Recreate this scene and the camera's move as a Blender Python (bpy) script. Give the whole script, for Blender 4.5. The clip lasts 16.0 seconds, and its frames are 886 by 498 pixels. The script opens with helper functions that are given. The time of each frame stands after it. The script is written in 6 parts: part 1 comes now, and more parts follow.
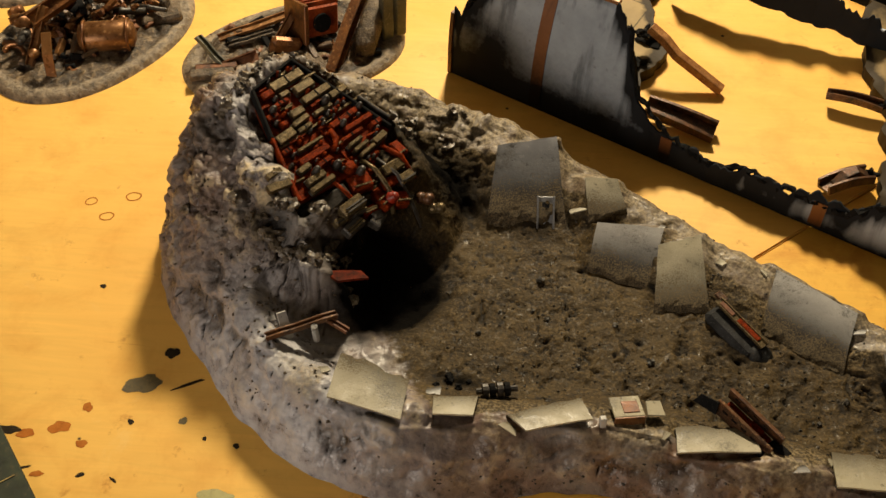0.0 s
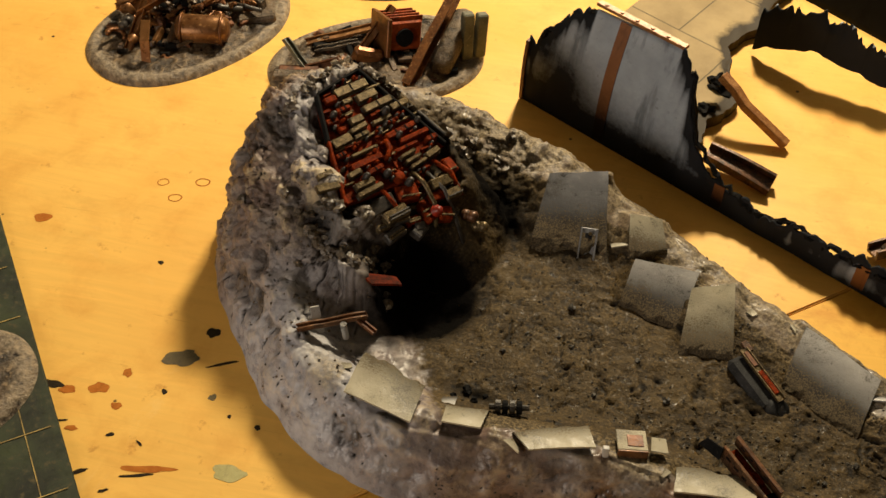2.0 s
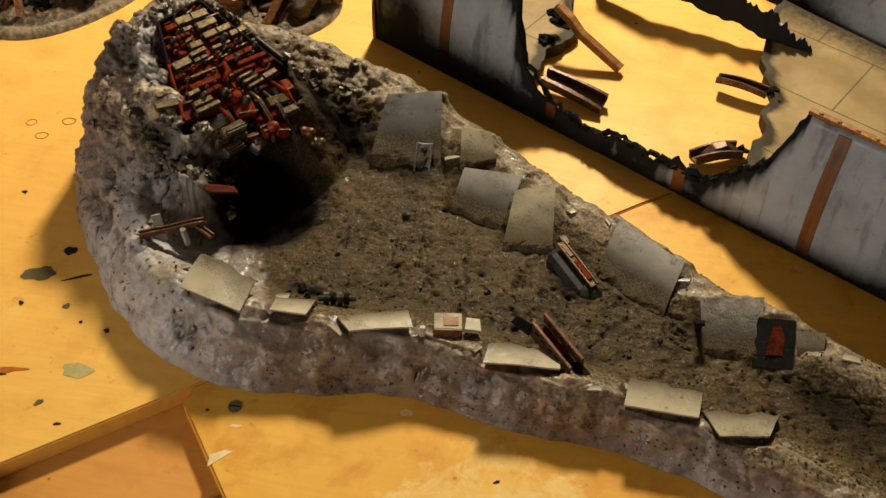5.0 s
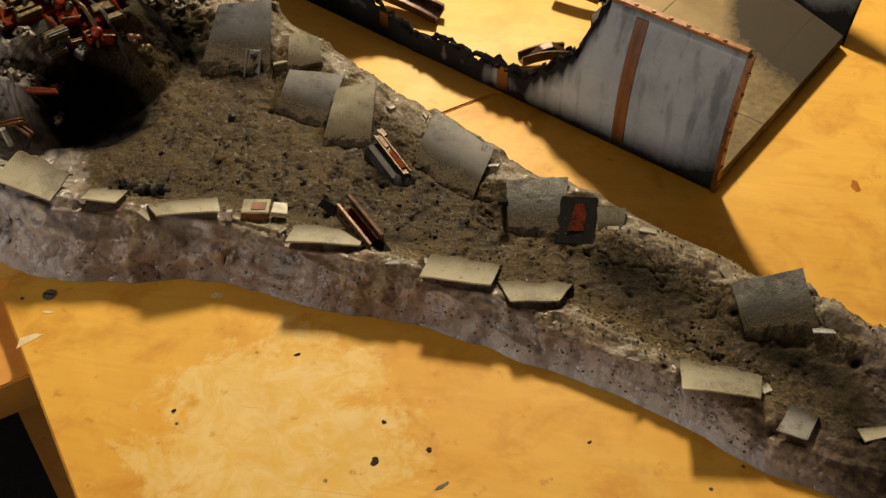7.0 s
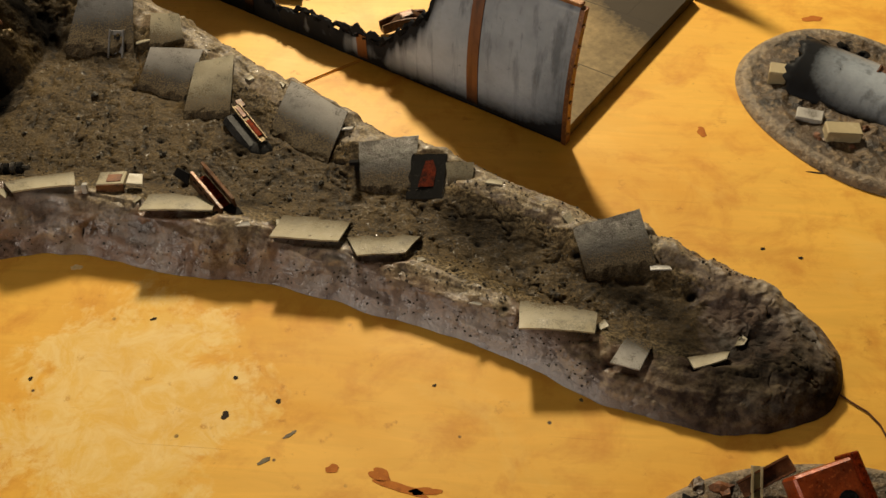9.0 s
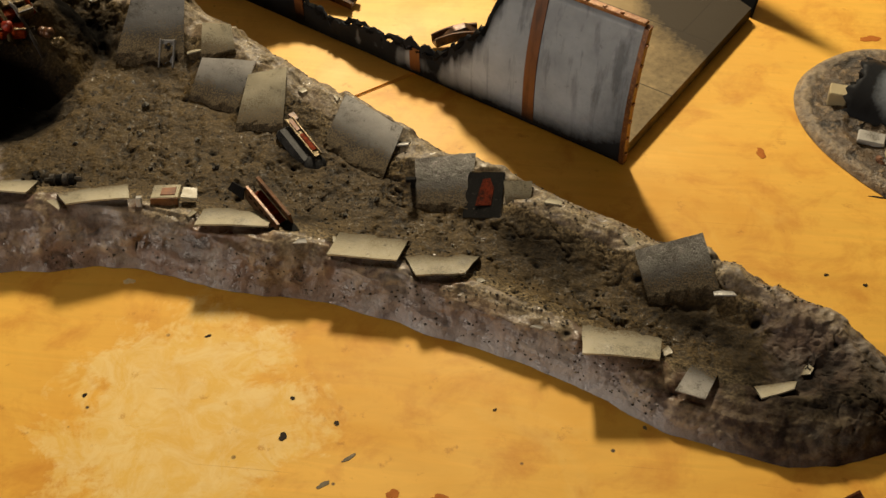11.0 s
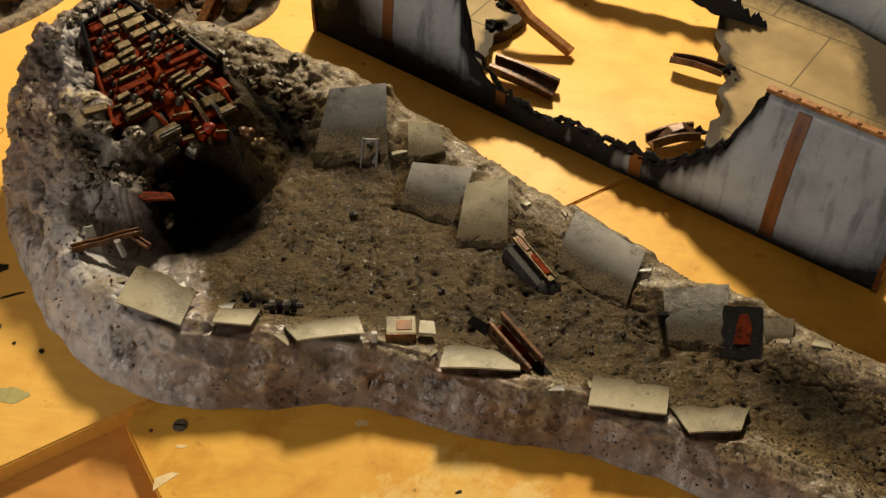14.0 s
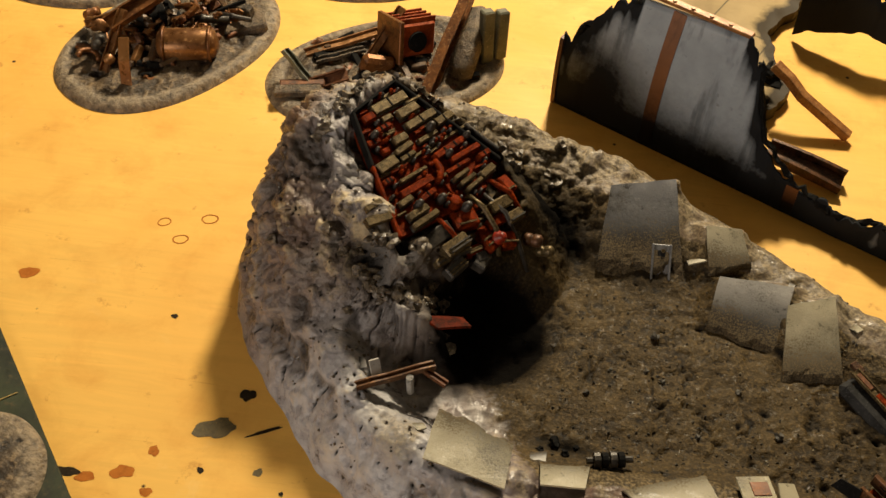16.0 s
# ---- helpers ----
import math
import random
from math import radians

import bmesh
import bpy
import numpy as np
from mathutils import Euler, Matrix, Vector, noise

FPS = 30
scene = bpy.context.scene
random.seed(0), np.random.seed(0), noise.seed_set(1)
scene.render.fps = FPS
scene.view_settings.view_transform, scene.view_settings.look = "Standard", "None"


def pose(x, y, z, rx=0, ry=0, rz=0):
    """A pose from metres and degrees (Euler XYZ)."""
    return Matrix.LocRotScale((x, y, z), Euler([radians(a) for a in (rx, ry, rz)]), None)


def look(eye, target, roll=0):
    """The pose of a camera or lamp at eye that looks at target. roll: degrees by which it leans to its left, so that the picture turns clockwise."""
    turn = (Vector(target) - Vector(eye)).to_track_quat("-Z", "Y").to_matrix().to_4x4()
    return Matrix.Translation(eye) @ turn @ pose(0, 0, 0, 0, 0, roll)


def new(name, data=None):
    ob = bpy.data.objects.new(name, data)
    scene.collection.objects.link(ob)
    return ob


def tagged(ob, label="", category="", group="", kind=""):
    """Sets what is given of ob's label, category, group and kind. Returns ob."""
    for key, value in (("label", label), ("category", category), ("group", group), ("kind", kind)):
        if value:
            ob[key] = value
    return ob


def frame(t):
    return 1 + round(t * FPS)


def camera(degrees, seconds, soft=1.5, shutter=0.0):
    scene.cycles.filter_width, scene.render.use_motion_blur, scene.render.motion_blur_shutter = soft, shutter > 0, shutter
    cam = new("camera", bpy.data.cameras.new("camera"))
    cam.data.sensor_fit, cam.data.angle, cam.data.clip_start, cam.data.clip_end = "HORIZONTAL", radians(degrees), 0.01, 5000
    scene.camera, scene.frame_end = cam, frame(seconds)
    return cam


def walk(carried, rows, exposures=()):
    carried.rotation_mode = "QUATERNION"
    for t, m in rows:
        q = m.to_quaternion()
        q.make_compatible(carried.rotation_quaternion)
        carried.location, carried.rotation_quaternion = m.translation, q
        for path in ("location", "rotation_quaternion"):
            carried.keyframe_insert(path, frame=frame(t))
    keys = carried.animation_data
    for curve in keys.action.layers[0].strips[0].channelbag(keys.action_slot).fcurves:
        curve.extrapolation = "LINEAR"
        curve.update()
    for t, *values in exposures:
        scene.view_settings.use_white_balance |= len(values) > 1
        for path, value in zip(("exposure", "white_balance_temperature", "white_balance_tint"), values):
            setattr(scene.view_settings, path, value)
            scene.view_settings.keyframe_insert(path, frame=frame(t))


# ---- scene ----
cam = camera(41.0, 16.0)
METRES, EYE, TILT, LEAN, TURN = 0.9, 0.55, -42.0, 0.0, 0.0
PATH = [
    (0, (0.114, 0.115, 0.645), (0.048, 1.419, -0.869), 1.0),
    (0.5, (0.117, 0.109, 0.665), (0.053, 1.429, -0.836), 1.9),
    (1, (0.145, 0.114, 0.673), (-0.012, 1.429, -0.826), 2.1),
    (1.5, (0.159, 0.113, 0.669), (-0.081, 1.411, -0.834), 1.4),
    (2, (0.168, 0.101, 0.665), (-0.093, 1.404, -0.83), 1.6),
    (2.5, (0.174, 0.08, 0.666), (-0.084, 1.393, -0.82), 2.0),
    (3, (0.198, 0.061, 0.669), (-0.05, 1.382, -0.812), 2.0),
    (3.2, (0.217, 0.057, 0.669), (-0.024, 1.385, -0.807), 1.9),
    (5.3, (0.318, 0.011, 0.642), (0.073, 1.357, -0.816), 0.1),
    (5.5, (0.339, 0.003, 0.635), (0.092, 1.358, -0.815), 0.1),
    (6, (0.383, -0.012, 0.627), (0.133, 1.333, -0.832), -0.4),
    (6.5, (0.424, -0.017, 0.624), (0.176, 1.332, -0.832), -1.2),
    (7, (0.434, -0.033, 0.606), (0.197, 1.323, -0.846), -1.2),
    (7.5, (0.455, -0.047, 0.612), (0.235, 1.308, -0.842), -1.6),
    (8, (0.48, -0.051, 0.611), (0.273, 1.31, -0.839), -1.9),
    (8.5, (0.51, -0.059, 0.601), (0.316, 1.306, -0.848), -2.5),
    (8.7, (0.521, -0.059, 0.599), (0.33, 1.303, -0.852), -2.8),
    (10.8, (0.497, -0.049, 0.601), (0.303, 1.315, -0.849), -2.1),
    (11, (0.485, -0.045, 0.601), (0.281, 1.316, -0.85), -2.2),
    (11.5, (0.464, -0.029, 0.603), (0.244, 1.331, -0.846), -2.2),
    (12, (0.442, -0.02, 0.606), (0.221, 1.348, -0.837), -2.2),
    (12.5, (0.408, -0.011, 0.609), (0.197, 1.352, -0.839), -1.4),
    (13, (0.375, 0.006, 0.614), (0.17, 1.358, -0.845), -1.5),
    (13.5, (0.345, 0.02, 0.615), (0.141, 1.368, -0.848), -1.1),
    (14, (0.299, 0.053, 0.628), (0.116, 1.39, -0.847), -0.6),
    (14.5, (0.225, 0.087, 0.624), (0.064, 1.417, -0.861), -0.2),
    (15, (0.161, 0.111, 0.628), (0.011, 1.445, -0.855), 1.0),
    (15.5, (0.101, 0.143, 0.621), (-0.037, 1.476, -0.863), 1.5),
    (16, (0.062, 0.169, 0.598), (-0.056, 1.497, -0.894), 2.5),
]
walk(cam, [(t, look(eye, target, roll)) for t, eye, target, roll in PATH])

# ---- light and surroundings ----
world = bpy.data.worlds.new("room_air")
scene.world = world
world.use_nodes = True
world.node_tree.nodes["Background"].inputs["Color"].default_value = (0.5, 0.55, 0.65, 1)
world.node_tree.nodes["Background"].inputs["Strength"].default_value = 0.005

LAMP_AT = (0.17, 1.66, 0.98)
lamp_data = bpy.data.lights.new("bulb_light", "POINT")
lamp_data.energy, lamp_data.color, lamp_data.shadow_soft_size = 126.0, (1.0, 0.84, 0.585), 0.085
bulb_light = new("bulb_light", lamp_data)
bulb_light.location = LAMP_AT

# Unseen fill lamp, front-left behind the camera, added to brighten front faces.
fill_data = bpy.data.lights.new("fill_light", "AREA")
fill_data.shape, fill_data.size = "DISK", 0.60
fill_data.energy, fill_data.color = 11.0, (1.0, 0.86, 0.72)
fill_light = new("fill_light", fill_data)
fill_light.matrix_world = look((-0.80, -0.72, 0.50), (0.0, 0.55, 0.0))


# ---- node materials ----
class Tree:
    """Small wrapper that wires shader nodes."""

    def __init__(self, name):
        self.mat = bpy.data.materials.new(name)
        self.mat.use_nodes = True
        self.t = self.mat.node_tree
        self.bsdf = self.t.nodes["Principled BSDF"]

    def node(self, kind, **inputs):
        n = self.t.nodes.new(kind)
        for key, value in inputs.items():
            socket = n.inputs[key.replace("_", " ")]
            if isinstance(value, bpy.types.NodeSocket):
                self.t.links.new(value, socket)
            else:
                socket.default_value = value
        return n

    def link(self, a, b):
        self.t.links.new(a, b)

    def coords(self, stretch=(1, 1, 1), vary=0.0, turn=0.0):
        c = self.t.nodes.new("ShaderNodeTexCoord").outputs["Object"]
        m = self.node("ShaderNodeMapping", Vector=c, Scale=stretch, Rotation=(0, 0, radians(turn)))
        if vary:
            info = self.t.nodes.new("ShaderNodeObjectInfo")
            mul = self.t.nodes.new("ShaderNodeMath")
            mul.operation = "MULTIPLY"
            mul.inputs[1].default_value = vary
            self.link(info.outputs["Random"], mul.inputs[0])
            self.link(mul.outputs[0], m.inputs["Location"])
        return m.outputs[0]

    def noise(self, where, scale, detail=4.0, rough=0.6, distort=0.0):
        return self.node("ShaderNodeTexNoise", Vector=where, Scale=scale, Detail=detail, Roughness=rough, Distortion=distort).outputs["Fac"]

    def ramp(self, fac, *stops):
        r = self.t.nodes.new("ShaderNodeValToRGB")
        self.link(fac, r.inputs[0])
        e = r.color_ramp.elements
        while len(e) < len(stops):
            e.new(0.5)
        for el, (p, c) in zip(e, stops):
            el.position = p
            el.color = (*c, 1) if not isinstance(c, (int, float)) else (c, c, c, 1)
        return r.outputs[0]

    def mix(self, fac, a, b, mode="MIX"):
        m = self.t.nodes.new("ShaderNodeMix")
        m.data_type, m.blend_type = "RGBA", mode
        for socket, value in ((m.inputs[0], fac), (m.inputs[6], a), (m.inputs[7], b)):
            if isinstance(value, bpy.types.NodeSocket):
                self.link(value, socket)
            elif isinstance(value, (int, float)):
                socket.default_value = value
            else:
                socket.default_value = (*value, 1)
        return m.outputs[2]

    def attr(self, name):
        a = self.t.nodes.new("ShaderNodeAttribute")
        a.attribute_name = name
        return a.outputs["Fac"]

    def math(self, op, a, b=0.0):
        m = self.t.nodes.new("ShaderNodeMath")
        m.operation = op
        for socket, value in zip(m.inputs, (a, b)):
            if isinstance(value, bpy.types.NodeSocket):
                self.link(value, socket)
            else:
                socket.default_value = value
        return m.outputs[0]

    def finish(self, color, rough=0.6, metal=0.0, height=None, bump=0.3, depth=0.001, spec=0.5):
        for key, value in (("Base Color", color), ("Roughness", rough), ("Metallic", metal), ("Specular IOR Level", spec)):
            socket = self.bsdf.inputs[key]
            if isinstance(value, bpy.types.NodeSocket):
                self.link(value, socket)
            else:
                socket.default_value = (*value, 1) if isinstance(value, tuple) else value
        if height is not None:
            b = self.node("ShaderNodeBump", Strength=bump, Distance=depth, Height=height)
            self.link(b.outputs[0], self.bsdf.inputs["Normal"])
        return self.mat


def worn(name, base, dark, light, scale=60.0, rough=0.5, metal=0.0, bump=0.4, depth=0.0006, grime=0.35, spec=0.5):
    """Painted or metal surface with grain, grime and rubbed patches."""
    t = Tree(name)
    c = t.coords(vary=7.0)
    big, fine = t.noise(c, scale, 5, 0.65), t.noise(c, scale * 7, 3, 0.7)
    col = t.mix(t.ramp(big, (0.36, 0), (0.62, 1)), dark, base)
    col = t.mix(t.ramp(fine, (0.56, 0), (0.72, 1)), col, light)
    col = t.mix(t.ramp(t.noise(c, scale * 2.3, 6, 0.75), (0.3, grime), (0.48, 0)), col, tuple(v * 0.18 for v in dark))
    return t.finish(col, t.ramp(fine, (0.3, rough - 0.12), (0.7, min(1.0, rough + 0.18))), metal, t.math("ADD", big, t.math("MULTIPLY", fine, 0.5)), bump, depth, spec)


def dusted(name, base, dark, light, rough, ripple=0.0008, soot=0.0):
    """Sheet plastic with sprayed soot, dust speckle and dried glue ripples."""
    t = Tree(name)
    c = t.coords(vary=5.0)
    big, mid, fine = t.noise(c, 34, 4, 0.6), t.noise(c, 170, 5, 0.7), t.noise(c, 900, 3, 0.75)
    col = t.mix(t.ramp(big, (0.38, 0), (0.58, 1)), dark, base)
    col = t.mix(t.ramp(mid, (0.56, 0), (0.70, 0.7)), col, light)
    dust = t.math("ADD", t.math("MULTIPLY", big, 0.9), t.math("MULTIPLY", fine, 0.7))
    col = t.mix(t.ramp(dust, (0.60, 0.72), (0.77, 0)), col, (0.075, 0.062, 0.042))
    col = t.mix(t.ramp(mid, (0.30, 0.75), (0.40, 0)), col, (0.03, 0.026, 0.02))
    if soot:
        col = t.mix(t.ramp(t.math("ADD", t.attr("dust"), t.math("MULTIPLY", t.math("SUBTRACT", big, 0.5), 0.5)), (0.10, 0), (0.80, min(1.0, soot * 1.6))), col, (0.017, 0.0165, 0.017))
    soil = t.mix(t.ramp(fine, (0.40, 0), (0.62, 1)), (0.024, 0.017, 0.008), (0.12, 0.086, 0.042))
    over = t.math("ADD", t.attr("dust"), t.math("ADD", t.math("MULTIPLY", t.math("SUBTRACT", fine, 0.5), 1.5), t.math("MULTIPLY", t.math("SUBTRACT", big, 0.5), 0.9)))
    col = t.mix(t.ramp(over, (0.62, 0), (0.92, 0.95)), col, soil)
    gloss = t.mix(t.ramp(over, (0.30, 0), (0.60, 1)), t.ramp(mid, (0.35, rough - 0.14), (0.65, rough + 0.2)), (0.8, 0.8, 0.8))
    return t.finish(col, gloss, 0.0, t.math("ADD", mid, t.math("MULTIPLY", fine, 0.5)), 0.7, ripple, 0.35)


def plywood(name, base, turn, scuff=None, stain=0.35):
    """Varnished, stained plywood: soft grain, orange clouds, scratches and an optional scuffed pale patch at scuff."""
    t = Tree(name)
    c = t.coords((1, 1, 1))
    grain = t.noise(t.coords((1.2, 9, 1), turn=turn), 9, 5, 0.6, 1.5)
    cloud, mottle = t.noise(c, 5.5, 5, 0.62, 0.6), t.noise(c, 24, 6, 0.68, 0.35)
    col = t.mix(t.ramp(grain, (0.3, 0), (0.7, 1)), tuple(v * 0.92 for v in base), tuple(v * 1.05 for v in base))
    red = (base[0] * 0.86, base[1] * 0.72, base[2] * 0.50)
    col = t.mix(t.ramp(cloud, (0.42, 0), (0.66, 0.3 + 0.5 * stain)), col, red)
    col = t.mix(t.ramp(mottle, (0.48, 0), (0.68, stain)), col, (base[0] * 0.70, base[1] * 0.50, base[2] * 0.35))
    pale = (base[0] * 1.04, base[1] * 1.30, base[2] * 2.4)
    if scuff:
        away = t.node("ShaderNodeVectorMath", Vector=c)
        away.operation = "DISTANCE"
        away.inputs[1].default_value = scuff
        patch = t.math("ADD", t.math("MULTIPLY", away.outputs["Value"], -13.0), t.math("MULTIPLY", t.math("ADD", t.noise(c, 55, 6, 0.7, 1.0), t.math("MULTIPLY", t.noise(c, 16, 5, 0.7, 0.4), 2.6)), 1.0))
        bare = t.mix(t.ramp(t.noise(c, 40, 6, 0.7, 1.2), (0.40, 0), (0.62, 1)), (base[0], base[1] * 1.15, base[2] * 1.7), (base[0] * 1.08, base[1] * 1.48, base[2] * 4.2))
        col = t.mix(t.ramp(patch, (0.74, 0), (1.22, 0.70)), col, bare)
    col = t.mix(t.ramp(t.noise(c, 9, 6, 0.65, 0.9), (0.62, 0), (0.74, 0.35)), col, pale)
    streak = t.noise(t.coords((2, 60, 1), turn=turn + 35), 7, 4, 0.6, 0.8)
    col = t.mix(t.ramp(streak, (0.68, 0), (0.78, 0.5)), col, (base[0] * 0.5, base[1] * 0.34, base[2] * 0.25))
    col = t.mix(t.ramp(t.noise(c, 60, 5, 0.7), (0.27, 0.6), (0.37, 0)), col, (base[0] * 0.52, base[1] * 0.36, base[2] * 0.3))
    dots = t.node("ShaderNodeTexVoronoi", Vector=c, Scale=34.0, Randomness=1.0).outputs["Distance"]
    keep = t.ramp(t.noise(c, 11, 2, 0.5), (0.49, 0), (0.53, 1))
    col = t.mix(t.math("MULTIPLY", t.ramp(dots, (0.035, 1), (0.060, 0)), keep), col, (0.05, 0.028, 0.012))
    return t.finish(col, t.ramp(cloud, (0.3, 0.46), (0.7, 0.66)), 0.0, t.math("ADD", grain, t.math("MULTIPLY", mottle, 0.6)), 0.12, 0.0008, 0.22)


M_PLY_A = plywood("varnished_plywood", (0.80, 0.474, 0.108), 40)
M_PLY_B = plywood("varnished_plywood_front", (0.75, 0.425, 0.066), 128, (0.055, -0.345, 0.83), 0.62)
M_STRIP = plywood("lower_board_wood", (0.62, 0.30, 0.07), 38)
M_DARK = worn("dark_floor_paint", (0.012, 0.012, 0.013), (0.006, 0.006, 0.006), (0.02, 0.02, 0.02), 8, 0.9)
M_ROOM = worn("room_plaster", (0.14, 0.135, 0.125), (0.11, 0.105, 0.1), (0.16, 0.155, 0.145), 5, 0.9)
M_MAT = worn("worn_green_mat", (0.035, 0.045, 0.018), (0.012, 0.014, 0.008), (0.075, 0.06, 0.025), 22, 0.6)
M_PLATE = dusted("grey_beige_plasticard", (0.37, 0.33, 0.23), (0.29, 0.26, 0.18), (0.42, 0.385, 0.28), 0.42, 0.0004, 0.30)
M_PLATE_DUSTY = dusted("dusty_beige_plasticard", (0.33, 0.29, 0.19), (0.23, 0.20, 0.13), (0.40, 0.36, 0.25), 0.38, 0.0010, 0.35)
M_PLATE_GLOSS = dusted("glue_glazed_plasticard", (0.30, 0.285, 0.25), (0.20, 0.19, 0.17), (0.40, 0.38, 0.32), 0.20, 0.0024, 0.55)
M_PLATE_BLUE = dusted("blue_grey_plasticard", (0.41, 0.395, 0.365), (0.30, 0.29, 0.27), (0.46, 0.44, 0.40), 0.34, 0.0004, 0.62)
M_RED = worn("chipped_red_paint", (0.215, 0.026, 0.004), (0.055, 0.008, 0.002), (0.36, 0.080, 0.012), 260, 0.4, bump=0.9, grime=0.95, spec=0.03)
M_PLATE_SOOTY = dusted("sooty_blue_plasticard", (0.190, 0.190, 0.196), (0.11, 0.11, 0.113), (0.26, 0.255, 0.25), 0.36, 0.0005, 0.62)
M_RED_DULL = worn("sooty_red_paint", (0.105, 0.014, 0.004), (0.022, 0.006, 0.003), (0.19, 0.032, 0.008), 180, 0.5, grime=0.95, spec=0.05)
M_SCARLET = worn("scarlet_paint", (0.34, 0.022, 0.006), (0.14, 0.010, 0.003), (0.48, 0.07, 0.02), 130, 0.4, bump=0.5, grime=0.6)
M_BRASS = worn("tarnished_brass", (0.150, 0.108, 0.052), (0.042, 0.030, 0.015), (0.40, 0.30, 0.16), 300, 0.32, 0.45, grime=0.9, spec=0.2)
M_COPPER = worn("weathered_copper", (0.22, 0.085, 0.022), (0.08, 0.028, 0.009), (0.40, 0.20, 0.07), 70, 0.38, 0.45, grime=0.7)
M_RUST = worn("rusty_steel", (0.17, 0.062, 0.020), (0.06, 0.022, 0.009), (0.30, 0.13, 0.05), 80, 0.5, 0.2, grime=0.8)
M_SCORCHED = worn("scorched_copper", (0.15, 0.062, 0.020), (0.04, 0.018, 0.008), (0.34, 0.19, 0.08), 60, 0.42, 0.3, grime=0.9)
M_BURNT = worn("burnt_copper", (0.115, 0.046, 0.017), (0.022, 0.011, 0.006), (0.33, 0.18, 0.08), 190, 0.36, 0.3, grime=0.9)
M_BLACK = worn("soot_black", (0.010, 0.0095, 0.009), (0.005, 0.005, 0.005), (0.03, 0.027, 0.025), 80, 0.8, spec=0.08)
M_STEEL = worn("gunmetal", (0.060, 0.052, 0.044), (0.018, 0.016, 0.014), (0.17, 0.145, 0.11), 200, 0.40, 0.25)
M_TAN = worn("sprayed_tan_card", (0.40, 0.33, 0.19), (0.30, 0.245, 0.14), (0.47, 0.40, 0.25), 16, 0.62, bump=0.2, grime=0.25)
M_BASE = worn("grey_rubble_base", (0.150, 0.105, 0.062), (0.026, 0.018, 0.011), (0.34, 0.25, 0.145), 85, 0.45, bump=1.0, depth=0.0030, grime=0.9)
M_STAIN_DARK = worn("dark_paint_spill", (0.028, 0.019, 0.010), (0.016, 0.011, 0.007), (0.06, 0.04, 0.02), 120, 0.6, spec=0.1)
M_STAIN_OLIVE = worn("olive_paint_blot", (0.13, 0.095, 0.035), (0.08, 0.06, 0.025), (0.2, 0.14, 0.05), 120, 0.6)
M_STAIN_RED = worn("rust_coloured_spill", (0.44, 0.150, 0.022), (0.36, 0.11, 0.016), (0.52, 0.2, 0.035), 120, 0.6, spec=0.1)
M_STAIN_GREEN = worn("grey_green_paint_smear", (0.42, 0.38, 0.16), (0.36, 0.32, 0.12), (0.48, 0.42, 0.18), 120, 0.5)
M_STAIN_PALE = worn("pale_bare_wood_chip", (0.78, 0.62, 0.34), (0.68, 0.52, 0.26), (0.82, 0.68, 0.42), 120, 0.6)
M_SCREW = worn("dull_screw_steel", (0.20, 0.18, 0.14), (0.12, 0.1, 0.08), (0.3, 0.28, 0.24), 300, 0.45, 0.6)


# ---- mesh helpers ----
def obj(name, bm, material, parent=None, label="", smooth=False):
    me = bpy.data.meshes.new(name)
    bm.normal_update()
    bm.to_mesh(me)
    bm.free()
    me.materials.append(material)
    if smooth:
        me.polygons.foreach_set("use_smooth", [True] * len(me.polygons))
    ob = new(name, me)
    if parent is not None:
        ob.parent = parent
    if label:
        ob["label"] = label
    return ob


def thing(name, m, label, category, group="", kind=""):
    """An Empty at the base of a thing, which parents its parts."""
    ob = new(name)
    ob.empty_display_size = 0.01
    ob.matrix_world = m
    return tagged(ob, label, category, group, kind)


def part(name, bm, material, parent, label="", smooth=False):
    return obj(name, bm, material, parent, label, smooth)


def move(bm, m):
    bmesh.ops.transform(bm, matrix=m, verts=bm.verts)
    return bm


def box(w, d, h, bevel=0.0, at=(0, 0, 0)):
    """A box resting on z = 0 round at, with broken edges."""
    bm = bmesh.new()
    bmesh.ops.create_cube(bm, size=1.0)
    move(bm, Matrix.Translation(Vector(at) + Vector((0, 0, h / 2))) @ Matrix.Diagonal((w, d, h, 1)))
    if bevel:
        bmesh.ops.bevel(bm, geom=bm.edges[:], offset=bevel, segments=1, affect="EDGES")
    return bm


def rod(r, length, seg=10, r2=None):
    """A cylinder along +z from 0, with a small chamfer."""
    bm = bmesh.new()
    bmesh.ops.create_cone(bm, cap_ends=True, segments=seg, radius1=r, radius2=r if r2 is None else r2, depth=length)
    return move(bm, Matrix.Translation((0, 0, length / 2)))


def slab(outline, thickness, bevel=0.0):
    """A flat piece from a closed outline in x, y, from z = 0 upwards."""
    bm = bmesh.new()
    low = [bm.verts.new((x, y, 0)) for x, y in outline]
    f = bm.faces.new(low)
    top = bmesh.ops.extrude_face_region(bm, geom=[f])
    vs = [g for g in top["geom"] if isinstance(g, bmesh.types.BMVert)]
    bmesh.ops.translate(bm, verts=vs, vec=(0, 0, thickness))
    bmesh.ops.recalc_face_normals(bm, faces=bm.faces)
    if bevel:
        es = [e for e in bm.edges if all(v.co.z > thickness * 0.9 for v in e.verts)]
        bmesh.ops.bevel(bm, geom=es, offset=bevel, segments=2, affect="EDGES")
    return bm


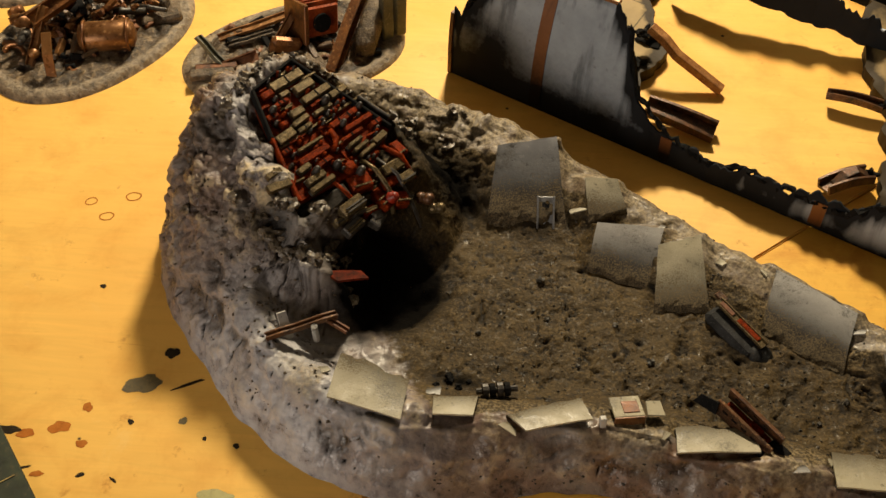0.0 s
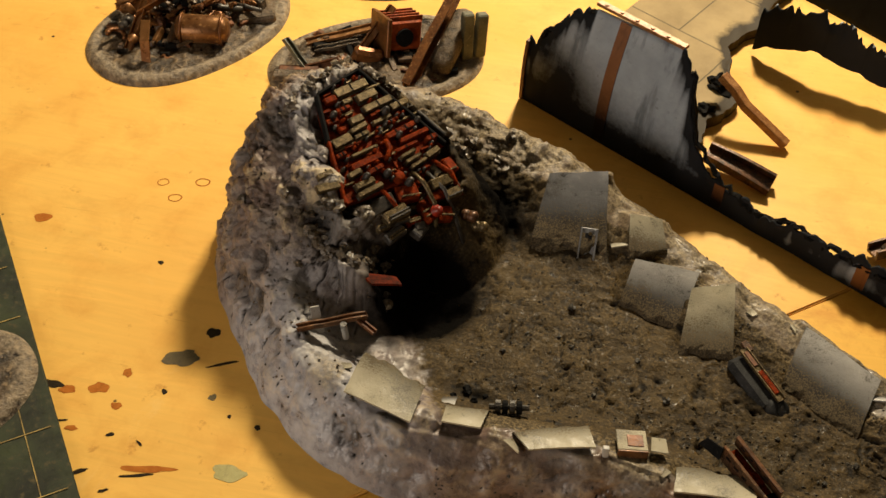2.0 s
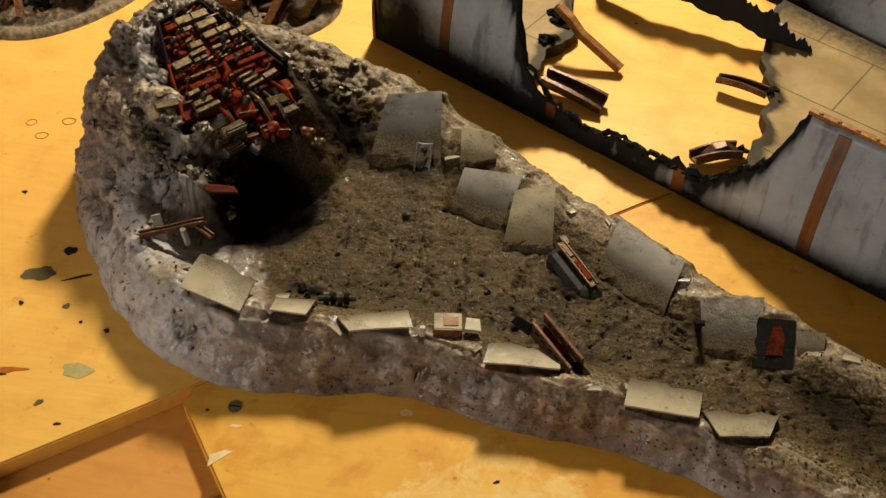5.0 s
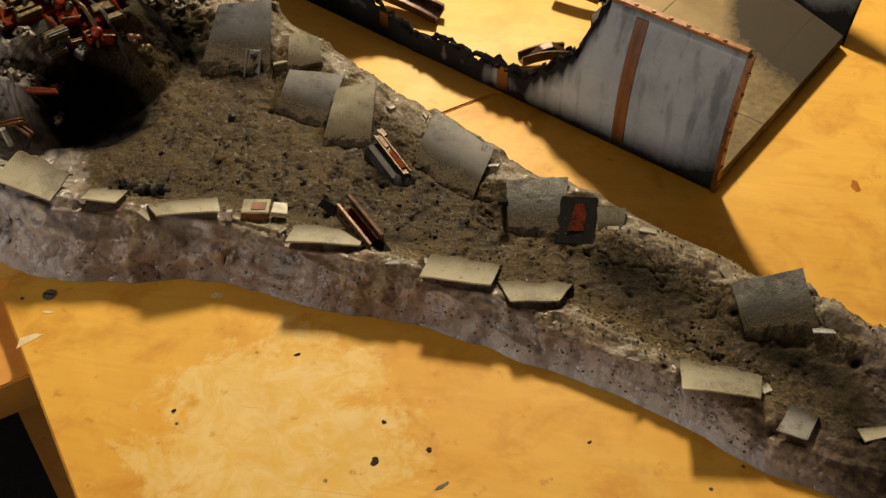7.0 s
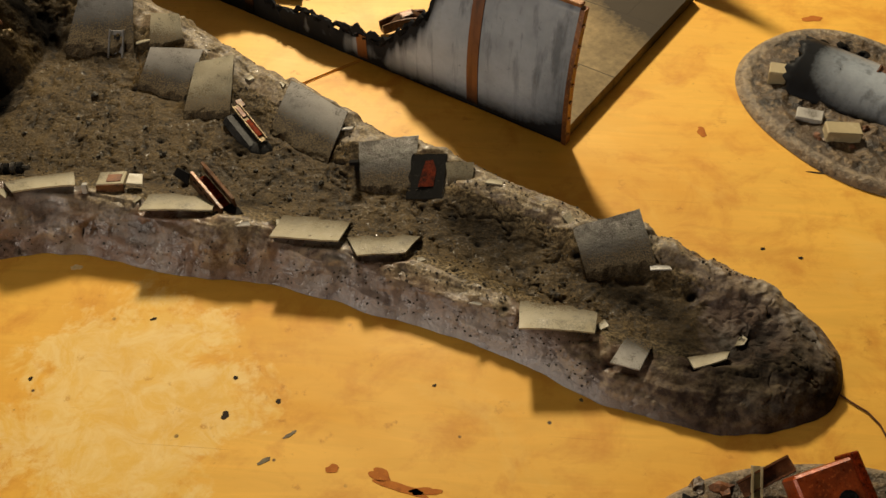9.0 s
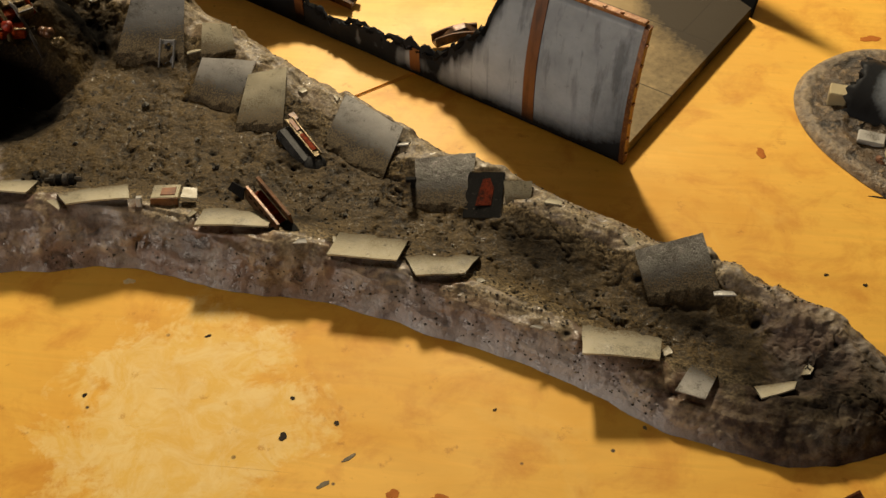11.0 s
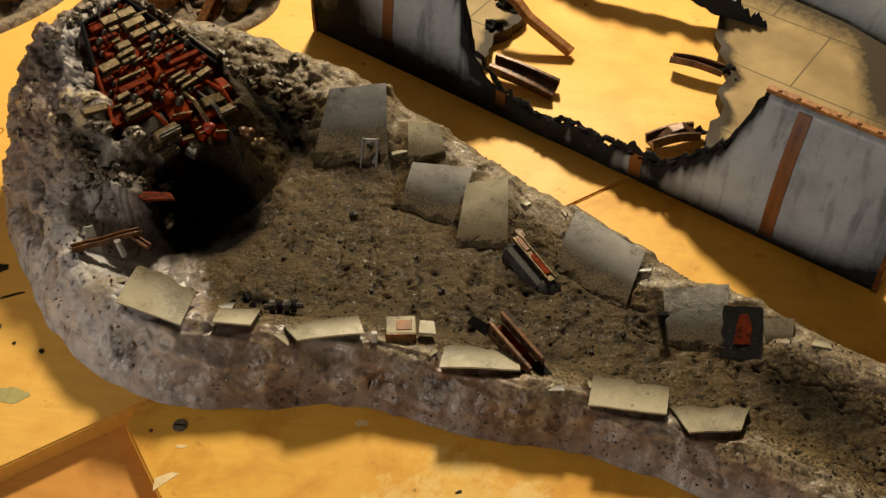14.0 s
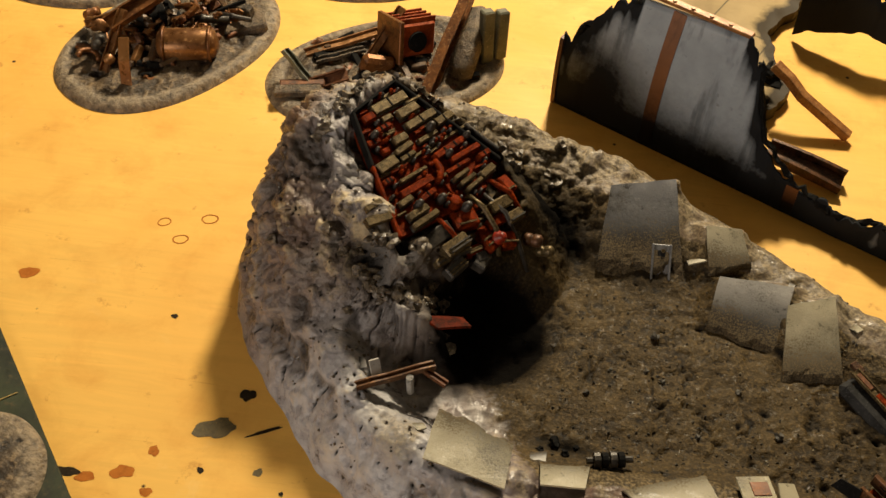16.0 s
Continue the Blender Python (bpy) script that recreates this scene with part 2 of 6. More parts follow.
def join(*bms):
    """Several pieces of one part in one bmesh."""
    out = bmesh.new()
    for b in bms:
        me = bpy.data.meshes.new("tmp")
        b.to_mesh(me)
        b.free()
        out.from_mesh(me)
        bpy.data.meshes.remove(me)
    return out


def lattice(p, seed):
    """Smooth lattice noise in 0..1 for an array of points."""
    i = np.floor(p).astype(np.int64)
    f = p - i
    f = f * f * (3 - 2 * f)
    out = np.zeros(len(p))
    for dx in (0, 1):
        for dy in (0, 1):
            for dz in (0, 1):
                k = (i[:, 0] + dx) * 374761393 + (i[:, 1] + dy) * 668265263 + (i[:, 2] + dz) * 2147483647 + seed * 1274126177
                k = (k ^ (k >> 13)) * 1274126177
                k = (k ^ (k >> 16)) & 0xFFFF
                w = (f[:, 0] if dx else 1 - f[:, 0]) * (f[:, 1] if dy else 1 - f[:, 1]) * (f[:, 2] if dz else 1 - f[:, 2])
                out += w * k / 65535.0
    return out


def fbm(p, scale, octaves=4, seed=0, gain=0.5):
    out, amp, total = np.zeros(len(p)), 1.0, 0.0
    for o in range(octaves):
        out += amp * lattice(p * scale * 2 ** o + o * 17.3, seed + o)
        total += amp
        amp *= gain
    return out / total


def chunks(p, scale, seed):
    """Broken cells round scattered seeds: the gap to the next cell (0 on the seams) and each cell's own number in 0..1."""
    q = p * scale
    base = np.floor(q).astype(np.int64)
    d1, d2, own = np.full(len(q), 9.0), np.full(len(q), 9.0), np.zeros(len(q))
    for dx in (-1, 0, 1):
        for dy in (-1, 0, 1):
            for dz in (-1, 0, 1):
                cell = base + (dx, dy, dz)
                k = cell[:, 0] * 374761393 + cell[:, 1] * 668265263 + cell[:, 2] * 2147483647 + seed * 1274126177
                k = (k ^ (k >> 13)) * 1274126177
                k = k ^ (k >> 16)
                at = cell + np.stack([k & 0xFF, (k >> 8) & 0xFF, (k >> 16) & 0xFF], 1) / 255.0
                d = np.linalg.norm(at - q, axis=1)
                first = d < d1
                d2 = np.where(first, d1, np.minimum(d2, d))
                d1 = np.where(first, d, d1)
                own = np.where(first, ((k >> 24) & 0xFF) / 255.0, own)
    return d2 - d1, own


def smooth01(x):
    x = np.clip(x, 0, 1)
    return x * x * (3 - 2 * x)


def closed_curve(ctrl, n):
    """A smooth closed line (Catmull-Rom) through the rows of ctrl, n points."""
    c = np.asarray(ctrl, float)
    k = len(c)
    t = np.linspace(0, k, n, endpoint=False)
    i = t.astype(int)
    f = (t - i)[:, None]
    a, b, d, e = c[(i - 1) % k], c[i % k], c[(i + 1) % k], c[(i + 2) % k]
    return 0.5 * ((2 * b) + (d - a) * f + (2 * a - 5 * b + 4 * d - e) * f ** 2 + (3 * b - a - 3 * d + e) * f ** 3)


def quads_mesh(name, verts, faces, material, attrs=None, smooth=True):
    me = bpy.data.meshes.new(name)
    me.from_pydata([tuple(v) for v in verts], [], faces)
    me.materials.append(material)
    for key, values in (attrs or {}).items():
        a = me.attributes.new(key, "FLOAT", "POINT")
        a.data.foreach_set("value", np.asarray(values, dtype=np.float32))
    if smooth:
        me.polygons.foreach_set("use_smooth", [True] * len(me.polygons))
    me.update()
    return me


# ---- room shell ----
def wall_slab(name, w, d, h, at, material):
    ob = obj(name, box(w, d, h), material)
    ob.location = at
    return tagged(ob, kind="structure", category="wall")


# Walls and ceiling are assumed, out of view, and bounce the lamp light.
wall_slab("floor", 4.2, 4.2, 0.1, (0.2, 0.6, -0.9), M_DARK)
wall_slab("ceiling", 4.2, 4.2, 0.1, (0.2, 0.6, 2.1), M_ROOM)
wall_slab("wall_north", 4.2, 0.1, 2.9, (0.2, 2.75, -0.8), M_ROOM)
wall_slab("wall_south", 4.2, 0.1, 2.9, (0.2, -1.55, -0.8), M_ROOM)
wall_slab("wall_east", 0.1, 4.2, 2.9, (2.35, 0.6, -0.8), M_ROOM)
wall_slab("wall_west", 0.1, 4.2, 2.9, (-1.95, 0.6, -0.8), M_ROOM)

# ---- worktable ----
def seam(x):
    return 0.405 + 0.805 * (x + 0.03)


table = thing("worktable", pose(0.2, 0.7, -0.83), "worktable of varnished stained yellow plywood boards", "table")


def table_part(name, outline, top, thick, material, label=""):
    bm = slab(outline, thick, 0.0012)
    return part(name, move(bm, Matrix.Translation((-0.2, -0.7, top - thick + 0.83))), material, table, label)


back_board = table_part("back_board", [(-1.0, seam(-1.0)), (1.2, seam(1.2)), (1.2, 2.0), (-1.0, 2.0)], 0.0, 0.014, M_PLY_A, "yellow varnished plywood sheet with paint spots")
table_part("front_board", [(0.040, 0.4485), (0.30, 0.108), (1.4, 0.108), (1.4, seam(1.4) - 0.0009), (0.0422, seam(0.0422) - 0.0009)], -0.0005, 0.014, M_PLY_B, "scuffed plywood sheet with bare pale patches")
table_part("lower_board", [(-1.0, seam(-1.0) - 0.10), (0.35, seam(0.35) - 0.10), (0.35, seam(0.35) + 0.2), (-1.0, seam(-1.0) + 0.2)], -0.0145, 0.03, M_STRIP, "orange-brown lower plank")
for x, y in ((-0.6, 1.6), (1.0, 1.6), (1.0, 0.4), (-0.2, 0.75)):
    part("leg", box(0.06, 0.06, 0.785, 0.004, (x - 0.2, y - 0.7, 0.0)), M_STRIP, table)

MAT = Matrix.Translation((-0.1985, 0.5213, 0.0002)) @ Matrix.Rotation(math.atan2(-0.170, 0.128), 4, "Z")
cutting_mat = thing("cutting_mat", MAT, "dark green cutting mat with yellow grid lines and brown paint smears", "mat")
part("sheet", move(slab([(-0.27, 0.0), (-0.27, -0.30), (0.33, -0.30), (0.33, 0.0)], 0.003, 0.0008), Matrix.Identity(4)), M_MAT, cutting_mat)
M_MAT_LINE = worn("faded_yellow_print", (0.42, 0.30, 0.09), (0.2, 0.14, 0.05), (0.5, 0.36, 0.12), 60, 0.6, grime=0.6)
for k in range(5):
    part("grid_line", box(0.58, 0.0007, 0.0003, 0.0, (0.03, -0.022 - 0.05 * k, 0.003)), M_MAT_LINE, cutting_mat)
for k in range(11):
    part("grid_line", box(0.0007, 0.27, 0.0003, 0.0, (-0.235 + 0.05 * k, -0.14, 0.00335)), M_MAT_LINE, cutting_mat)

# ---- crater terrain ----
def terrain_material():
    t = Tree("painted_rubble")
    c = t.coords()
    soil, scorch_shade, high, pale = t.attr("soil"), t.attr("scorch_shade"), t.attr("brown"), t.attr("pale")
    raised, pit = t.attr("raised"), t.attr("pit")
    nb, n1, n2, n3 = t.noise(c, 15, 4, 0.6, 0.6), t.noise(c, 34, 5, 0.6, 0.4), t.noise(c, 120, 5, 0.62), t.noise(c, 460, 3, 0.6)
    # putty of the rim: lavender grey, mauve-brown washes, tan drybrushing
    stone = t.mix(t.ramp(nb, (0.44, 0), (0.56, 1)), (0.120, 0.080, 0.050), (0.225, 0.203, 0.178))
    stone = t.mix(t.ramp(n1, (0.46, 0), (0.60, 0.84)), stone, (0.054, 0.033, 0.022))
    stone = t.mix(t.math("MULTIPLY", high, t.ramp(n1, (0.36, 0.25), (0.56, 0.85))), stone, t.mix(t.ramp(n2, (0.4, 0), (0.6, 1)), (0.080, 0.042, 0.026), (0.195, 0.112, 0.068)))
    stone = t.mix(t.math("MULTIPLY", pale, t.ramp(n1, (0.26, 0.55), (0.46, 0.95))), stone, t.mix(t.ramp(n2, (0.4, 0), (0.62, 1)), (0.33, 0.325, 0.345), (0.48, 0.475, 0.49)))
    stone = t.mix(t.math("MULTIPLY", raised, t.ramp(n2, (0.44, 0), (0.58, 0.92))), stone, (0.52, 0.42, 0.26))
    stone = t.mix(t.ramp(n3, (0.60, 0), (0.72, 0.3)), stone, (0.36, 0.30, 0.21))
    # Dark wash in the recesses, which also paints in their shade.
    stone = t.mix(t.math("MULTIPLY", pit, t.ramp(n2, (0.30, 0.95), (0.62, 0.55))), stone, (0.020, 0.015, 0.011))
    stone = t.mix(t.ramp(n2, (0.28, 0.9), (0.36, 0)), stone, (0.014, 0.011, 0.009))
    stone = t.mix(t.math("MULTIPLY", t.attr("crest"), t.ramp(n2, (0.34, 0.25), (0.52, 0.92))), stone, t.mix(t.ramp(n3, (0.40, 0), (0.60, 1)), (0.095, 0.073, 0.042), (0.28, 0.22, 0.13)))
    # olive-brown earth of the floor
    earth = t.mix(t.ramp(n1, (0.36, 0), (0.64, 1)), (0.026, 0.0165, 0.0056), (0.062, 0.041, 0.0145))
    earth = t.mix(t.ramp(n3, (0.48, 0), (0.66, 0.5)), earth, (0.150, 0.098, 0.038))
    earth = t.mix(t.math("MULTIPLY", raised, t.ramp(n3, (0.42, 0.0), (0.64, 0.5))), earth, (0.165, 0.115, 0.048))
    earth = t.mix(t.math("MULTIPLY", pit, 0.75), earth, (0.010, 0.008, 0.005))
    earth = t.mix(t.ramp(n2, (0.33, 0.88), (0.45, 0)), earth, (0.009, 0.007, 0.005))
    rimdust = t.mix(t.ramp(n3, (0.42, 0), (0.62, 1)), (0.050, 0.036, 0.018), (0.24, 0.18, 0.095))
    earth = t.mix(t.math("MULTIPLY", t.attr("dust"), t.ramp(n1, (0.3, 0.4), (0.6, 1))), earth, rimdust)
    edge = t.ramp(t.math("ADD", soil, t.math("MULTIPLY", t.math("SUBTRACT", n2, 0.5), 0.9)), (0.38, 0), (0.62, 1))
    col = t.mix(edge, stone, earth)
    # Scorch marks and painted shade blacken the colour together.
    dark_mix = t.ramp(t.math("ADD", scorch_shade, t.math("MULTIPLY", t.math("SUBTRACT", n1, 0.5), 0.7)), (0.22, 0), (0.70, 0.985))
    col = t.mix(dark_mix, col, (0.004, 0.0037, 0.0034))
    glint = t.ramp(t.noise(c, 260, 3, 0.6), (0.56, 0.72), (0.66, 0.16))
    rough = t.mix(t.math("MAXIMUM", t.math("MULTIPLY", t.attr("crest"), 0.7), edge), t.ramp(n2, (0.34, 0.18), (0.66, 0.48)), glint)
    rough = t.mix(dark_mix, rough, (0.95, 0.95, 0.95))
    height = t.math("ADD", t.math("ADD", t.math("MULTIPLY", n2, 0.75), t.math("MULTIPLY", n1, 0.6)), t.math("MULTIPLY", n3, 0.30))
    return t.finish(col, rough, 0.0, height, t.attr("coarse"), 0.0045, t.math("SUBTRACT", 0.38, t.math("MAXIMUM", t.math("MULTIPLY", dark_mix, 0.37), t.math("MULTIPLY", edge, 0.18))))


M_TERRAIN = terrain_material()

# outline of the base: x, y, rim distance, rim height, inner slope, outer steepness
RIM = [
    (-0.117, 0.668, 0.036, 0.074, 0.085, 0.8), (-0.100, 0.609, 0.036, 0.058, 0.070, 0.9),
    (-0.063, 0.553, 0.042, 0.050, 0.050, 1.0), (-0.020, 0.505, 0.036, 0.046, 0.045, 1.0),
    (0.040, 0.472, 0.036, 0.045, 0.045, 1.0), (0.110, 0.468, 0.038, 0.040, 0.045, 1.0),
    (0.181, 0.479, 0.030, 0.036, 0.045, 1.0), (0.262, 0.466, 0.030, 0.033, 0.040, 1.0),
    (0.330, 0.461, 0.025, 0.028, 0.040, 1.0), (0.413, 0.438, 0.030, 0.025, 0.035, 1.0),
    (0.490, 0.412, 0.024, 0.023, 0.030, 1.0), (0.560, 0.378, 0.032, 0.018, 0.030, 1.0),
    (0.635, 0.363, 0.030, 0.018, 0.035, 0.9), (0.690, 0.384, 0.030, 0.019, 0.040, 0.9),
    (0.702, 0.430, 0.030, 0.019, 0.035, 0.9), (0.670, 0.476, 0.026, 0.021, 0.030, 0.9),
    (0.620, 0.504, 0.022, 0.023, 0.030, 0.9), (0.545, 0.538, 0.026, 0.021, 0.035, 0.9),
    (0.460, 0.580, 0.022, 0.026, 0.040, 0.9), (0.385, 0.614, 0.022, 0.027, 0.046, 0.9),
    (0.302, 0.668, 0.022, 0.028, 0.050, 0.9), (0.212, 0.735, 0.026, 0.031, 0.056, 0.9),
    (0.125, 0.784, 0.030, 0.046, 0.085, 0.8), (0.030, 0.815, 0.032, 0.054, 0.075, 0.8),
    (-0.063, 0.796, 0.036, 0.068, 0.060, 0.8), (-0.102, 0.738, 0.036, 0.074, 0.080, 0.8),
]
SPINE = [(0.020, 0.640), (0.12, 0.612), (0.30, 0.562), (0.46, 0.508), (0.64, 0.432)]


def near_spine(p):
    best, far = None, None
    s = np.array(SPINE)
    for a, b in zip(s[:-1], s[1:]):
        k = np.clip(((p - a) @ (b - a)) / ((b - a) @ (b - a)), 0, 1)[:, None]
        q = a + k * (b - a)
        d = np.linalg.norm(p - q, axis=1)
        if best is None:
            best, far = q.copy(), d.copy()
        else:
            m = d < far
            best[m], far[m] = q[m], d[m]
    return best


def hump(x, y, cx, cy, rx, ry, turn=0.0):
    a = radians(turn)
    u, v = (x - cx) * np.cos(a) + (y - cy) * np.sin(a), -(x - cx) * np.sin(a) + (y - cy) * np.cos(a)
    return np.exp(-((u / rx) ** 2 + (v / ry) ** 2))


PANEL = Matrix.Translation((0.0, 0.672, 0.100)) @ Matrix(((0.7031, -0.6144, 0.3580), (0.6998, 0.6872, -0.1950), (-0.1262, 0.3877, 0.9131))).to_4x4()


def ground_height(x, y, d, rim):
    """Height of the terrain at distance d inside its outline."""
    w, h, inner, steep = rim
    floor_z = 0.016 - 0.008 * smooth01((x - 0.25) / 0.35)
    up = h * np.sin(np.pi / 2 * np.clip(d / w, 0, 1)) ** steep
    down = floor_z + (h - floor_z) * (1 - smooth01((d - w) / inner))
    z = np.where(d < w, up, down)
    # rocky mound round the sunk hull panel
    plane = 0.100 - (0.358 * x - 0.195 * (y - 0.672)) / 0.913
    u = 0.7031 * x + 0.6998 * (y - 0.672) - 0.1262 * (plane - 0.1)
    v = -0.6144 * x + 0.6872 * (y - 0.672) + 0.3877 * (plane - 0.1)
    uc, vc = np.clip(u, -0.042, 0.060), np.clip(v, -0.042, 0.062)
    dome = 0.100 - 0.1262 * uc + 0.3877 * vc - 0.80 * np.clip(-0.042 - u, 0, 1) - 0.85 * np.clip(u - 0.060, 0, 1) - 0.55 * np.clip(v - 0.062, 0, 1) - 1.30 * np.clip(-0.042 - v, 0, 1)
    dome = dome - 1.35 * np.clip(0.905 * u + 0.42 * v - 0.054, 0, 1)
    dome = dome - 0.005
    cliff = np.sin(np.pi / 2 * np.clip(d / 0.040, 0, 1)) ** 0.80
    edge = np.maximum.reduce([-0.0205 + 0.207 * (v - 0.048) - u, u - 0.056, -0.040 - v, v - 0.052 - 0.26 * (u + 0.02), (u * 0.905 + v * 0.42) - 0.047])
    sunk = 1 - smooth01((edge + 0.003) / 0.005)
    dome = dome - 0.010 * sunk + 0.004 * np.exp(-((edge - 0.006) / 0.006) ** 2)
    z = np.maximum(z, dome * cliff)
    inside = smooth01(d / 0.03)
    ledge = hump(x, y, 0.006, 0.602, 0.030, 0.014, -18)
    z = np.maximum(z, 0.070 * smooth01(ledge * 1.8) * inside)
    cave = smooth01(1.6 * hump(x, y, 0.056, 0.618, 0.033, 0.027, 40))
    z = z * (1 - cave) + np.minimum(z, 0.008) * cave
    return z


# ---- hull plates bedded in the rim: corners along the edge that faces the viewer, then the far edge ----
FRONT = "beige sheet-plastic hull plate bedded in the crater's near rim"
BACK = "grey soot-dusted hull plate pressed into the crater's far slope"
NEAR_PLATES = [
    (((0.026, 0.506, 0.050), (0.071, 0.495, 0.045), (0.074, 0.527, 0.046), (0.031, 0.543, 0.046)), 0.10, "beige", "large clean beige hull plate on the crater's rim"),
    (((0.090, 0.500, 0.043), (0.114, 0.503, 0.043), (0.117, 0.522, 0.037), (0.089, 0.521, 0.037)), 0.05, "beige", FRONT),
    (((0.146, 0.494, 0.042), (0.186, 0.507, 0.041), (0.178, 0.526, 0.034), (0.133, 0.508, 0.041)), 0.14, "beige", "upturned beige hull plate above a dark gap in the rim"),
    (((0.236, 0.489, 0.036), (0.286, 0.494, 0.035), (0.284, 0.518, 0.028), (0.237, 0.513, 0.029)), 0.10, "beige", FRONT),
    (((0.329, 0.476, 0.031), (0.376, 0.474, 0.030), (0.380, 0.506, 0.021), (0.332, 0.508, 0.021)), 0.05, "dusty", FRONT),
    (((0.390, 0.465, 0.028), (0.421, 0.472, 0.027), (0.430, 0.498, 0.019), (0.378, 0.489, 0.023)), 0.08, "dusty", FRONT),
    (((0.500, 0.410, 0.028), (0.547, 0.412, 0.027), (0.549, 0.436, 0.020), (0.499, 0.444, 0.021)), 0.12, "beige", "pale clean hull plate lying over the crater's near edge"),
    (((0.557, 0.397, 0.018), (0.575, 0.393, 0.018), (0.584, 0.414, 0.019), (0.569, 0.420, 0.020)), 0.05, "grey", "small grey hull scrap on the crater's end"),
    (((0.608, 0.395, 0.019), (0.628, 0.404, 0.018), (0.631, 0.413, 0.016), (0.604, 0.407, 0.017)), 0.05, "beige", "thin tan hull sliver on the crater's end"),
]
FAR_PLATES = [
    (((0.116, 0.678, 0.019), (0.173, 0.678, 0.019), (0.163, 0.739, 0.050), (0.121, 0.730, 0.048)), 0.04, "sooty", "tall blue-grey hull plate standing on the crater's far slope"),
    (((0.188, 0.680, 0.027), (0.216, 0.686, 0.027), (0.207, 0.711, 0.039), (0.184, 0.710, 0.039)), 0.04, "beige", "small beige hull plate on the crater's far rim"),
    (((0.186, 0.640, 0.016), (0.229, 0.626, 0.015), (0.238, 0.668, 0.036), (0.193, 0.673, 0.035)), 0.04, "grey", BACK),
    (((0.231, 0.608, 0.016), (0.268, 0.612, 0.017), (0.263, 0.664, 0.036), (0.234, 0.655, 0.034)), 0.04, "beige", "broad beige hull plate with a dark lower edge"),
    (((0.300, 0.596, 0.014), (0.349, 0.563, 0.013), (0.362, 0.607, 0.031), (0.313, 0.640, 0.032)), 0.04, "grey", BACK),
    (((0.379, 0.540, 0.013), (0.416, 0.538, 0.013), (0.417, 0.585, 0.030), (0.374, 0.577, 0.029)), 0.04, "glossy", "wrinkled glossy grey hull plate on the crater's far slope"),
    (((0.442, 0.546, 0.017), (0.459, 0.548, 0.017), (0.459, 0.565, 0.026), (0.439, 0.563, 0.026)), 0.05, "beige", "small beige hull plate on the crater's far rim"),
    (((0.543, 0.472, 0.010), (0.589, 0.479, 0.014), (0.575, 0.518, 0.034), (0.531, 0.505, 0.024)), 0.04, "glossy", "large tilted grey hull plate near the crater's tail"),
]
HATCH = ((0.409, 0.535, 0.0150), (0.440, 0.536, 0.0150), (0.437, 0.574, 0.0285), (0.414, 0.572, 0.0285))


def plane_of(corners):
    """The plane z = a x + b y + c that lies best on four corners."""
    c = np.array(corners)
    return np.linalg.lstsq(np.column_stack([c[:, :2], np.ones(len(c))]), c[:, 2], rcond=None)[0]


def inside(corners, x, y):
    """Distance to the inside of a quad's outline, and to the inside of its first edge."""
    c = np.array(corners)[:, :2]
    far = []
    for a, b in zip(c, np.roll(c, -1, 0)):
        n = np.array([-(b - a)[1], (b - a)[0]]) / np.linalg.norm(b - a)
        far.append((x - a[0]) * n[0] + (y - a[1]) * n[1])
    return np.minimum.reduce(far), far[0]


def bed_for_plates(x, y, z, d):
    """The ground shaped to carry the plates: level under them, hollow under the near plates' outer edge; also how far it is covered."""
    cover, trench = np.zeros(len(x)), np.zeros(len(x))
    hold = smooth01(d / 0.015)
    for far, rows in ((0, [r[0] for r in NEAR_PLATES]), (1, [r[0] for r in FAR_PLATES] + [HATCH])):
        for corners in rows:
            s, first = inside(corners, x, y)
            a, b, c = plane_of(corners)
            plane = a * x + b * y + c
            if far:
                m = smooth01((s + 0.011) / 0.012) * hold * smooth01((first + 0.001) / 0.010)
                target = plane - 0.0016
            else:
                m = smooth01((s + 0.006) / 0.007) * hold
                target = plane - 0.0016 - 0.0040 * (1 - smooth01((first + 0.001) / 0.018))
                trench = np.maximum(trench, smooth01((s + 0.009) / 0.006))
            z = z * (1 - m) + (target if far else np.minimum(z, target)) * m
            low = (1 - smooth01((first - 0.002) / 0.016)) if far else 0.0
            cover = np.maximum(cover, smooth01((s + 0.002) / 0.004) * (1 - 0.4 * low))
    return z, cover, trench


BED = []


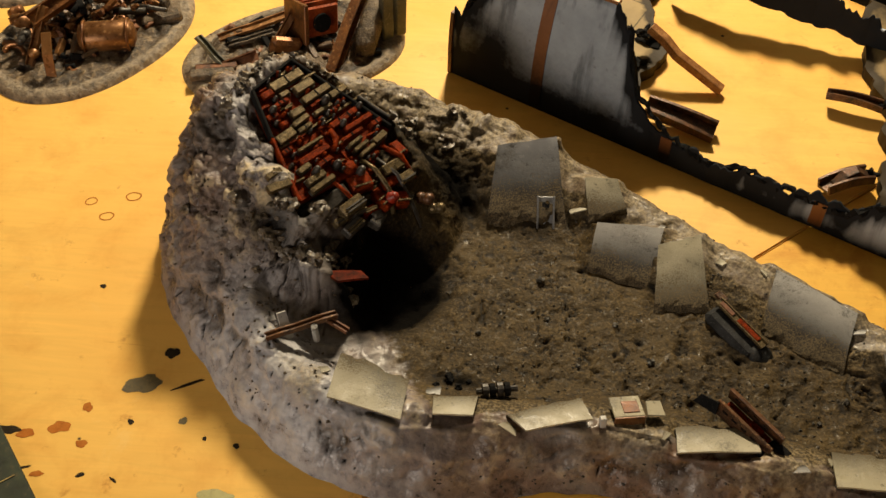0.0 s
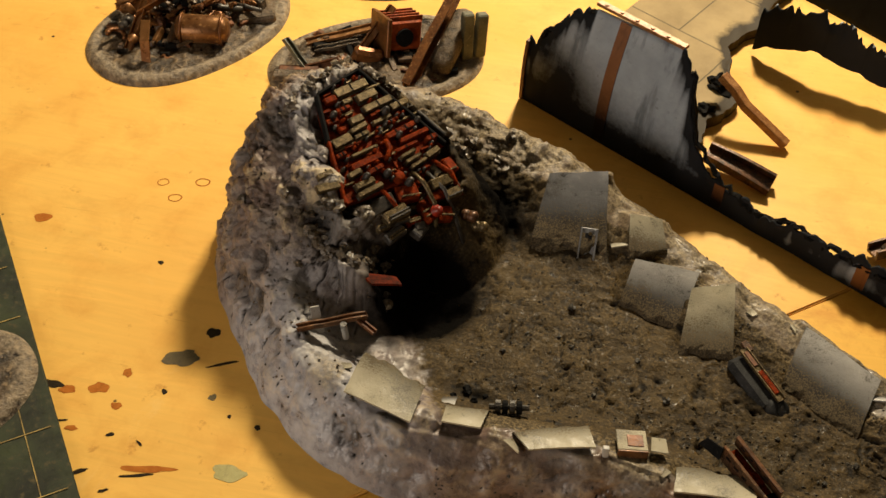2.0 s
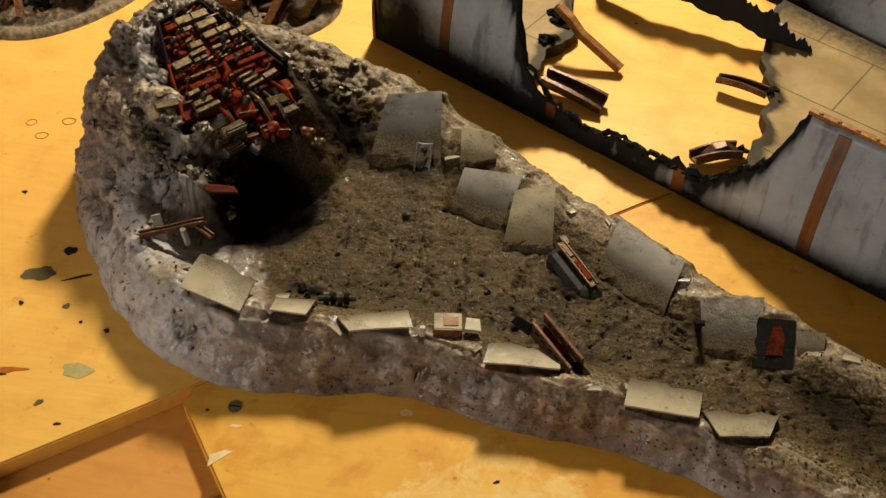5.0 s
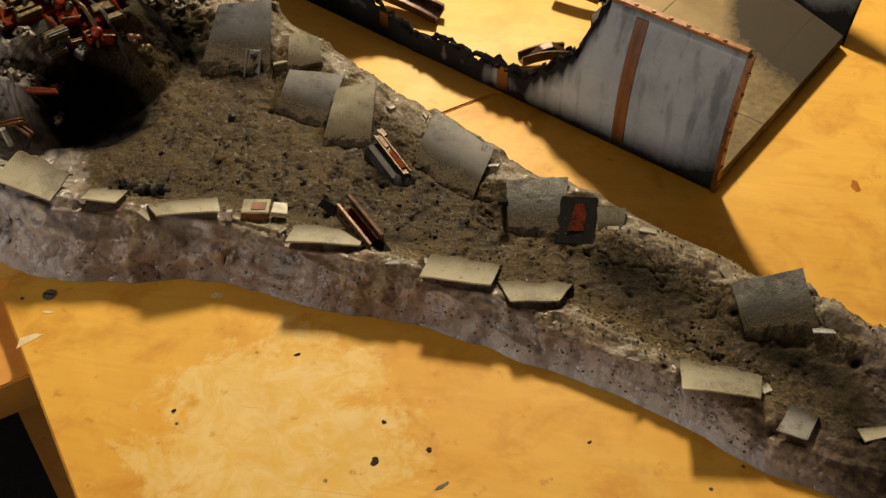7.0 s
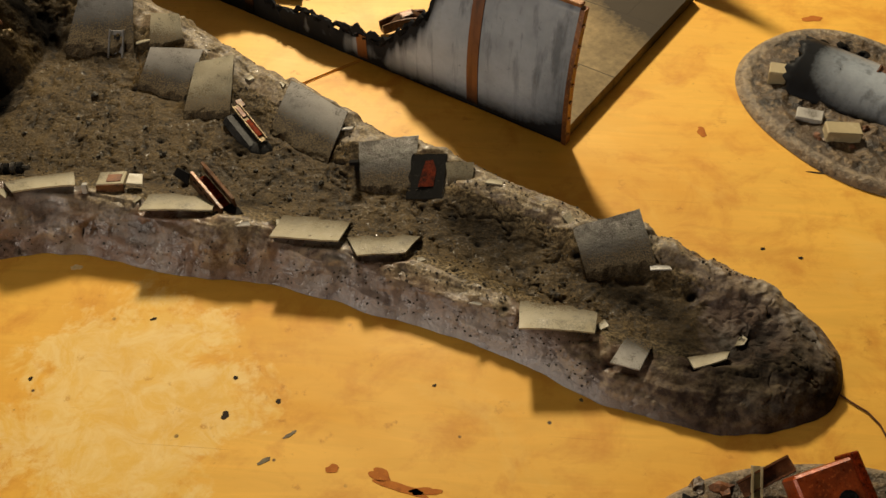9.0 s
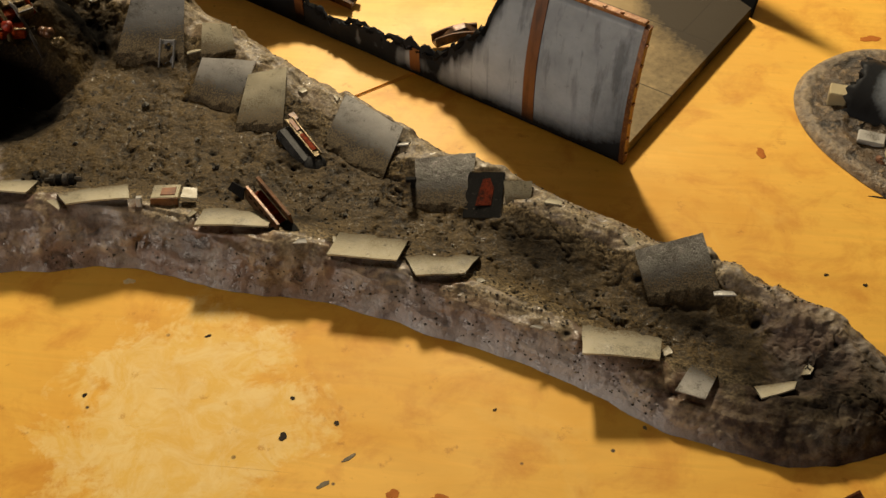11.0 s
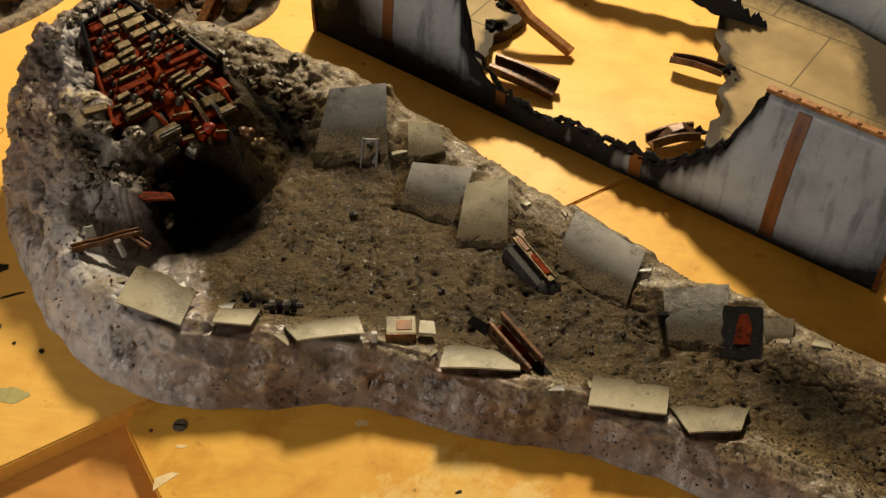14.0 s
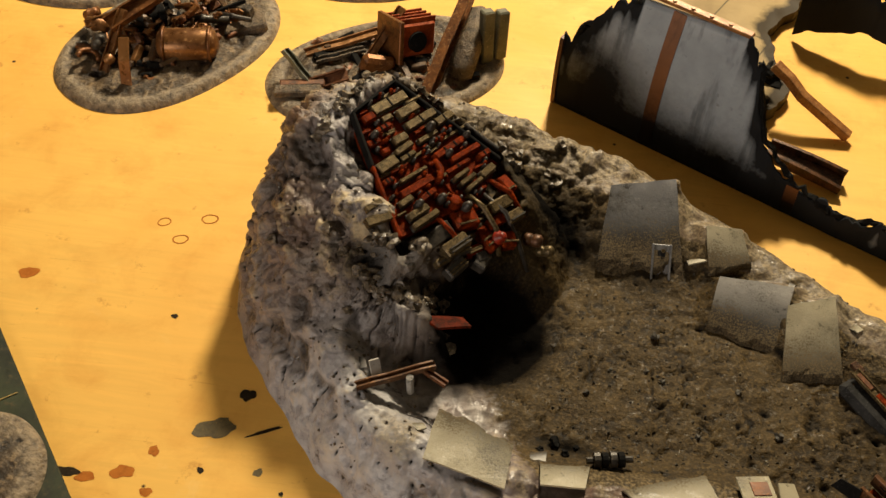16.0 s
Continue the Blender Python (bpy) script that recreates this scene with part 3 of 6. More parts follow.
def build_terrain():
    nu, nv = 1500, 116
    rim = closed_curve(RIM, nu)
    edge = rim[:, :2]
    mid = near_spine(edge)
    for _ in range(40):
        mid = (np.roll(mid, 1, 0) + mid + np.roll(mid, -1, 0)) / 3
    v = np.linspace(0, 1, nv) ** 1.45
    pts = edge[:, None, :] * (1 - v)[None, :, None] + mid[:, None, :] * v[None, :, None]
    d = np.linalg.norm(pts - edge[:, None, :], axis=2)
    x, y, dd = pts[..., 0].ravel(), pts[..., 1].ravel(), d.ravel()
    rep = [np.repeat(rim[:, i], nv) for i in range(2, 6)]
    z = ground_height(x, y, dd, rep)
    z, cover, trench = bed_for_plates(x, y, z, dd)
    p = np.stack([x, y, z], 1)
    g = p.reshape(nu, nv, 3)
    du = np.roll(g, -1, 0) - np.roll(g, 1, 0)
    dv = np.gradient(g, axis=1)
    nrm = np.cross(du, dv).reshape(-1, 3)
    nrm *= np.where(nrm[:, 2:] < 0, -1, 1)
    nrm /= np.linalg.norm(nrm, axis=1, keepdims=True) + 1e-12
    back = smooth01((y - 0.645 + 0.36 * (x - 0.1)) / 0.03)
    soil = smooth01((dd - rep[0] + 0.004 - 0.25 * rep[2] * back) / 0.016) * smooth01((x + y * 0.45 - 0.29) / 0.05)
    soil *= 1 - 0.7 * smooth01((x - 0.58) / 0.06)
    tower = smooth01(1 - (x + 0.45 * y - 0.24) / 0.14) * (0.25 + 0.75 * smooth01((y - 0.565) / 0.04))
    tower = np.maximum(tower, 1.1 * hump(x, y, 0.085, 0.735, 0.055, 0.045, -20))
    fade = smooth01(dd / 0.010)
    tail = smooth01((x - 0.50) / 0.10)
    lump = fbm(p, 30, 3, 3, 0.45) - 0.5
    grit = fbm(p, 150, 3, 11, 0.55) - 0.5
    warp = p + 0.012 * np.stack([lump, grit, lump], 1)
    crag = np.abs(fbm(warp * np.array([1.1, 1.1, 0.8]), 46, 3, 29, 0.5) - 0.5) * 2
    up = lump * (0.007 + 0.013 * tower + 0.006 * tail) * (1 - 0.65 * soil)
    up += (0.30 - crag) * (0.0075 * tower + 0.0030 + 0.0030 * tail) * (1 - 0.75 * soil)
    clod = np.abs(fbm(p * np.array([0.7, 1.0, 1.0]), 80, 4, 63, 0.55) - 0.5) * 2
    up += (0.28 - clod) * 0.0024 * soil
    up += grit * (0.0011 + 0.0016 * soil + 0.0040 * tower + 0.0006 * tail)
    cracks = np.abs(fbm(p + 0.02 * np.stack([lump, grit, lump], 1), 30, 3, 51) - 0.5)
    up -= 0.0026 * soil * (1 - smooth01(cracks / 0.012))
    seams = np.abs(fbm(warp, 52, 2, 57) - 0.5)
    up -= (0.0016 + 0.0050 * tower) * (1 - soil) * (1 - smooth01(seams / 0.016)) * smooth01((fbm(p, 25, 2, 77) - 0.46) / 0.1)
    # broken plaster chunks of the mound
    rocky = np.nonzero(tower > 0.02)[0]
    for scale, high, seed in ((62, 0.0044, 101), (150, 0.0026, 131)):
        gap, own = chunks(warp[rocky], scale, seed)
        up[rocky] += tower[rocky] * (0.4 + 0.6 * smooth01((fbm(p[rocky], 16, 2, seed + 3) - 0.40) / 0.2)) * high * ((own - 0.5) * 1.1 * smooth01(gap / 0.16) - 0.45 * (1 - smooth01(gap / 0.22)))
    along = np.repeat(np.cumsum(np.linalg.norm(np.roll(edge, -1, 0) - edge, axis=1)), nv)
    run = np.stack([along * 16, (dd + 0.006 * lump) * 95, np.zeros(len(x))], 1)
    wrinkle = np.abs(fbm(run, 1.0, 3, 83, 0.55) - 0.5) * 2
    up += (0.30 - wrinkle) * 0.0042 * (1 - smooth01((dd - rep[0]) / 0.01)) * (1 - 0.6 * tower)
    up *= 1 - 0.85 * cover
    # Scorch marks plus painted shade: cave depth, plate gaps, the dimmer tail.
    scorch_shade = np.zeros(len(x))
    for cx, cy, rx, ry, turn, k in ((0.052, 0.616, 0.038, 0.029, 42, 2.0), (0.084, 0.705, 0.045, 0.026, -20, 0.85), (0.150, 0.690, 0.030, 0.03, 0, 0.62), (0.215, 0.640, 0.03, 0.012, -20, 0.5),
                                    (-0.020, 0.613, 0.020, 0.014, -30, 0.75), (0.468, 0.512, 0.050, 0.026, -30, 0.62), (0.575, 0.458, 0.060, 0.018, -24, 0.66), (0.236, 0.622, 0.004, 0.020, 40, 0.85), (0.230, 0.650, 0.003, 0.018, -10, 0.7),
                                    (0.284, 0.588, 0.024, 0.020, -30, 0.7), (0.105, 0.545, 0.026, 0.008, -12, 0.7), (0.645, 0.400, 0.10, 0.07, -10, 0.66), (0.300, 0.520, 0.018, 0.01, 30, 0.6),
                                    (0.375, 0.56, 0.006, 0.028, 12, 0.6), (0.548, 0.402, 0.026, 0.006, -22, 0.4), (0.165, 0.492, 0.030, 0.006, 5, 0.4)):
        scorch_shade = np.maximum(scorch_shade, k * hump(x, y, cx, cy, rx, ry, turn))
    rng = np.random.default_rng(5)
    for i in range(326):
        if i < 300:
            j = rng.integers(0, nu)
            if not (edge[j, 0] < 0.05 or rng.random() < 0.06):
                continue
            k = rng.integers(14, 66)
            cx, cy = pts[j, k]
            r, stretch, deep = rng.uniform(0.0004, 0.0010), rng.uniform(1.2, 3.4), 0.0022
        else:
            cx = rng.uniform(0.08, 0.66)
            cy = 0.612 - 0.33 * (cx - 0.12) + rng.uniform(-0.06, 0.06)
            r, stretch, deep = rng.uniform(0.0012, 0.0032), rng.uniform(0.9, 1.5), 0.0024
        near = (np.abs(x - cx) < 0.012) & (np.abs(y - cy) < 0.012)
        if not near.any():
            continue
        b = hump(x[near], y[near], cx, cy, r * stretch, r, rng.uniform(0, 180))
        # Each hole is dug and also blacked, its shade painted into the mask.
        up[near] -= deep * b
        scorch_shade[near] = np.maximum(scorch_shade[near], 0.9 * b)
    way = np.repeat((edge - mid) / np.linalg.norm(edge - mid, axis=1, keepdims=True), nv, axis=0)
    wobble = (fbm(np.repeat(np.column_stack([edge, np.zeros(nu)]), nv, axis=0), 45, 3, 91) - 0.5) * 0.006 * (1 - smooth01(dd / 0.05))
    q = p + nrm * (fade * up)[:, None]
    x2, y2, z2 = q[:, 0] + way[:, 0] * wobble, q[:, 1] + way[:, 1] * wobble, np.maximum(q[:, 2], 0.0)
    skirt = 1 - smooth01(dd / 0.022)
    pale = np.clip(fbm(p, 20, 3, 41) * 2.6 - 1.0, 0, 1) * 0.15 + 1.25 * hump(x, y, -0.015, 0.530, 0.090, 0.050, -30) + 0.5 * hump(x, y, -0.052, 0.700, 0.014, 0.05) + 0.4 * hump(x, y, -0.036, 0.655, 0.010, 0.03, 30) + 0.8 * skirt * hump(x, y, 0.47, 0.40, 0.11, 0.05, -20)
    pale = np.clip(pale, 0, 1)
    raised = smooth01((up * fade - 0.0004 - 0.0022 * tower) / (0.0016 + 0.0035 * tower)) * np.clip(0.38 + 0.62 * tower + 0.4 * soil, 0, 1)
    # Depth of each recess, used to put shade into its colour.
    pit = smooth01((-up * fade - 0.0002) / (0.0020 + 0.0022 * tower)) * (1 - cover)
    coarse = np.clip(np.maximum.reduce([soil * 0.55, 0.70 * tower, 0.30 + 0.12 * tail]), 0, 1)
    crest = np.exp(-((dd - rep[0]) / (0.012 + 0.012 * back + 0.022 * hump(x, y, 0.09, 0.77, 0.06, 0.04))) ** 2) * smooth01((x + 0.03) / 0.06) * (1 - 0.6 * smooth01((x - 0.58) / 0.05))
    crest = crest * (1 - trench)
    dust = 1 - smooth01((dd - rep[0] - 0.006) / (0.020 + 0.014 * back))
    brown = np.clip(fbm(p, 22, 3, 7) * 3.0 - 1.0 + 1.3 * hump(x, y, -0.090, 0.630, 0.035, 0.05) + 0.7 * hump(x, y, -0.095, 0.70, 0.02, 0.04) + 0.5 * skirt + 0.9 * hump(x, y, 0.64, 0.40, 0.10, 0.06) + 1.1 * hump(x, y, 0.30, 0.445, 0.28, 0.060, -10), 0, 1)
    faces = []
    for a in range(nu):
        b = (a + 1) % nu
        for k in range(nv - 1):
            faces.append((a * nv + k, b * nv + k, b * nv + k + 1, a * nv + k + 1))
    me = quads_mesh("crater_terrain", np.stack([x2, y2, z2], 1), faces, M_TERRAIN, {"soil": soil, "scorch_shade": scorch_shade, "brown": brown, "pale": pale, "dust": dust, "raised": raised, "crest": crest, "coarse": coarse, "pit": pit})
    ob = new("crater_terrain", me)
    BED.extend([np.stack([x2, y2, z2], 1), scorch_shade])
    return tagged(ob, "long boat-shaped plaster crash crater with scorched earth floor and grey rocky rim", "model terrain")


crater = build_terrain()

# ---- bent hull plates bedded in the rim ----
def plate_mesh(w, d, thick, curl, seed, chip=0.12, inner=0):
    """A bent square of sheet plastic with uneven corners; its inner side (+1 or -1 in y) dips under the soil and is dusted."""
    r = random.Random(seed)
    n = 10
    bm = bmesh.new()
    layer = bm.verts.layers.float.new("dust")
    depth = bm.verts.layers.float.new("sink")
    corner = [[(sx * (0.5 - r.uniform(0, chip)), sy * (0.5 - r.uniform(0, chip))) for sx in (-1, 1)] for sy in (-1, 1)]
    warp = [r.uniform(-0.03, 0.03) for _ in range(4)]
    grid = {}
    for side in (0, 1):
        for i in range(n + 1):
            for j in range(n + 1):
                a, b = i / n, j / n
                px = (corner[0][0][0] * (1 - a) + corner[0][1][0] * a) * (1 - b) + (corner[1][0][0] * (1 - a) + corner[1][1][0] * a) * b
                py = (corner[0][0][1] * (1 - a) + corner[0][1][1] * a) * (1 - b) + (corner[1][0][1] * (1 - a) + corner[1][1][1] * a) * b
                z = curl * (0.25 - (px * 1.0) ** 2) * w + curl * 0.5 * (0.25 - py ** 2) * d
                z += d * (warp[0] * a * b + warp[1] * (1 - a) * b + warp[2] * a * (1 - b) + warp[3] * (1 - a) * (1 - b))
                sink = b if inner > 0 else 1 - b if inner < 0 else 0.0
                z -= 0.10 * d * max(0.0, (sink - 0.5) / 0.5) ** 2
                v = bm.verts.new((px * w, py * d, z + (thick if side else 0)))
                v[layer] = sink * (1.0 if inner < 0 else 0.86 if inner else 0.0)
                v[depth] = sink + (10 if side else 0)
                grid[side, i, j] = v
    for i in range(n):
        for j in range(n):
            bm.faces.new([grid[1, i, j], grid[1, i + 1, j], grid[1, i + 1, j + 1], grid[1, i, j + 1]])
            bm.faces.new([grid[0, i, j + 1], grid[0, i + 1, j + 1], grid[0, i + 1, j], grid[0, i, j]])
    for k in range(n):
        for a, b in (((k, 0), (k + 1, 0)), ((k + 1, n), (k, n)), ((0, k + 1), (0, k)), ((n, k), (n, k + 1))):
            bm.faces.new([grid[0, *a], grid[0, *b], grid[1, *b], grid[1, *a]])
    bmesh.ops.recalc_face_normals(bm, faces=bm.faces)
    return bm


def seated(m, w, d, share=52, limit=0.007):
    """The pose m shifted along z so that a plate of that size beds on the terrain."""
    p = (BED[0] - np.array(m.translation)) @ np.array(m.to_3x3())
    under = p[(np.abs(p[:, 0]) < w / 2) & (np.abs(p[:, 1]) < d / 2) & (np.abs(p[:, 2]) < 0.02)]
    if not len(under):
        return m
    lift = float(np.clip(np.percentile(under[:, 2], share), -limit, limit))
    return Matrix.Translation((0, 0, lift)) @ m


SHEETS = {"beige": M_PLATE, "dusty": M_PLATE_DUSTY, "grey": M_PLATE_BLUE, "glossy": M_PLATE_GLOSS, "sooty": M_PLATE_SOOTY}


def bent_sheet(corners, bend, seed, far):
    """A bent sheet over a quad: crisp near and side edges, the side in the soil sunk and dusted."""
    n, thick = 26, 0.0012
    r = random.Random(seed)
    a, b, c = plane_of(corners)
    q = [Vector((x, y, a * x + b * y + c)) for x, y, z in corners]
    up = Vector((-a, -b, 1)).normalized()
    wide, deep = (q[1] - q[0]).length, (q[3] - q[0]).length
    lift = [r.uniform(-0.0010, 0.0014) for _ in range(4)]
    verts, dust = [], []
    for side in (0, 1):
        for i in range(n + 1):
            for j in range(n + 1):
                u, v = i / n, j / n
                ju = 0.010 * noise.noise(Vector((v * 3, seed * 1.7, u * 2)))
                jv = 0.014 * noise.noise(Vector((u * 3, seed * 2.3, v * 2)))
                uu, vv = u + ju, v + jv
                p = (q[0] * (1 - uu) + q[1] * uu) * (1 - vv) + (q[3] * (1 - uu) + q[2] * uu) * vv
                h = bend * wide * 0.5 * (0.25 - (u - 0.5) ** 2) + lift[0] * u * v + lift[1] * (1 - u) * v + lift[2] * u * (1 - v) + lift[3] * (1 - u) * (1 - v)
                sunk = 1 - v if far else v
                ragged = 0.20 * noise.noise(Vector((p.x, p.y, 0)) * 95) + 0.10 * noise.noise(Vector((p.y, p.x, 1)) * 260)
                h -= 0.0090 * max(0.0, (sunk + 0.6 * ragged - 0.84) / 0.24) ** 1.4
                h += 0.0007 * noise.noise(Vector((p.x, p.y, 0)) * 70)
                if far:
                    h += 0.0016 * v ** 2
                else:
                    h += 0.0008
                verts.append(p + up * (h + (thick if side else 0)))
                dust.append(1.30 * sunk if far else 1.0 * sunk ** 1.3)
    k, off = n + 1, (n + 1) ** 2
    faces = []
    for i in range(n):
        for j in range(n):
            w = (i * k + j, (i + 1) * k + j, (i + 1) * k + j + 1, i * k + j + 1)
            faces += [tuple(off + t for t in w), w[::-1]]
    for i in range(n):
        for w0, w1 in ((i * k, (i + 1) * k), ((i + 1) * k + n, i * k + n), (i + 1, i), (n * k + i, n * k + i + 1)):
            faces.append((w0, w1, w1 + off, w0 + off))
    return verts, faces, dust


for far, rows in ((False, NEAR_PLATES), (True, FAR_PLATES)):
    for i, (corners, bend, sheet, label) in enumerate(rows):
        v, f, dust = bent_sheet(corners, bend, 40 + i + 20 * far, far)
        middle = sum((Vector(c) for c in corners), Vector()) / 4
        ob = new("hull_plate", quads_mesh("hull_plate", [p - middle for p in v], f, SHEETS[sheet], {"dust": dust}, smooth=False))
        ob.location = middle
        tagged(ob, label, "hull plate", "hull plates round the crater")

def pipe(points, r, seg=8):
    """A bent tube through points."""
    bm = bmesh.new()
    pts = [Vector(p) for p in points]
    rings = []
    for i, p in enumerate(pts):
        way = (pts[min(i + 1, len(pts) - 1)] - pts[max(i - 1, 0)]).normalized()
        a = way.orthogonal().normalized()
        b = way.cross(a)
        rings.append([bm.verts.new(p + a * (r * math.cos(2 * math.pi * k / seg)) + b * (r * math.sin(2 * math.pi * k / seg))) for k in range(seg)])
    for r0, r1 in zip(rings[:-1], rings[1:]):
        best = min(range(seg), key=lambda s: sum((r0[k].co - r1[(k + s) % seg].co).length for k in range(seg)))
        for k in range(seg):
            bm.faces.new([r0[k], r0[(k + 1) % seg], r1[(k + 1 + best) % seg], r1[(k + best) % seg]])
    bm.faces.new(rings[0][::-1])
    bm.faces.new(rings[-1])
    bmesh.ops.recalc_face_normals(bm, faces=bm.faces)
    return bm


def lump(r, seed, squash=0.7, detail=2):
    """An uneven chunk of rubble."""
    bm = bmesh.new()
    bmesh.ops.create_icosphere(bm, subdivisions=detail, radius=r)
    for v in bm.verts:
        k = 0.62 + 0.75 * noise.noise(v.co / r * 1.3 + Vector((seed * 3.1, seed, 0)))
        v.co = Vector((v.co.x * k, v.co.y * k, v.co.z * k * squash))
    return bm


# ---- broken fuselage ----
FUSE = Matrix.Translation((0.080, 0.863, 0.0)) @ Matrix.Rotation(math.atan2(-0.244, 0.442), 4, "Z")
LENGTH, WIDTH = 0.505, 0.262
fuselage = thing("fuselage_wreck", FUSE, "wrecked grey cardboard fuselage section with charred torn sides and copper ribs", "model wreck")


def fuse_material(name, soot_col, low, high):
    t = Tree(name)
    c = t.coords()
    n1, n2, n3 = t.noise(c, 22, 5, 0.6), t.noise(c, 150, 5, 0.7), t.noise(t.coords((75, 75, 6)), 1.0, 4, 0.6)
    col = t.mix(t.ramp(n1, (0.3, 0), (0.7, 1)), low, high)
    col = t.mix(t.ramp(n3, (0.54, 0), (0.66, 0.6)), col, tuple(0.3 * v for v in low))
    col = t.mix(t.ramp(n2, (0.26, 0.6), (0.38, 0)), col, (0.07, 0.065, 0.06))
    soot = t.ramp(t.math("ADD", t.attr("soot"), t.math("ADD", t.math("MULTIPLY", t.math("SUBTRACT", n2, 0.5), 0.40), t.math("MULTIPLY", t.math("SUBTRACT", n1, 0.5), 0.5))), (0.10, 0), (0.85, 0.98))
    col = t.mix(soot, col, soot_col)
    return t.finish(col, t.ramp(n2, (0.3, 0.30), (0.7, 0.5)), 0.0, t.math("ADD", n1, t.math("MULTIPLY", n2, 0.3)), 0.2, 0.001, t.math("SUBTRACT", 0.35, t.math("MULTIPLY", soot, 0.34)))


M_FUSE = fuse_material("airbrushed_grey_hull", (0.012, 0.012, 0.013), (0.25, 0.285, 0.33), (0.42, 0.47, 0.53))
M_BAND = fuse_material("rust_painted_band", (0.012, 0.011, 0.010), (0.15, 0.055, 0.016), (0.26, 0.10, 0.032))


def sprayed(s, z):
    """Soot sprayed on the hull side, with the shade at its foot painted in: a dark foot, darkest at the front part, and
    dim ends.
    """
    foot = np.interp(s, [0, 0.07, 0.16, 0.21, 0.34, 0.40, 0.505], [0.046, 0.040, 0.034, 0.012, 0.007, 0.015, 0.020])
    return np.interp(s, [0, 0.2, 0.3, 0.505], [1.25, 1.25, 0.9, 1.0]) * np.exp(-(z / foot) ** 1.4) + 0.55 * smooth01((s - 0.455) / 0.06) * (1 - 0.6 * z / 0.112) + 0.5 * np.exp(-(((s - 0.040) / 0.022) ** 2 + ((z - 0.048) / 0.022) ** 2))


def torn_sheet(profile, length, thick, bulge, seed, tear, flat=(), foot=(), start=0.0, line=None):
    """An upright sheet along x whose top follows profile(s, z), ragged outside the flat spans; bulge gives its lean in y by height."""
    cols, rows = 260, 22
    s = np.linspace(start, length, cols)
    top = np.interp(s, [a for a, b in profile], [b for a, b in profile])
    rag = np.ones(cols)
    for a, b in flat:
        rag[(s >= a) & (s <= b)] = 0.0
    key = np.stack([s, np.full(cols, seed * 0.37), np.zeros(cols)], 1)
    top = np.maximum(top + rag * tear * ((fbm(key, 70, 2, seed) - 0.5) * 1.6 + (fbm(key, 320, 2, seed + 5) - 0.5)), 0.008)
    low = np.zeros(cols)
    if foot:
        low = np.interp(s, [a for a, b in foot], [b for a, b in foot])
        low = np.where(low > 0.002, np.minimum(low + tear * (fbm(key, 60, 3, seed + 40) - 0.5), top - 0.006), 0.0)
    zz = low[:, None] + np.linspace(0, 1, rows)[None, :] * (top - low)[:, None]
    gap = top[:, None] - zz
    ss = np.repeat(s[:, None], rows, 1)
    curl = (fbm(np.stack([ss.ravel(), zz.ravel(), np.zeros(ss.size)], 1), 60, 2, seed + 9) - 0.5).reshape(ss.shape)
    yy = np.vectorize(bulge)(zz) + rag[:, None] * curl * 0.010 * np.exp(-gap / 0.012)
    if line:
        yy = yy + np.interp(ss, *line)
    edge = 0.005 + 0.011 * fbm(np.stack([ss.ravel(), zz.ravel(), np.zeros(ss.size)], 1), 55, 3, seed + 31).reshape(ss.shape) * 2
    soot = rag[:, None] * np.exp(-(gap / edge) ** 1.5) * 1.4 + sprayed(ss, zz)
    verts, att = [], []
    for side in (0, 1):
        for i in range(cols):
            for j in range(rows):
                verts.append((ss[i, j], yy[i, j] + (thick if side else 0), zz[i, j]))
                att.append(soot[i, j])
    faces, off = [], cols * rows
    for i in range(cols - 1):
        for j in range(rows - 1):
            a, b, c, d = i * rows + j, (i + 1) * rows + j, (i + 1) * rows + j + 1, i * rows + j + 1
            faces += [(a, b, c, d), (off + d, off + c, off + b, off + a)]
        a, b = i * rows, (i + 1) * rows
        faces += [(a + off, b + off, b, a), (a + rows - 1, b + rows - 1, b + rows - 1 + off, a + rows - 1 + off)]
    for j in range(rows - 1):
        e = (cols - 1) * rows
        faces += [(j, j + 1, j + 1 + off, j + off), (e + j + off, e + j + 1 + off, e + j + 1, e + j)]
    return verts, faces, att


FRONT_TOP = [(0, 0.060), (0.006, 0.058), (0.010, 0.072), (0.026, 0.088), (0.050, 0.109), (0.131, 0.112), (0.146, 0.100), (0.152, 0.074), (0.166, 0.050), (0.188, 0.032),
             (0.212, 0.022), (0.236, 0.022), (0.256, 0.031), (0.278, 0.025), (0.308, 0.028), (0.334, 0.027), (0.354, 0.046), (0.378, 0.068), (0.389, 0.096), (0.392, 0.111), (0.505, 0.112)]
BACK_TOP = [(0, 0.100), (0.20, 0.100), (0.26, 0.092), (0.34, 0.096), (0.505, 0.10)]
BACK_LINE = ((0, 0.1, 0.37, 0.44, 0.505), (0.295, 0.288, 0.264, 0.246, 0.220))
STRIP_TOP = [(0.112, 0.052), (0.13, 0.058), (0.15, 0.060), (0.19, 0.056), (0.25, 0.048), (0.29, 0.030), (0.318, 0.014)]
STRIP_FOOT = [(0.112, 0.006), (0.125, 0.014), (0.16, 0.026), (0.245, 0.016), (0.30, 0.005), (0.318, 0.003)]
STRIP_LINE = ((0.112, 0.318), (0.184, 0.214))





def front_bulge(z):
    return -0.006 * math.sin(math.pi * min(z / 0.112, 1.0)) + 0.018 * (z / 0.112)


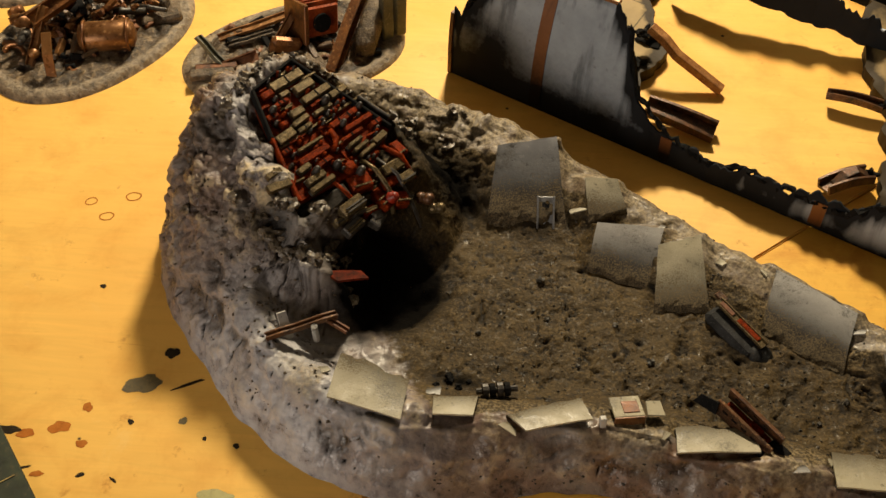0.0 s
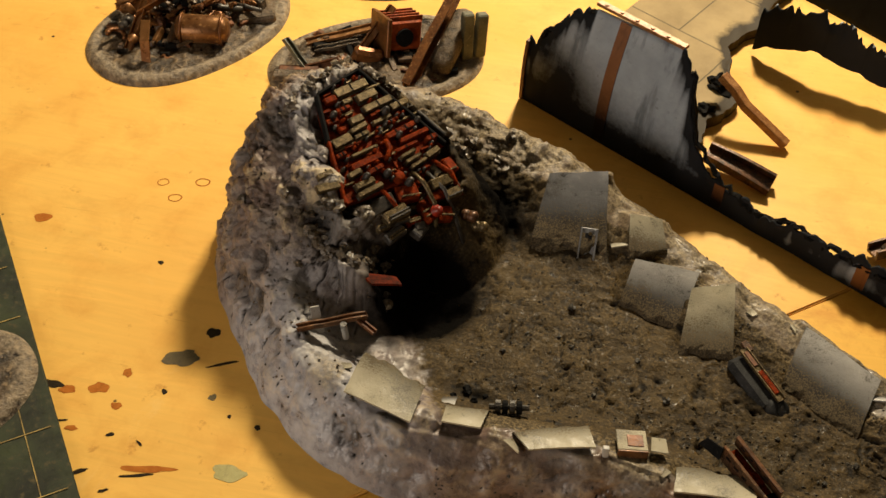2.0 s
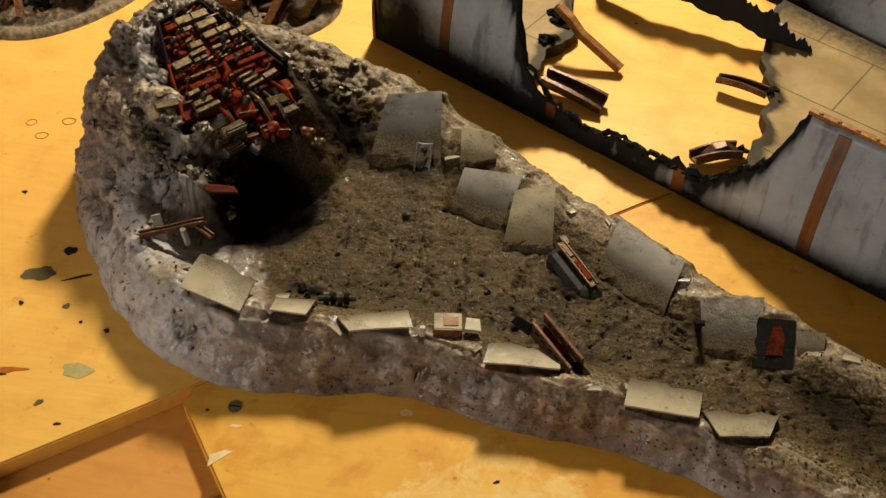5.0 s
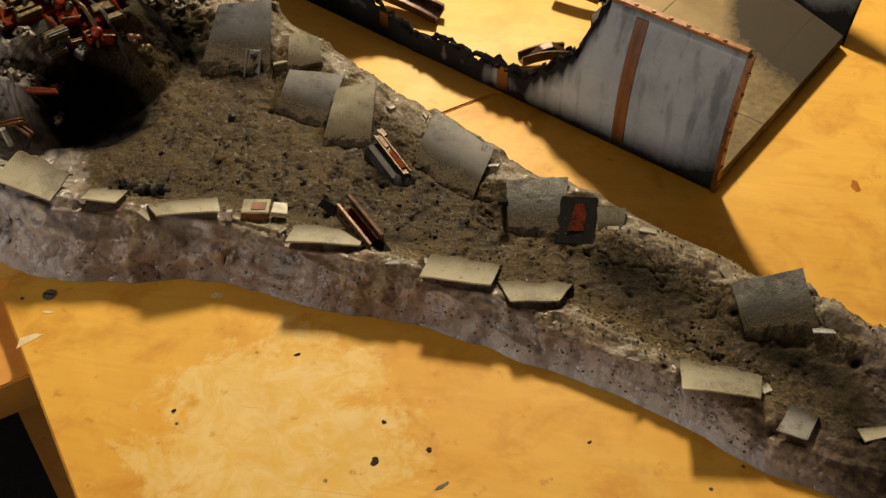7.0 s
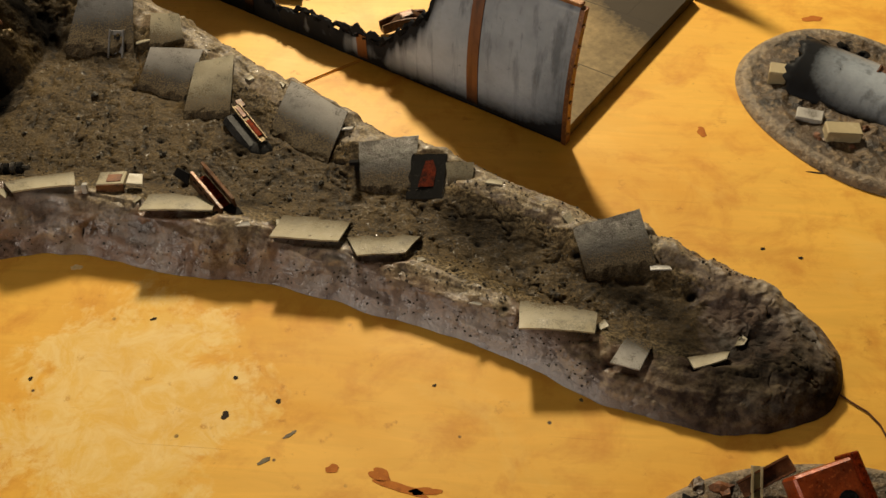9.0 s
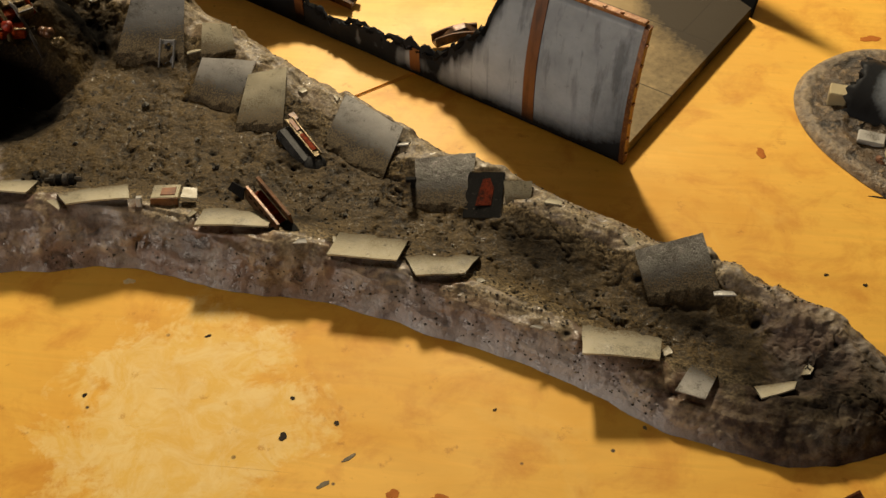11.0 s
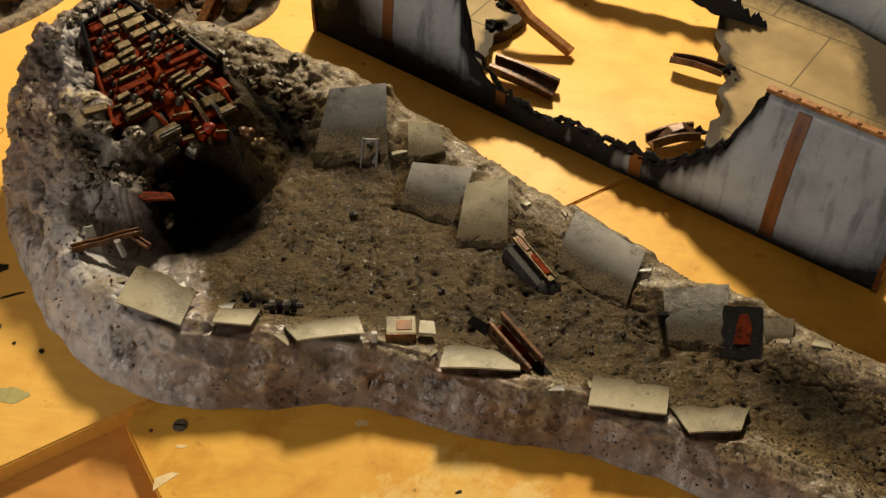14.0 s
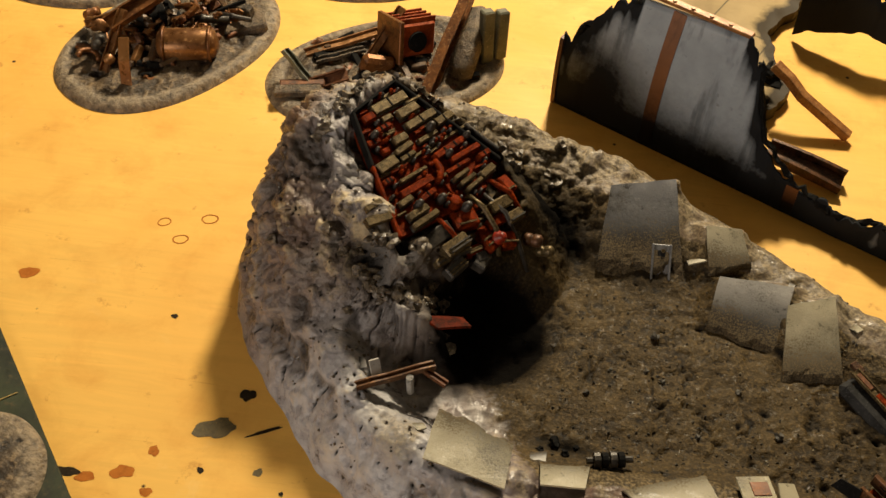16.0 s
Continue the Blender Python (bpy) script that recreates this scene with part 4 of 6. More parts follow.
def sheet_part(name, profile, seed, flat, bulge, y, label, soot_and_shade=0.0, foot=(), start=0.0, end=LENGTH, line=None):
    v, f, a = torn_sheet(profile, end, 0.0022, bulge, seed, 0.012, flat, foot, start, line)
    ob = new(name, quads_mesh(name, v, f, M_FUSE, {"soot": np.array(a) + soot_and_shade * (1.7 - 1.4 * smooth01((np.array(v)[:, 0] - 0.27) / 0.12))}, smooth=True))
    ob.parent = fuselage
    ob.location = (0, y, 0)
    ob["label"] = label
    return ob


front_side = sheet_part("front_side", FRONT_TOP, 3, ((0.052, 0.130), (0.394, 0.51)), front_bulge, 0.0, "airbrushed grey hull side torn away in the middle")
# Far side faces away from the lamp; its extra darkness paints that shade.
back_side = sheet_part("back_side", BACK_TOP, 8, ((0.0, 0.1), (0.36, 0.51)), lambda z: 0.45 * z, 0.0, "charred far hull side leaning outward, its unlit face painted darker", 0.35, (), 0.0, LENGTH, BACK_LINE)
sheet_part("torn_strip", STRIP_TOP, 17, (), lambda z: 0.0, 0.0, "burnt strip of hull skin hanging over the gap", 0.5, STRIP_FOOT, 0.112, 0.318, STRIP_LINE)


def torn_floor(name, left, seed):
    """A deck sheet between the two sides with one broken end."""
    rows, cols, thick = 90, 60, 0.011
    n = np.linspace(0.004, WIDTH - 0.003, rows)
    if left:
        end = np.interp(n, [0.0, 0.066, 0.105, 0.130, 0.150, 0.19, 0.262], [0.158, 0.137, 0.142, 0.112, 0.0955, 0.101, 0.092])
    else:
        end = np.interp(n, [0.0, 0.097, 0.115, 0.138, 0.155, 0.169, 0.243, 0.262], [0.352, 0.336, 0.325, 0.321, 0.300, 0.293, 0.262, 0.258])
    key = np.stack([n, np.full(rows, seed), np.zeros(rows)], 1)
    end = end + 0.012 * (fbm(key, 90, 3, seed) - 0.5)
    burnt = 0.004 + 0.012 * fbm(np.stack([n, n * 0, n * 0], 1), 60, 2, seed + 4)
    verts, soot = [], []
    for z in (0.0005, thick):
        for i in range(rows):
            for j in range(cols):
                a = j / (cols - 1)
                s = a * end[i] + 0.001 if left else end[i] + a * (LENGTH - 0.001 - end[i])
                gap = abs(end[i] - s)
                verts.append((s, n[i] * float(np.interp(s, *BACK_LINE)) / WIDTH, z + (0.006 * (fbm(np.array([[s, n[i], 0]]), 55, 2, seed)[0] - 0.4) * math.exp(-gap / 0.012) if z > 0.001 else 0)))
                # Right deck: shade at its end and along the far side painted as soot.
                soot.append(max(1.5 * math.exp(-(gap / burnt[i]) ** 1.5), 0.0 if left else 0.50 * float(smooth01((s - 0.385 - 0.12 * (0.2 - n[i])) / 0.10)) + 0.9 * float(smooth01((n[i] - 0.20 + 0.06 * smooth01((s - 0.38) / 0.06)) / 0.07))))
    off = rows * cols
    faces = []
    for i in range(rows - 1):
        for j in range(cols - 1):
            a, b, c, d = i * cols + j, i * cols + j + 1, (i + 1) * cols + j + 1, (i + 1) * cols + j
            faces += [(a + off, b + off, c + off, d + off), (d, c, b, a)]
        for j, turn in ((0, 1), (cols - 1, -1)):
            a, b = i * cols + j, (i + 1) * cols + j
            faces.append((a, a + off, b + off, b)[::turn])
    for j in range(cols - 1):
        a, b = j, j + 1
        faces += [(a, b, b + off, a + off), ((rows - 1) * cols + a, (rows - 1) * cols + a + off, (rows - 1) * cols + b + off, (rows - 1) * cols + b)]
    ob = new(name, quads_mesh(name, verts, faces, M_DECK, {"soot": soot}, smooth=False))
    ob.parent = fuselage
    ob["label"] = "tan sprayed deck sheet with scribed panel lines and a burnt broken end"
    return ob


def deck_material():
    t = Tree("tan_sprayed_deck")
    c = t.coords()
    n1, n2 = t.noise(c, 18, 5, 0.6), t.noise(c, 170, 4, 0.7)
    col = t.mix(t.ramp(n1, (0.35, 0), (0.65, 1)), (0.22, 0.155, 0.070), (0.34, 0.250, 0.120))
    brick = t.node("ShaderNodeTexBrick", Vector=c, Scale=1.0)
    brick.inputs["Mortar Size"].default_value = 0.0007
    brick.inputs["Brick Width"].default_value = 0.105
    brick.inputs["Row Height"].default_value = 0.078
    line = brick.outputs["Fac"]
    col = t.mix(t.math("MULTIPLY", line, 0.8), col, (0.07, 0.055, 0.03))
    # Burnt edges, with the right deck's painted shade, darken the tan.
    soot = t.ramp(t.math("ADD", t.attr("soot"), t.math("MULTIPLY", t.math("SUBTRACT", n2, 0.5), 0.6)), (0.25, 0), (0.8, 0.97))
    col = t.mix(soot, col, (0.028, 0.020, 0.011))
    return t.finish(col, 0.6, 0.0, t.math("SUBTRACT", t.math("MULTIPLY", n2, 0.3), line), 0.4, 0.0006, 0.15)


M_DECK = deck_material()
torn_floor("deck", True, 21)
torn_floor("deck", False, 33)


def strap(s, z0, z1, width):
    """A raised painted band up the front side, following its bulge."""
    rows, verts, soot = 20, [], []
    for k in range(rows + 1):
        z = z0 + (z1 - z0) * k / rows
        y = front_bulge(z)
        verts += [(s - width / 2, y, z), (s - width / 2, y - 0.0009, z), (s + width / 2, y - 0.0009, z), (s + width / 2, y, z)]
        soot += [float(sprayed(np.array(s), np.array(z)))] * 4
    faces = [(4 * k + i, 4 * k + i + 1, 4 * k + i + 5, 4 * k + i + 4) for k in range(rows) for i in range(3)] + [(3, 2, 1, 0), (4 * rows, 4 * rows + 1, 4 * rows + 2, 4 * rows + 3)]
    ob = new("strap", quads_mesh("strap", verts, faces, M_BAND, {"soot": soot}, smooth=False))
    ob.parent = fuselage
    ob["label"] = "rust-brown painted band"
    return ob


strap(0.079, 0.004, 0.110, 0.010)
strap(0.192, 0.004, 0.026, 0.009)
strap(0.314, 0.004, 0.026, 0.010)
strap(0.422, 0.004, 0.108, 0.010)

M_RAIL = worn("orange_varnished_rail", (0.36, 0.165, 0.050), (0.20, 0.070, 0.018), (0.52, 0.32, 0.14), 140, 0.4, 0.15, grime=0.6)
for s0, s1, m in ((0.050, 0.131, M_RAIL), (0.392, 0.504, M_RAIL)):
    bm = box(s1 - s0, 0.006, 0.003, 0.0006, ((s0 + s1) / 2, 0.0195, 0.1125))
    rail = part("rail", bm, m, fuselage, "copper capping rail")
    for k in range(int((s1 - s0) / 0.014)):
        part("rivet", move(rod(0.0016, 0.0012, 8), Matrix.Translation((s0 + 0.008 + 0.014 * k, 0.0195, 0.1153))), m, rail)
def edging(s, w, z1):
    """A narrow upright strip that follows the side's bulge."""
    bm = bmesh.new()
    rows = []
    for k in range(15):
        z = 0.001 + (z1 - 0.001) * k / 14
        y = front_bulge(z)
        rows.append([bm.verts.new((s - w / 2 + dx, y + dy, z)) for dx, dy in ((0, -0.002), (w, -0.002), (w, 0.004), (0, 0.004))])
    for a, b in zip(rows[:-1], rows[1:]):
        for i in range(4):
            bm.faces.new([a[i], a[(i + 1) % 4], b[(i + 1) % 4], b[i]])
    bm.faces.new(rows[0][::-1])
    bm.faces.new(rows[-1])
    bmesh.ops.recalc_face_normals(bm, faces=bm.faces)
    return bm


end_rail = part("end_rail", edging(LENGTH + 0.0005, 0.004, 0.112), M_COPPER, fuselage, "copper edging on the open end")
part("end_rail", edging(-0.0005, 0.003, 0.060), M_RUST, fuselage, "rust-brown edging on the torn end")
lips = random.Random(4)
for s0, s1 in ((0.142, 0.394), (0.008, 0.050)):
    pts = []
    n = int((s1 - s0) / 0.0035)
    for k in range(n + 1):
        s = s0 + (s1 - s0) * k / n
        z = float(np.interp(s, [p[0] for p in FRONT_TOP], [p[1] for p in FRONT_TOP]))
        pts.append((s, front_bulge(z) + 0.001 + lips.uniform(-0.0022, 0.0022), z - 0.0026 + lips.uniform(-0.0020, 0.0026)))
    lip = pipe(pts, 0.0021, 7)
    for v in lip.verts:
        v.co += Vector((lips.uniform(-1, 1), lips.uniform(-1, 1), lips.uniform(-1, 1))) * 0.0012
    part("charred_lip", lip, M_BLACK, fuselage, "thick charred torn lip")
for k in range(7):
    part("rivet", move(rod(0.0014, 0.0016, 8), Matrix.Translation((LENGTH + 0.002, 0.001 + front_bulge(0.01 + 0.015 * k), 0.01 + 0.015 * k)) @ Matrix.Rotation(radians(90), 4, "Y")), M_COPPER, end_rail)


def bent_strut(a, b, w, sag, material, twist=0.0):
    """A bent U-channel from a to b in the fuselage's own axes."""
    a, b = Vector(a), Vector(b)
    n = 8
    along = (b - a).normalized()
    side = along.cross(Vector((0, 0, 1))).normalized()
    bm = bmesh.new()
    rings = []
    for k in range(n + 1):
        t = k / n
        p = a.lerp(b, t) + Vector((0, 0, sag * math.sin(math.pi * t)))
        sd = Matrix.Rotation(twist * t, 3, along) @ side
        up = sd.cross(along).normalized()
        pts = [(-0.5, 0.45), (-0.5, -0.05), (0.5, -0.05), (0.5, 0.45), (0.36, 0.45), (0.36, 0.10), (-0.36, 0.10), (-0.36, 0.45)]
        rings.append([bm.verts.new(p + sd * (u * w) + up * (v * w)) for u, v in pts])
    for r0, r1 in zip(rings[:-1], rings[1:]):
        for i in range(8):
            bm.faces.new([r0[i], r0[(i + 1) % 8], r1[(i + 1) % 8], r1[i]])
    bm.faces.new(rings[0])
    bm.faces.new(rings[-1][::-1])
    bmesh.ops.recalc_face_normals(bm, faces=bm.faces)
    return part("rib", bm, material, fuselage, "bent copper rib")




def local(x, y, z):
    return FUSE.inverted() @ Vector((x, y, z))


for a, b, w, sag in (((0.236, 0.818, 0.012), (0.290, 0.801, 0.004), 0.017, 0.001), ((0.424, 0.834, 0.010), (0.382, 0.846, 0.010), 0.011, 0.002), ((0.402, 0.760, 0.007), (0.366, 0.744, 0.006), 0.015, 0.003)):
    bent_strut(local(*a), local(*b), w, sag, M_BURNT, 0.3)


def kinked_bar(points, w, h, material, label):
    """A square bar bent at its inner points."""
    pts = [local(*p) for p in points]
    bm = bmesh.new()
    rings = []
    for i, p in enumerate(pts):
        way = (pts[min(i + 1, len(pts) - 1)] - pts[max(i - 1, 0)]).normalized()
        side = way.cross(Vector((0, 0, 1))).normalized()
        up = side.cross(way)
        rings.append([bm.verts.new(p + side * (a * w / 2) + up * (b * h / 2)) for a, b in ((-1, -1), (1, -1), (1, 1), (-1, 1))])
    for r0, r1 in zip(rings[:-1], rings[1:]):
        for k in range(4):
            bm.faces.new([r0[k], r0[(k + 1) % 4], r1[(k + 1) % 4], r1[k]])
    bm.faces.new(rings[0][::-1])
    bm.faces.new(rings[-1])
    bmesh.ops.recalc_face_normals(bm, faces=bm.faces)
    bmesh.ops.bevel(bm, geom=bm.edges[:], offset=0.0006, segments=1, affect="EDGES")
    return part("rib", bm, material, fuselage, label)


kinked_bar(((0.240, 0.884, 0.040), (0.252, 0.876, 0.034), (0.262, 0.868, 0.026), (0.300, 0.852, 0.005)), 0.0080, 0.0070, M_RAIL, "bent varnished rib")
kinked_bar(((0.400, 0.758, 0.009), (0.390, 0.757, 0.016), (0.382, 0.753, 0.015), (0.374, 0.747, 0.009)), 0.008, 0.004, M_BURNT, "curled scorched rib end")
# burnt knobs where the ribs tore from the deck
for i, (x, y, z, r) in enumerate(((0.236, 0.890, 0.030, 0.010), (0.245, 0.905, 0.012, 0.014), (0.232, 0.872, 0.012, 0.010), (0.428, 0.836, 0.012, 0.008), (0.436, 0.822, 0.008, 0.008), (0.404, 0.764, 0.006, 0.008))):
    knob = lump(r, i + 3.3, 0.7, 3)
    part("burnt_knob", move(knob, Matrix.Translation(local(x, y, z))), M_BLACK, fuselage, "charred torn lump")

# ---- wreck bases on the table
def base_material():
    t = Tree("rubble_base_paint")
    c = t.coords(vary=3.0)
    n1, n2, n3 = t.noise(c, 45, 5, 0.6), t.noise(c, 160, 5, 0.65), t.noise(c, 500, 3, 0.6)
    top = t.mix(t.ramp(n1, (0.38, 0), (0.62, 1)), (0.018, 0.013, 0.009), (0.115, 0.078, 0.044))
    top = t.mix(t.ramp(n2, (0.52, 0), (0.66, 0.8)), top, (0.27, 0.19, 0.105))
    side = t.mix(t.ramp(n2, (0.35, 0), (0.62, 1)), (0.105, 0.082, 0.060), (0.30, 0.235, 0.155))
    col = t.mix(t.ramp(t.math("ADD", t.attr("rim"), t.math("MULTIPLY", t.math("SUBTRACT", n1, 0.5), 0.8)), (0.30, 0), (0.65, 1)), top, side)
    col = t.mix(t.ramp(n2, (0.30, 0.9), (0.38, 0)), col, (0.012, 0.009, 0.007))
    return t.finish(col, t.ramp(n3, (0.35, 0.25), (0.65, 0.6)), 0.0, t.math("ADD", n2, t.math("MULTIPLY", n1, 0.8)), 0.9, 0.0035, 0.35)


M_BASE_TOP = base_material()


def oval(a, b, n=72, power=2.3, seed=0, wob=0.03):
    r = random.Random(seed)
    ph = [r.uniform(0, 6.28) for _ in range(3)]
    out = []
    for k in range(n):
        t = 2 * math.pi * k / n
        c, s = math.cos(t), math.sin(t)
        g = 1 + wob * math.sin(2 * t + ph[0]) + wob * 0.6 * math.sin(3 * t + ph[1])
        out.append((a * g * math.copysign(abs(c) ** (2 / power), c), b * g * math.copysign(abs(s) ** (2 / power), s)))
    return out


def rubble_base(x, y, turn, a, b, label, seed, high=0.006):
    """A bevelled oval base with a lumpy rubble top."""
    base = thing("wreck_base", pose(x, y, 0, 0, 0, turn), label, "model wreck", "wreck bases")
    nu, nv = 120, 40
    out = np.array(oval(a, b, nu, 2.3, seed))
    v = np.linspace(0, 1, nv)
    verts = []
    for k in range(nv):
        verts.append(np.column_stack([out * (1 - v[k]), np.zeros(nu)]))
    p = np.concatenate(verts)
    d = np.repeat(v, nu) * b
    z = 0.0065 * np.sqrt(np.clip(d / 0.005, 0, 1)) - 0.002 * smooth01((d - 0.006) / 0.006)
    fade = smooth01((d - 0.006) / 0.01)
    z += fade * (high * 1.6 * (fbm(p + seed, 45, 4, seed) - 0.25) + 0.006 * (fbm(p + seed, 170, 3, seed + 3) - 0.5))
    p[:, 2] = np.maximum(z, 0.0)
    faces = [(k * nu + i, k * nu + (i + 1) % nu, (k + 1) * nu + (i + 1) % nu, (k + 1) * nu + i) for k in range(nv - 1) for i in range(nu)]
    ob = new("ground_plate", quads_mesh("ground_plate", p, faces, M_BASE_TOP, {"rim": 1 - smooth01((d - 0.004) / 0.010)}))
    ob.parent = base
    return base


base_tank = rubble_base(-0.225, 0.890, 52, 0.098, 0.066, "oval rubble base heaped with bronze wreckage and a round tank", 2)
base_engine = rubble_base(-0.050, 0.880, 27, 0.098, 0.058, "oval rubble base with an orange engine block and leaning girders", 6)
base_far = rubble_base(-0.090, 1.022, 10, 0.075, 0.060, "small grey rubble base behind the other wrecks", 9)
base_corner = rubble_base(-0.335, 0.985, 0, 0.080, 0.068, "grey rubble base at the table's back", 12)
base_burnt = rubble_base(0.752, 0.672, -52, 0.110, 0.078, "oval rubble base with a burnt grey hull shell", 15)
base_red = rubble_base(0.672, 0.268, 5, 0.105, 0.078, "oval rubble base with a rusty red wreck", 18)

# ---- small shapes for wreckage ----
def between(a, b, roll=0.0):
    """A pose at a whose x axis points at b."""
    a, b = Vector(a), Vector(b)
    x = (b - a).normalized()
    y = Vector((0, 0, 1)).cross(x)
    y = Vector((0, 1, 0)) if y.length < 1e-4 else y.normalized()
    z = x.cross(y)
    m = Matrix((x, y, z)).transposed().to_4x4()
    m.translation = a
    return m @ Matrix.Rotation(radians(roll), 4, "X")


def channel(length, w, h, t=0.0012, nick=0.0):
    """A U-shaped girder along +x with flanges up and slightly torn ends."""
    pts = [(-w / 2, 0), (w / 2, 0), (w / 2, h), (w / 2 - t, h), (w / 2 - t, t), (-w / 2 + t, t), (-w / 2 + t, h), (-w / 2, h)]
    bm = bmesh.new()
    rings = []
    n = 5
    for k in range(n + 1):
        x = length * k / n
        off = nick * math.sin(k * 2.1)
        end = nick * 2 if k in (0, n) else 0.0
        rings.append([bm.verts.new((x + (end * math.sin(i * 1.7)), y, z + off)) for i, (y, z) in enumerate(pts)])
    for r0, r1 in zip(rings[:-1], rings[1:]):
        for i in range(8):
            bm.faces.new([r0[i], r0[(i + 1) % 8], r1[(i + 1) % 8], r1[i]])
    bm.faces.new(rings[0])
    bm.faces.new(rings[-1][::-1])
    bmesh.ops.recalc_face_normals(bm, faces=bm.faces)
    return bm


def lathe(profile, seg=20):
    """A turned shape round z from rows of radius, height."""
    bm = bmesh.new()
    rings = [[bm.verts.new((r * math.cos(2 * math.pi * k / seg), r * math.sin(2 * math.pi * k / seg), z)) for k in range(seg)] for r, z in profile]
    for r0, r1 in zip(rings[:-1], rings[1:]):
        for k in range(seg):
            bm.faces.new([r0[k], r0[(k + 1) % seg], r1[(k + 1) % seg], r1[k]])
    bm.faces.new(rings[0][::-1])
    bm.faces.new(rings[-1])
    bmesh.ops.recalc_face_normals(bm, faces=bm.faces)
    return bm


# ---- sunken hull panel with machinery ----
hull = thing("engine_hull_wreck", PANEL, "tilted red hull panel crowded with brass machinery, sunk into the rock", "model wreck")
OUTLINE = [(-0.019, 0.048), (0.0186, 0.0585), (0.0540, -0.0140), (0.0300, -0.0310), (-0.0360, -0.0340), (-0.0270, 0.012)]
part("panel", move(slab(OUTLINE, 0.006, 0.0006), Matrix.Translation((0, 0, -0.0060))), M_RED, hull, "chipped red hull panel")


def edge_bar(a, b, w, h, material, label=""):
    m = between((a[0], a[1], -0.002), (b[0], b[1], -0.002))
    length = (Vector(b) - Vector(a)).length
    return part("frame_bar", move(box(length, w, h, 0.0005, (length / 2, 0, 0)), m), material, hull, label)


for i, (a, b) in enumerate(zip(OUTLINE, OUTLINE[1:] + OUTLINE[:1])):
    if i not in (2, 3):
        edge_bar(a, b, 0.0022, 0.0065, M_BLACK if i != 4 else M_RED, "blackened frame bar")
edge_bar((-0.0262, 0.0040), (0.0455, 0.0150), 0.0022, 0.0046, M_BRASS)
edge_bar((0.0455, 0.0150), (0.0565, -0.0080), 0.0020, 0.0076, M_STEEL)
edge_bar((0.0075, 0.0095), (0.0130, -0.0270), 0.0018, 0.0036, M_RED)


def span_at(v):
    """The panel's reach in u at height v."""
    hits = []
    for (u0, v0), (u1, v1) in zip(OUTLINE, OUTLINE[1:] + OUTLINE[:1]):
        if (v0 - v) * (v1 - v) < 0:
            hits.append(u0 + (u1 - u0) * (v - v0) / (v1 - v0))
    return (min(hits), max(hits)) if len(hits) > 1 else (0, 0)


# bars, ducts and housings on the panel: from u, v to u, v, width, height
UPPER_BARS = [(-0.0065, 0.0447, 0.0205, 0.0480, 0.0068, 0.0040), (0.0069, 0.0361, 0.0230, 0.0385, 0.0064, 0.0052), (0.0165, 0.0418, 0.0288, 0.0433, 0.0022, 0.0046), (0.0079, 0.0272, 0.0319, 0.0310, 0.0056, 0.0046),
              (-0.0061, 0.0212, 0.0044, 0.0222, 0.0056, 0.0056), (-0.0093, 0.0137, 0.0045, 0.0166, 0.0040, 0.0060), (-0.0084, 0.0088, 0.0037, 0.0108, 0.0034, 0.0048), (-0.0250, 0.0084, -0.0103, 0.0110, 0.0068, 0.0050),
              (0.0098, 0.0158, 0.0257, 0.0182, 0.0034, 0.0040), (0.0273, 0.0230, 0.0420, 0.0255, 0.0052, 0.0050), (-0.0040, 0.0372, 0.0040, 0.0381, 0.0040, 0.0036)]
RED_DUCTS = [(-0.0164, 0.0407, -0.0072, 0.0420, 0.0050, 0.0050), (-0.0225, 0.0252, -0.0130, 0.0262, 0.0044, 0.0046), (0.0144, 0.0030, 0.0396, 0.0075, 0.0046, 0.0042), (0.0215, -0.0033, 0.0461, -0.0001, 0.0038, 0.0050),
             (0.0405, -0.0078, 0.0500, -0.0066, 0.0038, 0.0056), (-0.0275, -0.0008, -0.0190, 0.0004, 0.0034, 0.0050), (-0.0205, -0.0112, 0.0050, -0.0079, 0.0050, 0.0040), (-0.0109, -0.0185, 0.0017, -0.0160, 0.0038, 0.0048),
             (-0.0120, 0.0316, -0.0005, 0.0330, 0.0034, 0.0044), (-0.0165, 0.0175, -0.0115, 0.0180, 0.0036, 0.0050), (0.0150, -0.0090, 0.0350, -0.0062, 0.0030, 0.0036)]
LOWER_BARS = [(0.0162, -0.0152, 0.0290, -0.0126, 0.0029, 0.0062), (0.0180, -0.0198, 0.0311, -0.0170, 0.0029, 0.0066), (0.0201, -0.0244, 0.0340, -0.0211, 0.0029, 0.0062), (0.0351, -0.0195, 0.0470, -0.0162, 0.0048, 0.0054),
              (-0.0170, -0.0036, 0.0047, -0.0010, 0.0026, 0.0050), (-0.0248, -0.0164, -0.0145, -0.0145, 0.0042, 0.0044), (-0.0246, -0.0258, -0.0092, -0.0236, 0.0048, 0.0052), (-0.0256, -0.0322, -0.0054, -0.0290, 0.0038, 0.0060)]
rnd = random.Random(11)


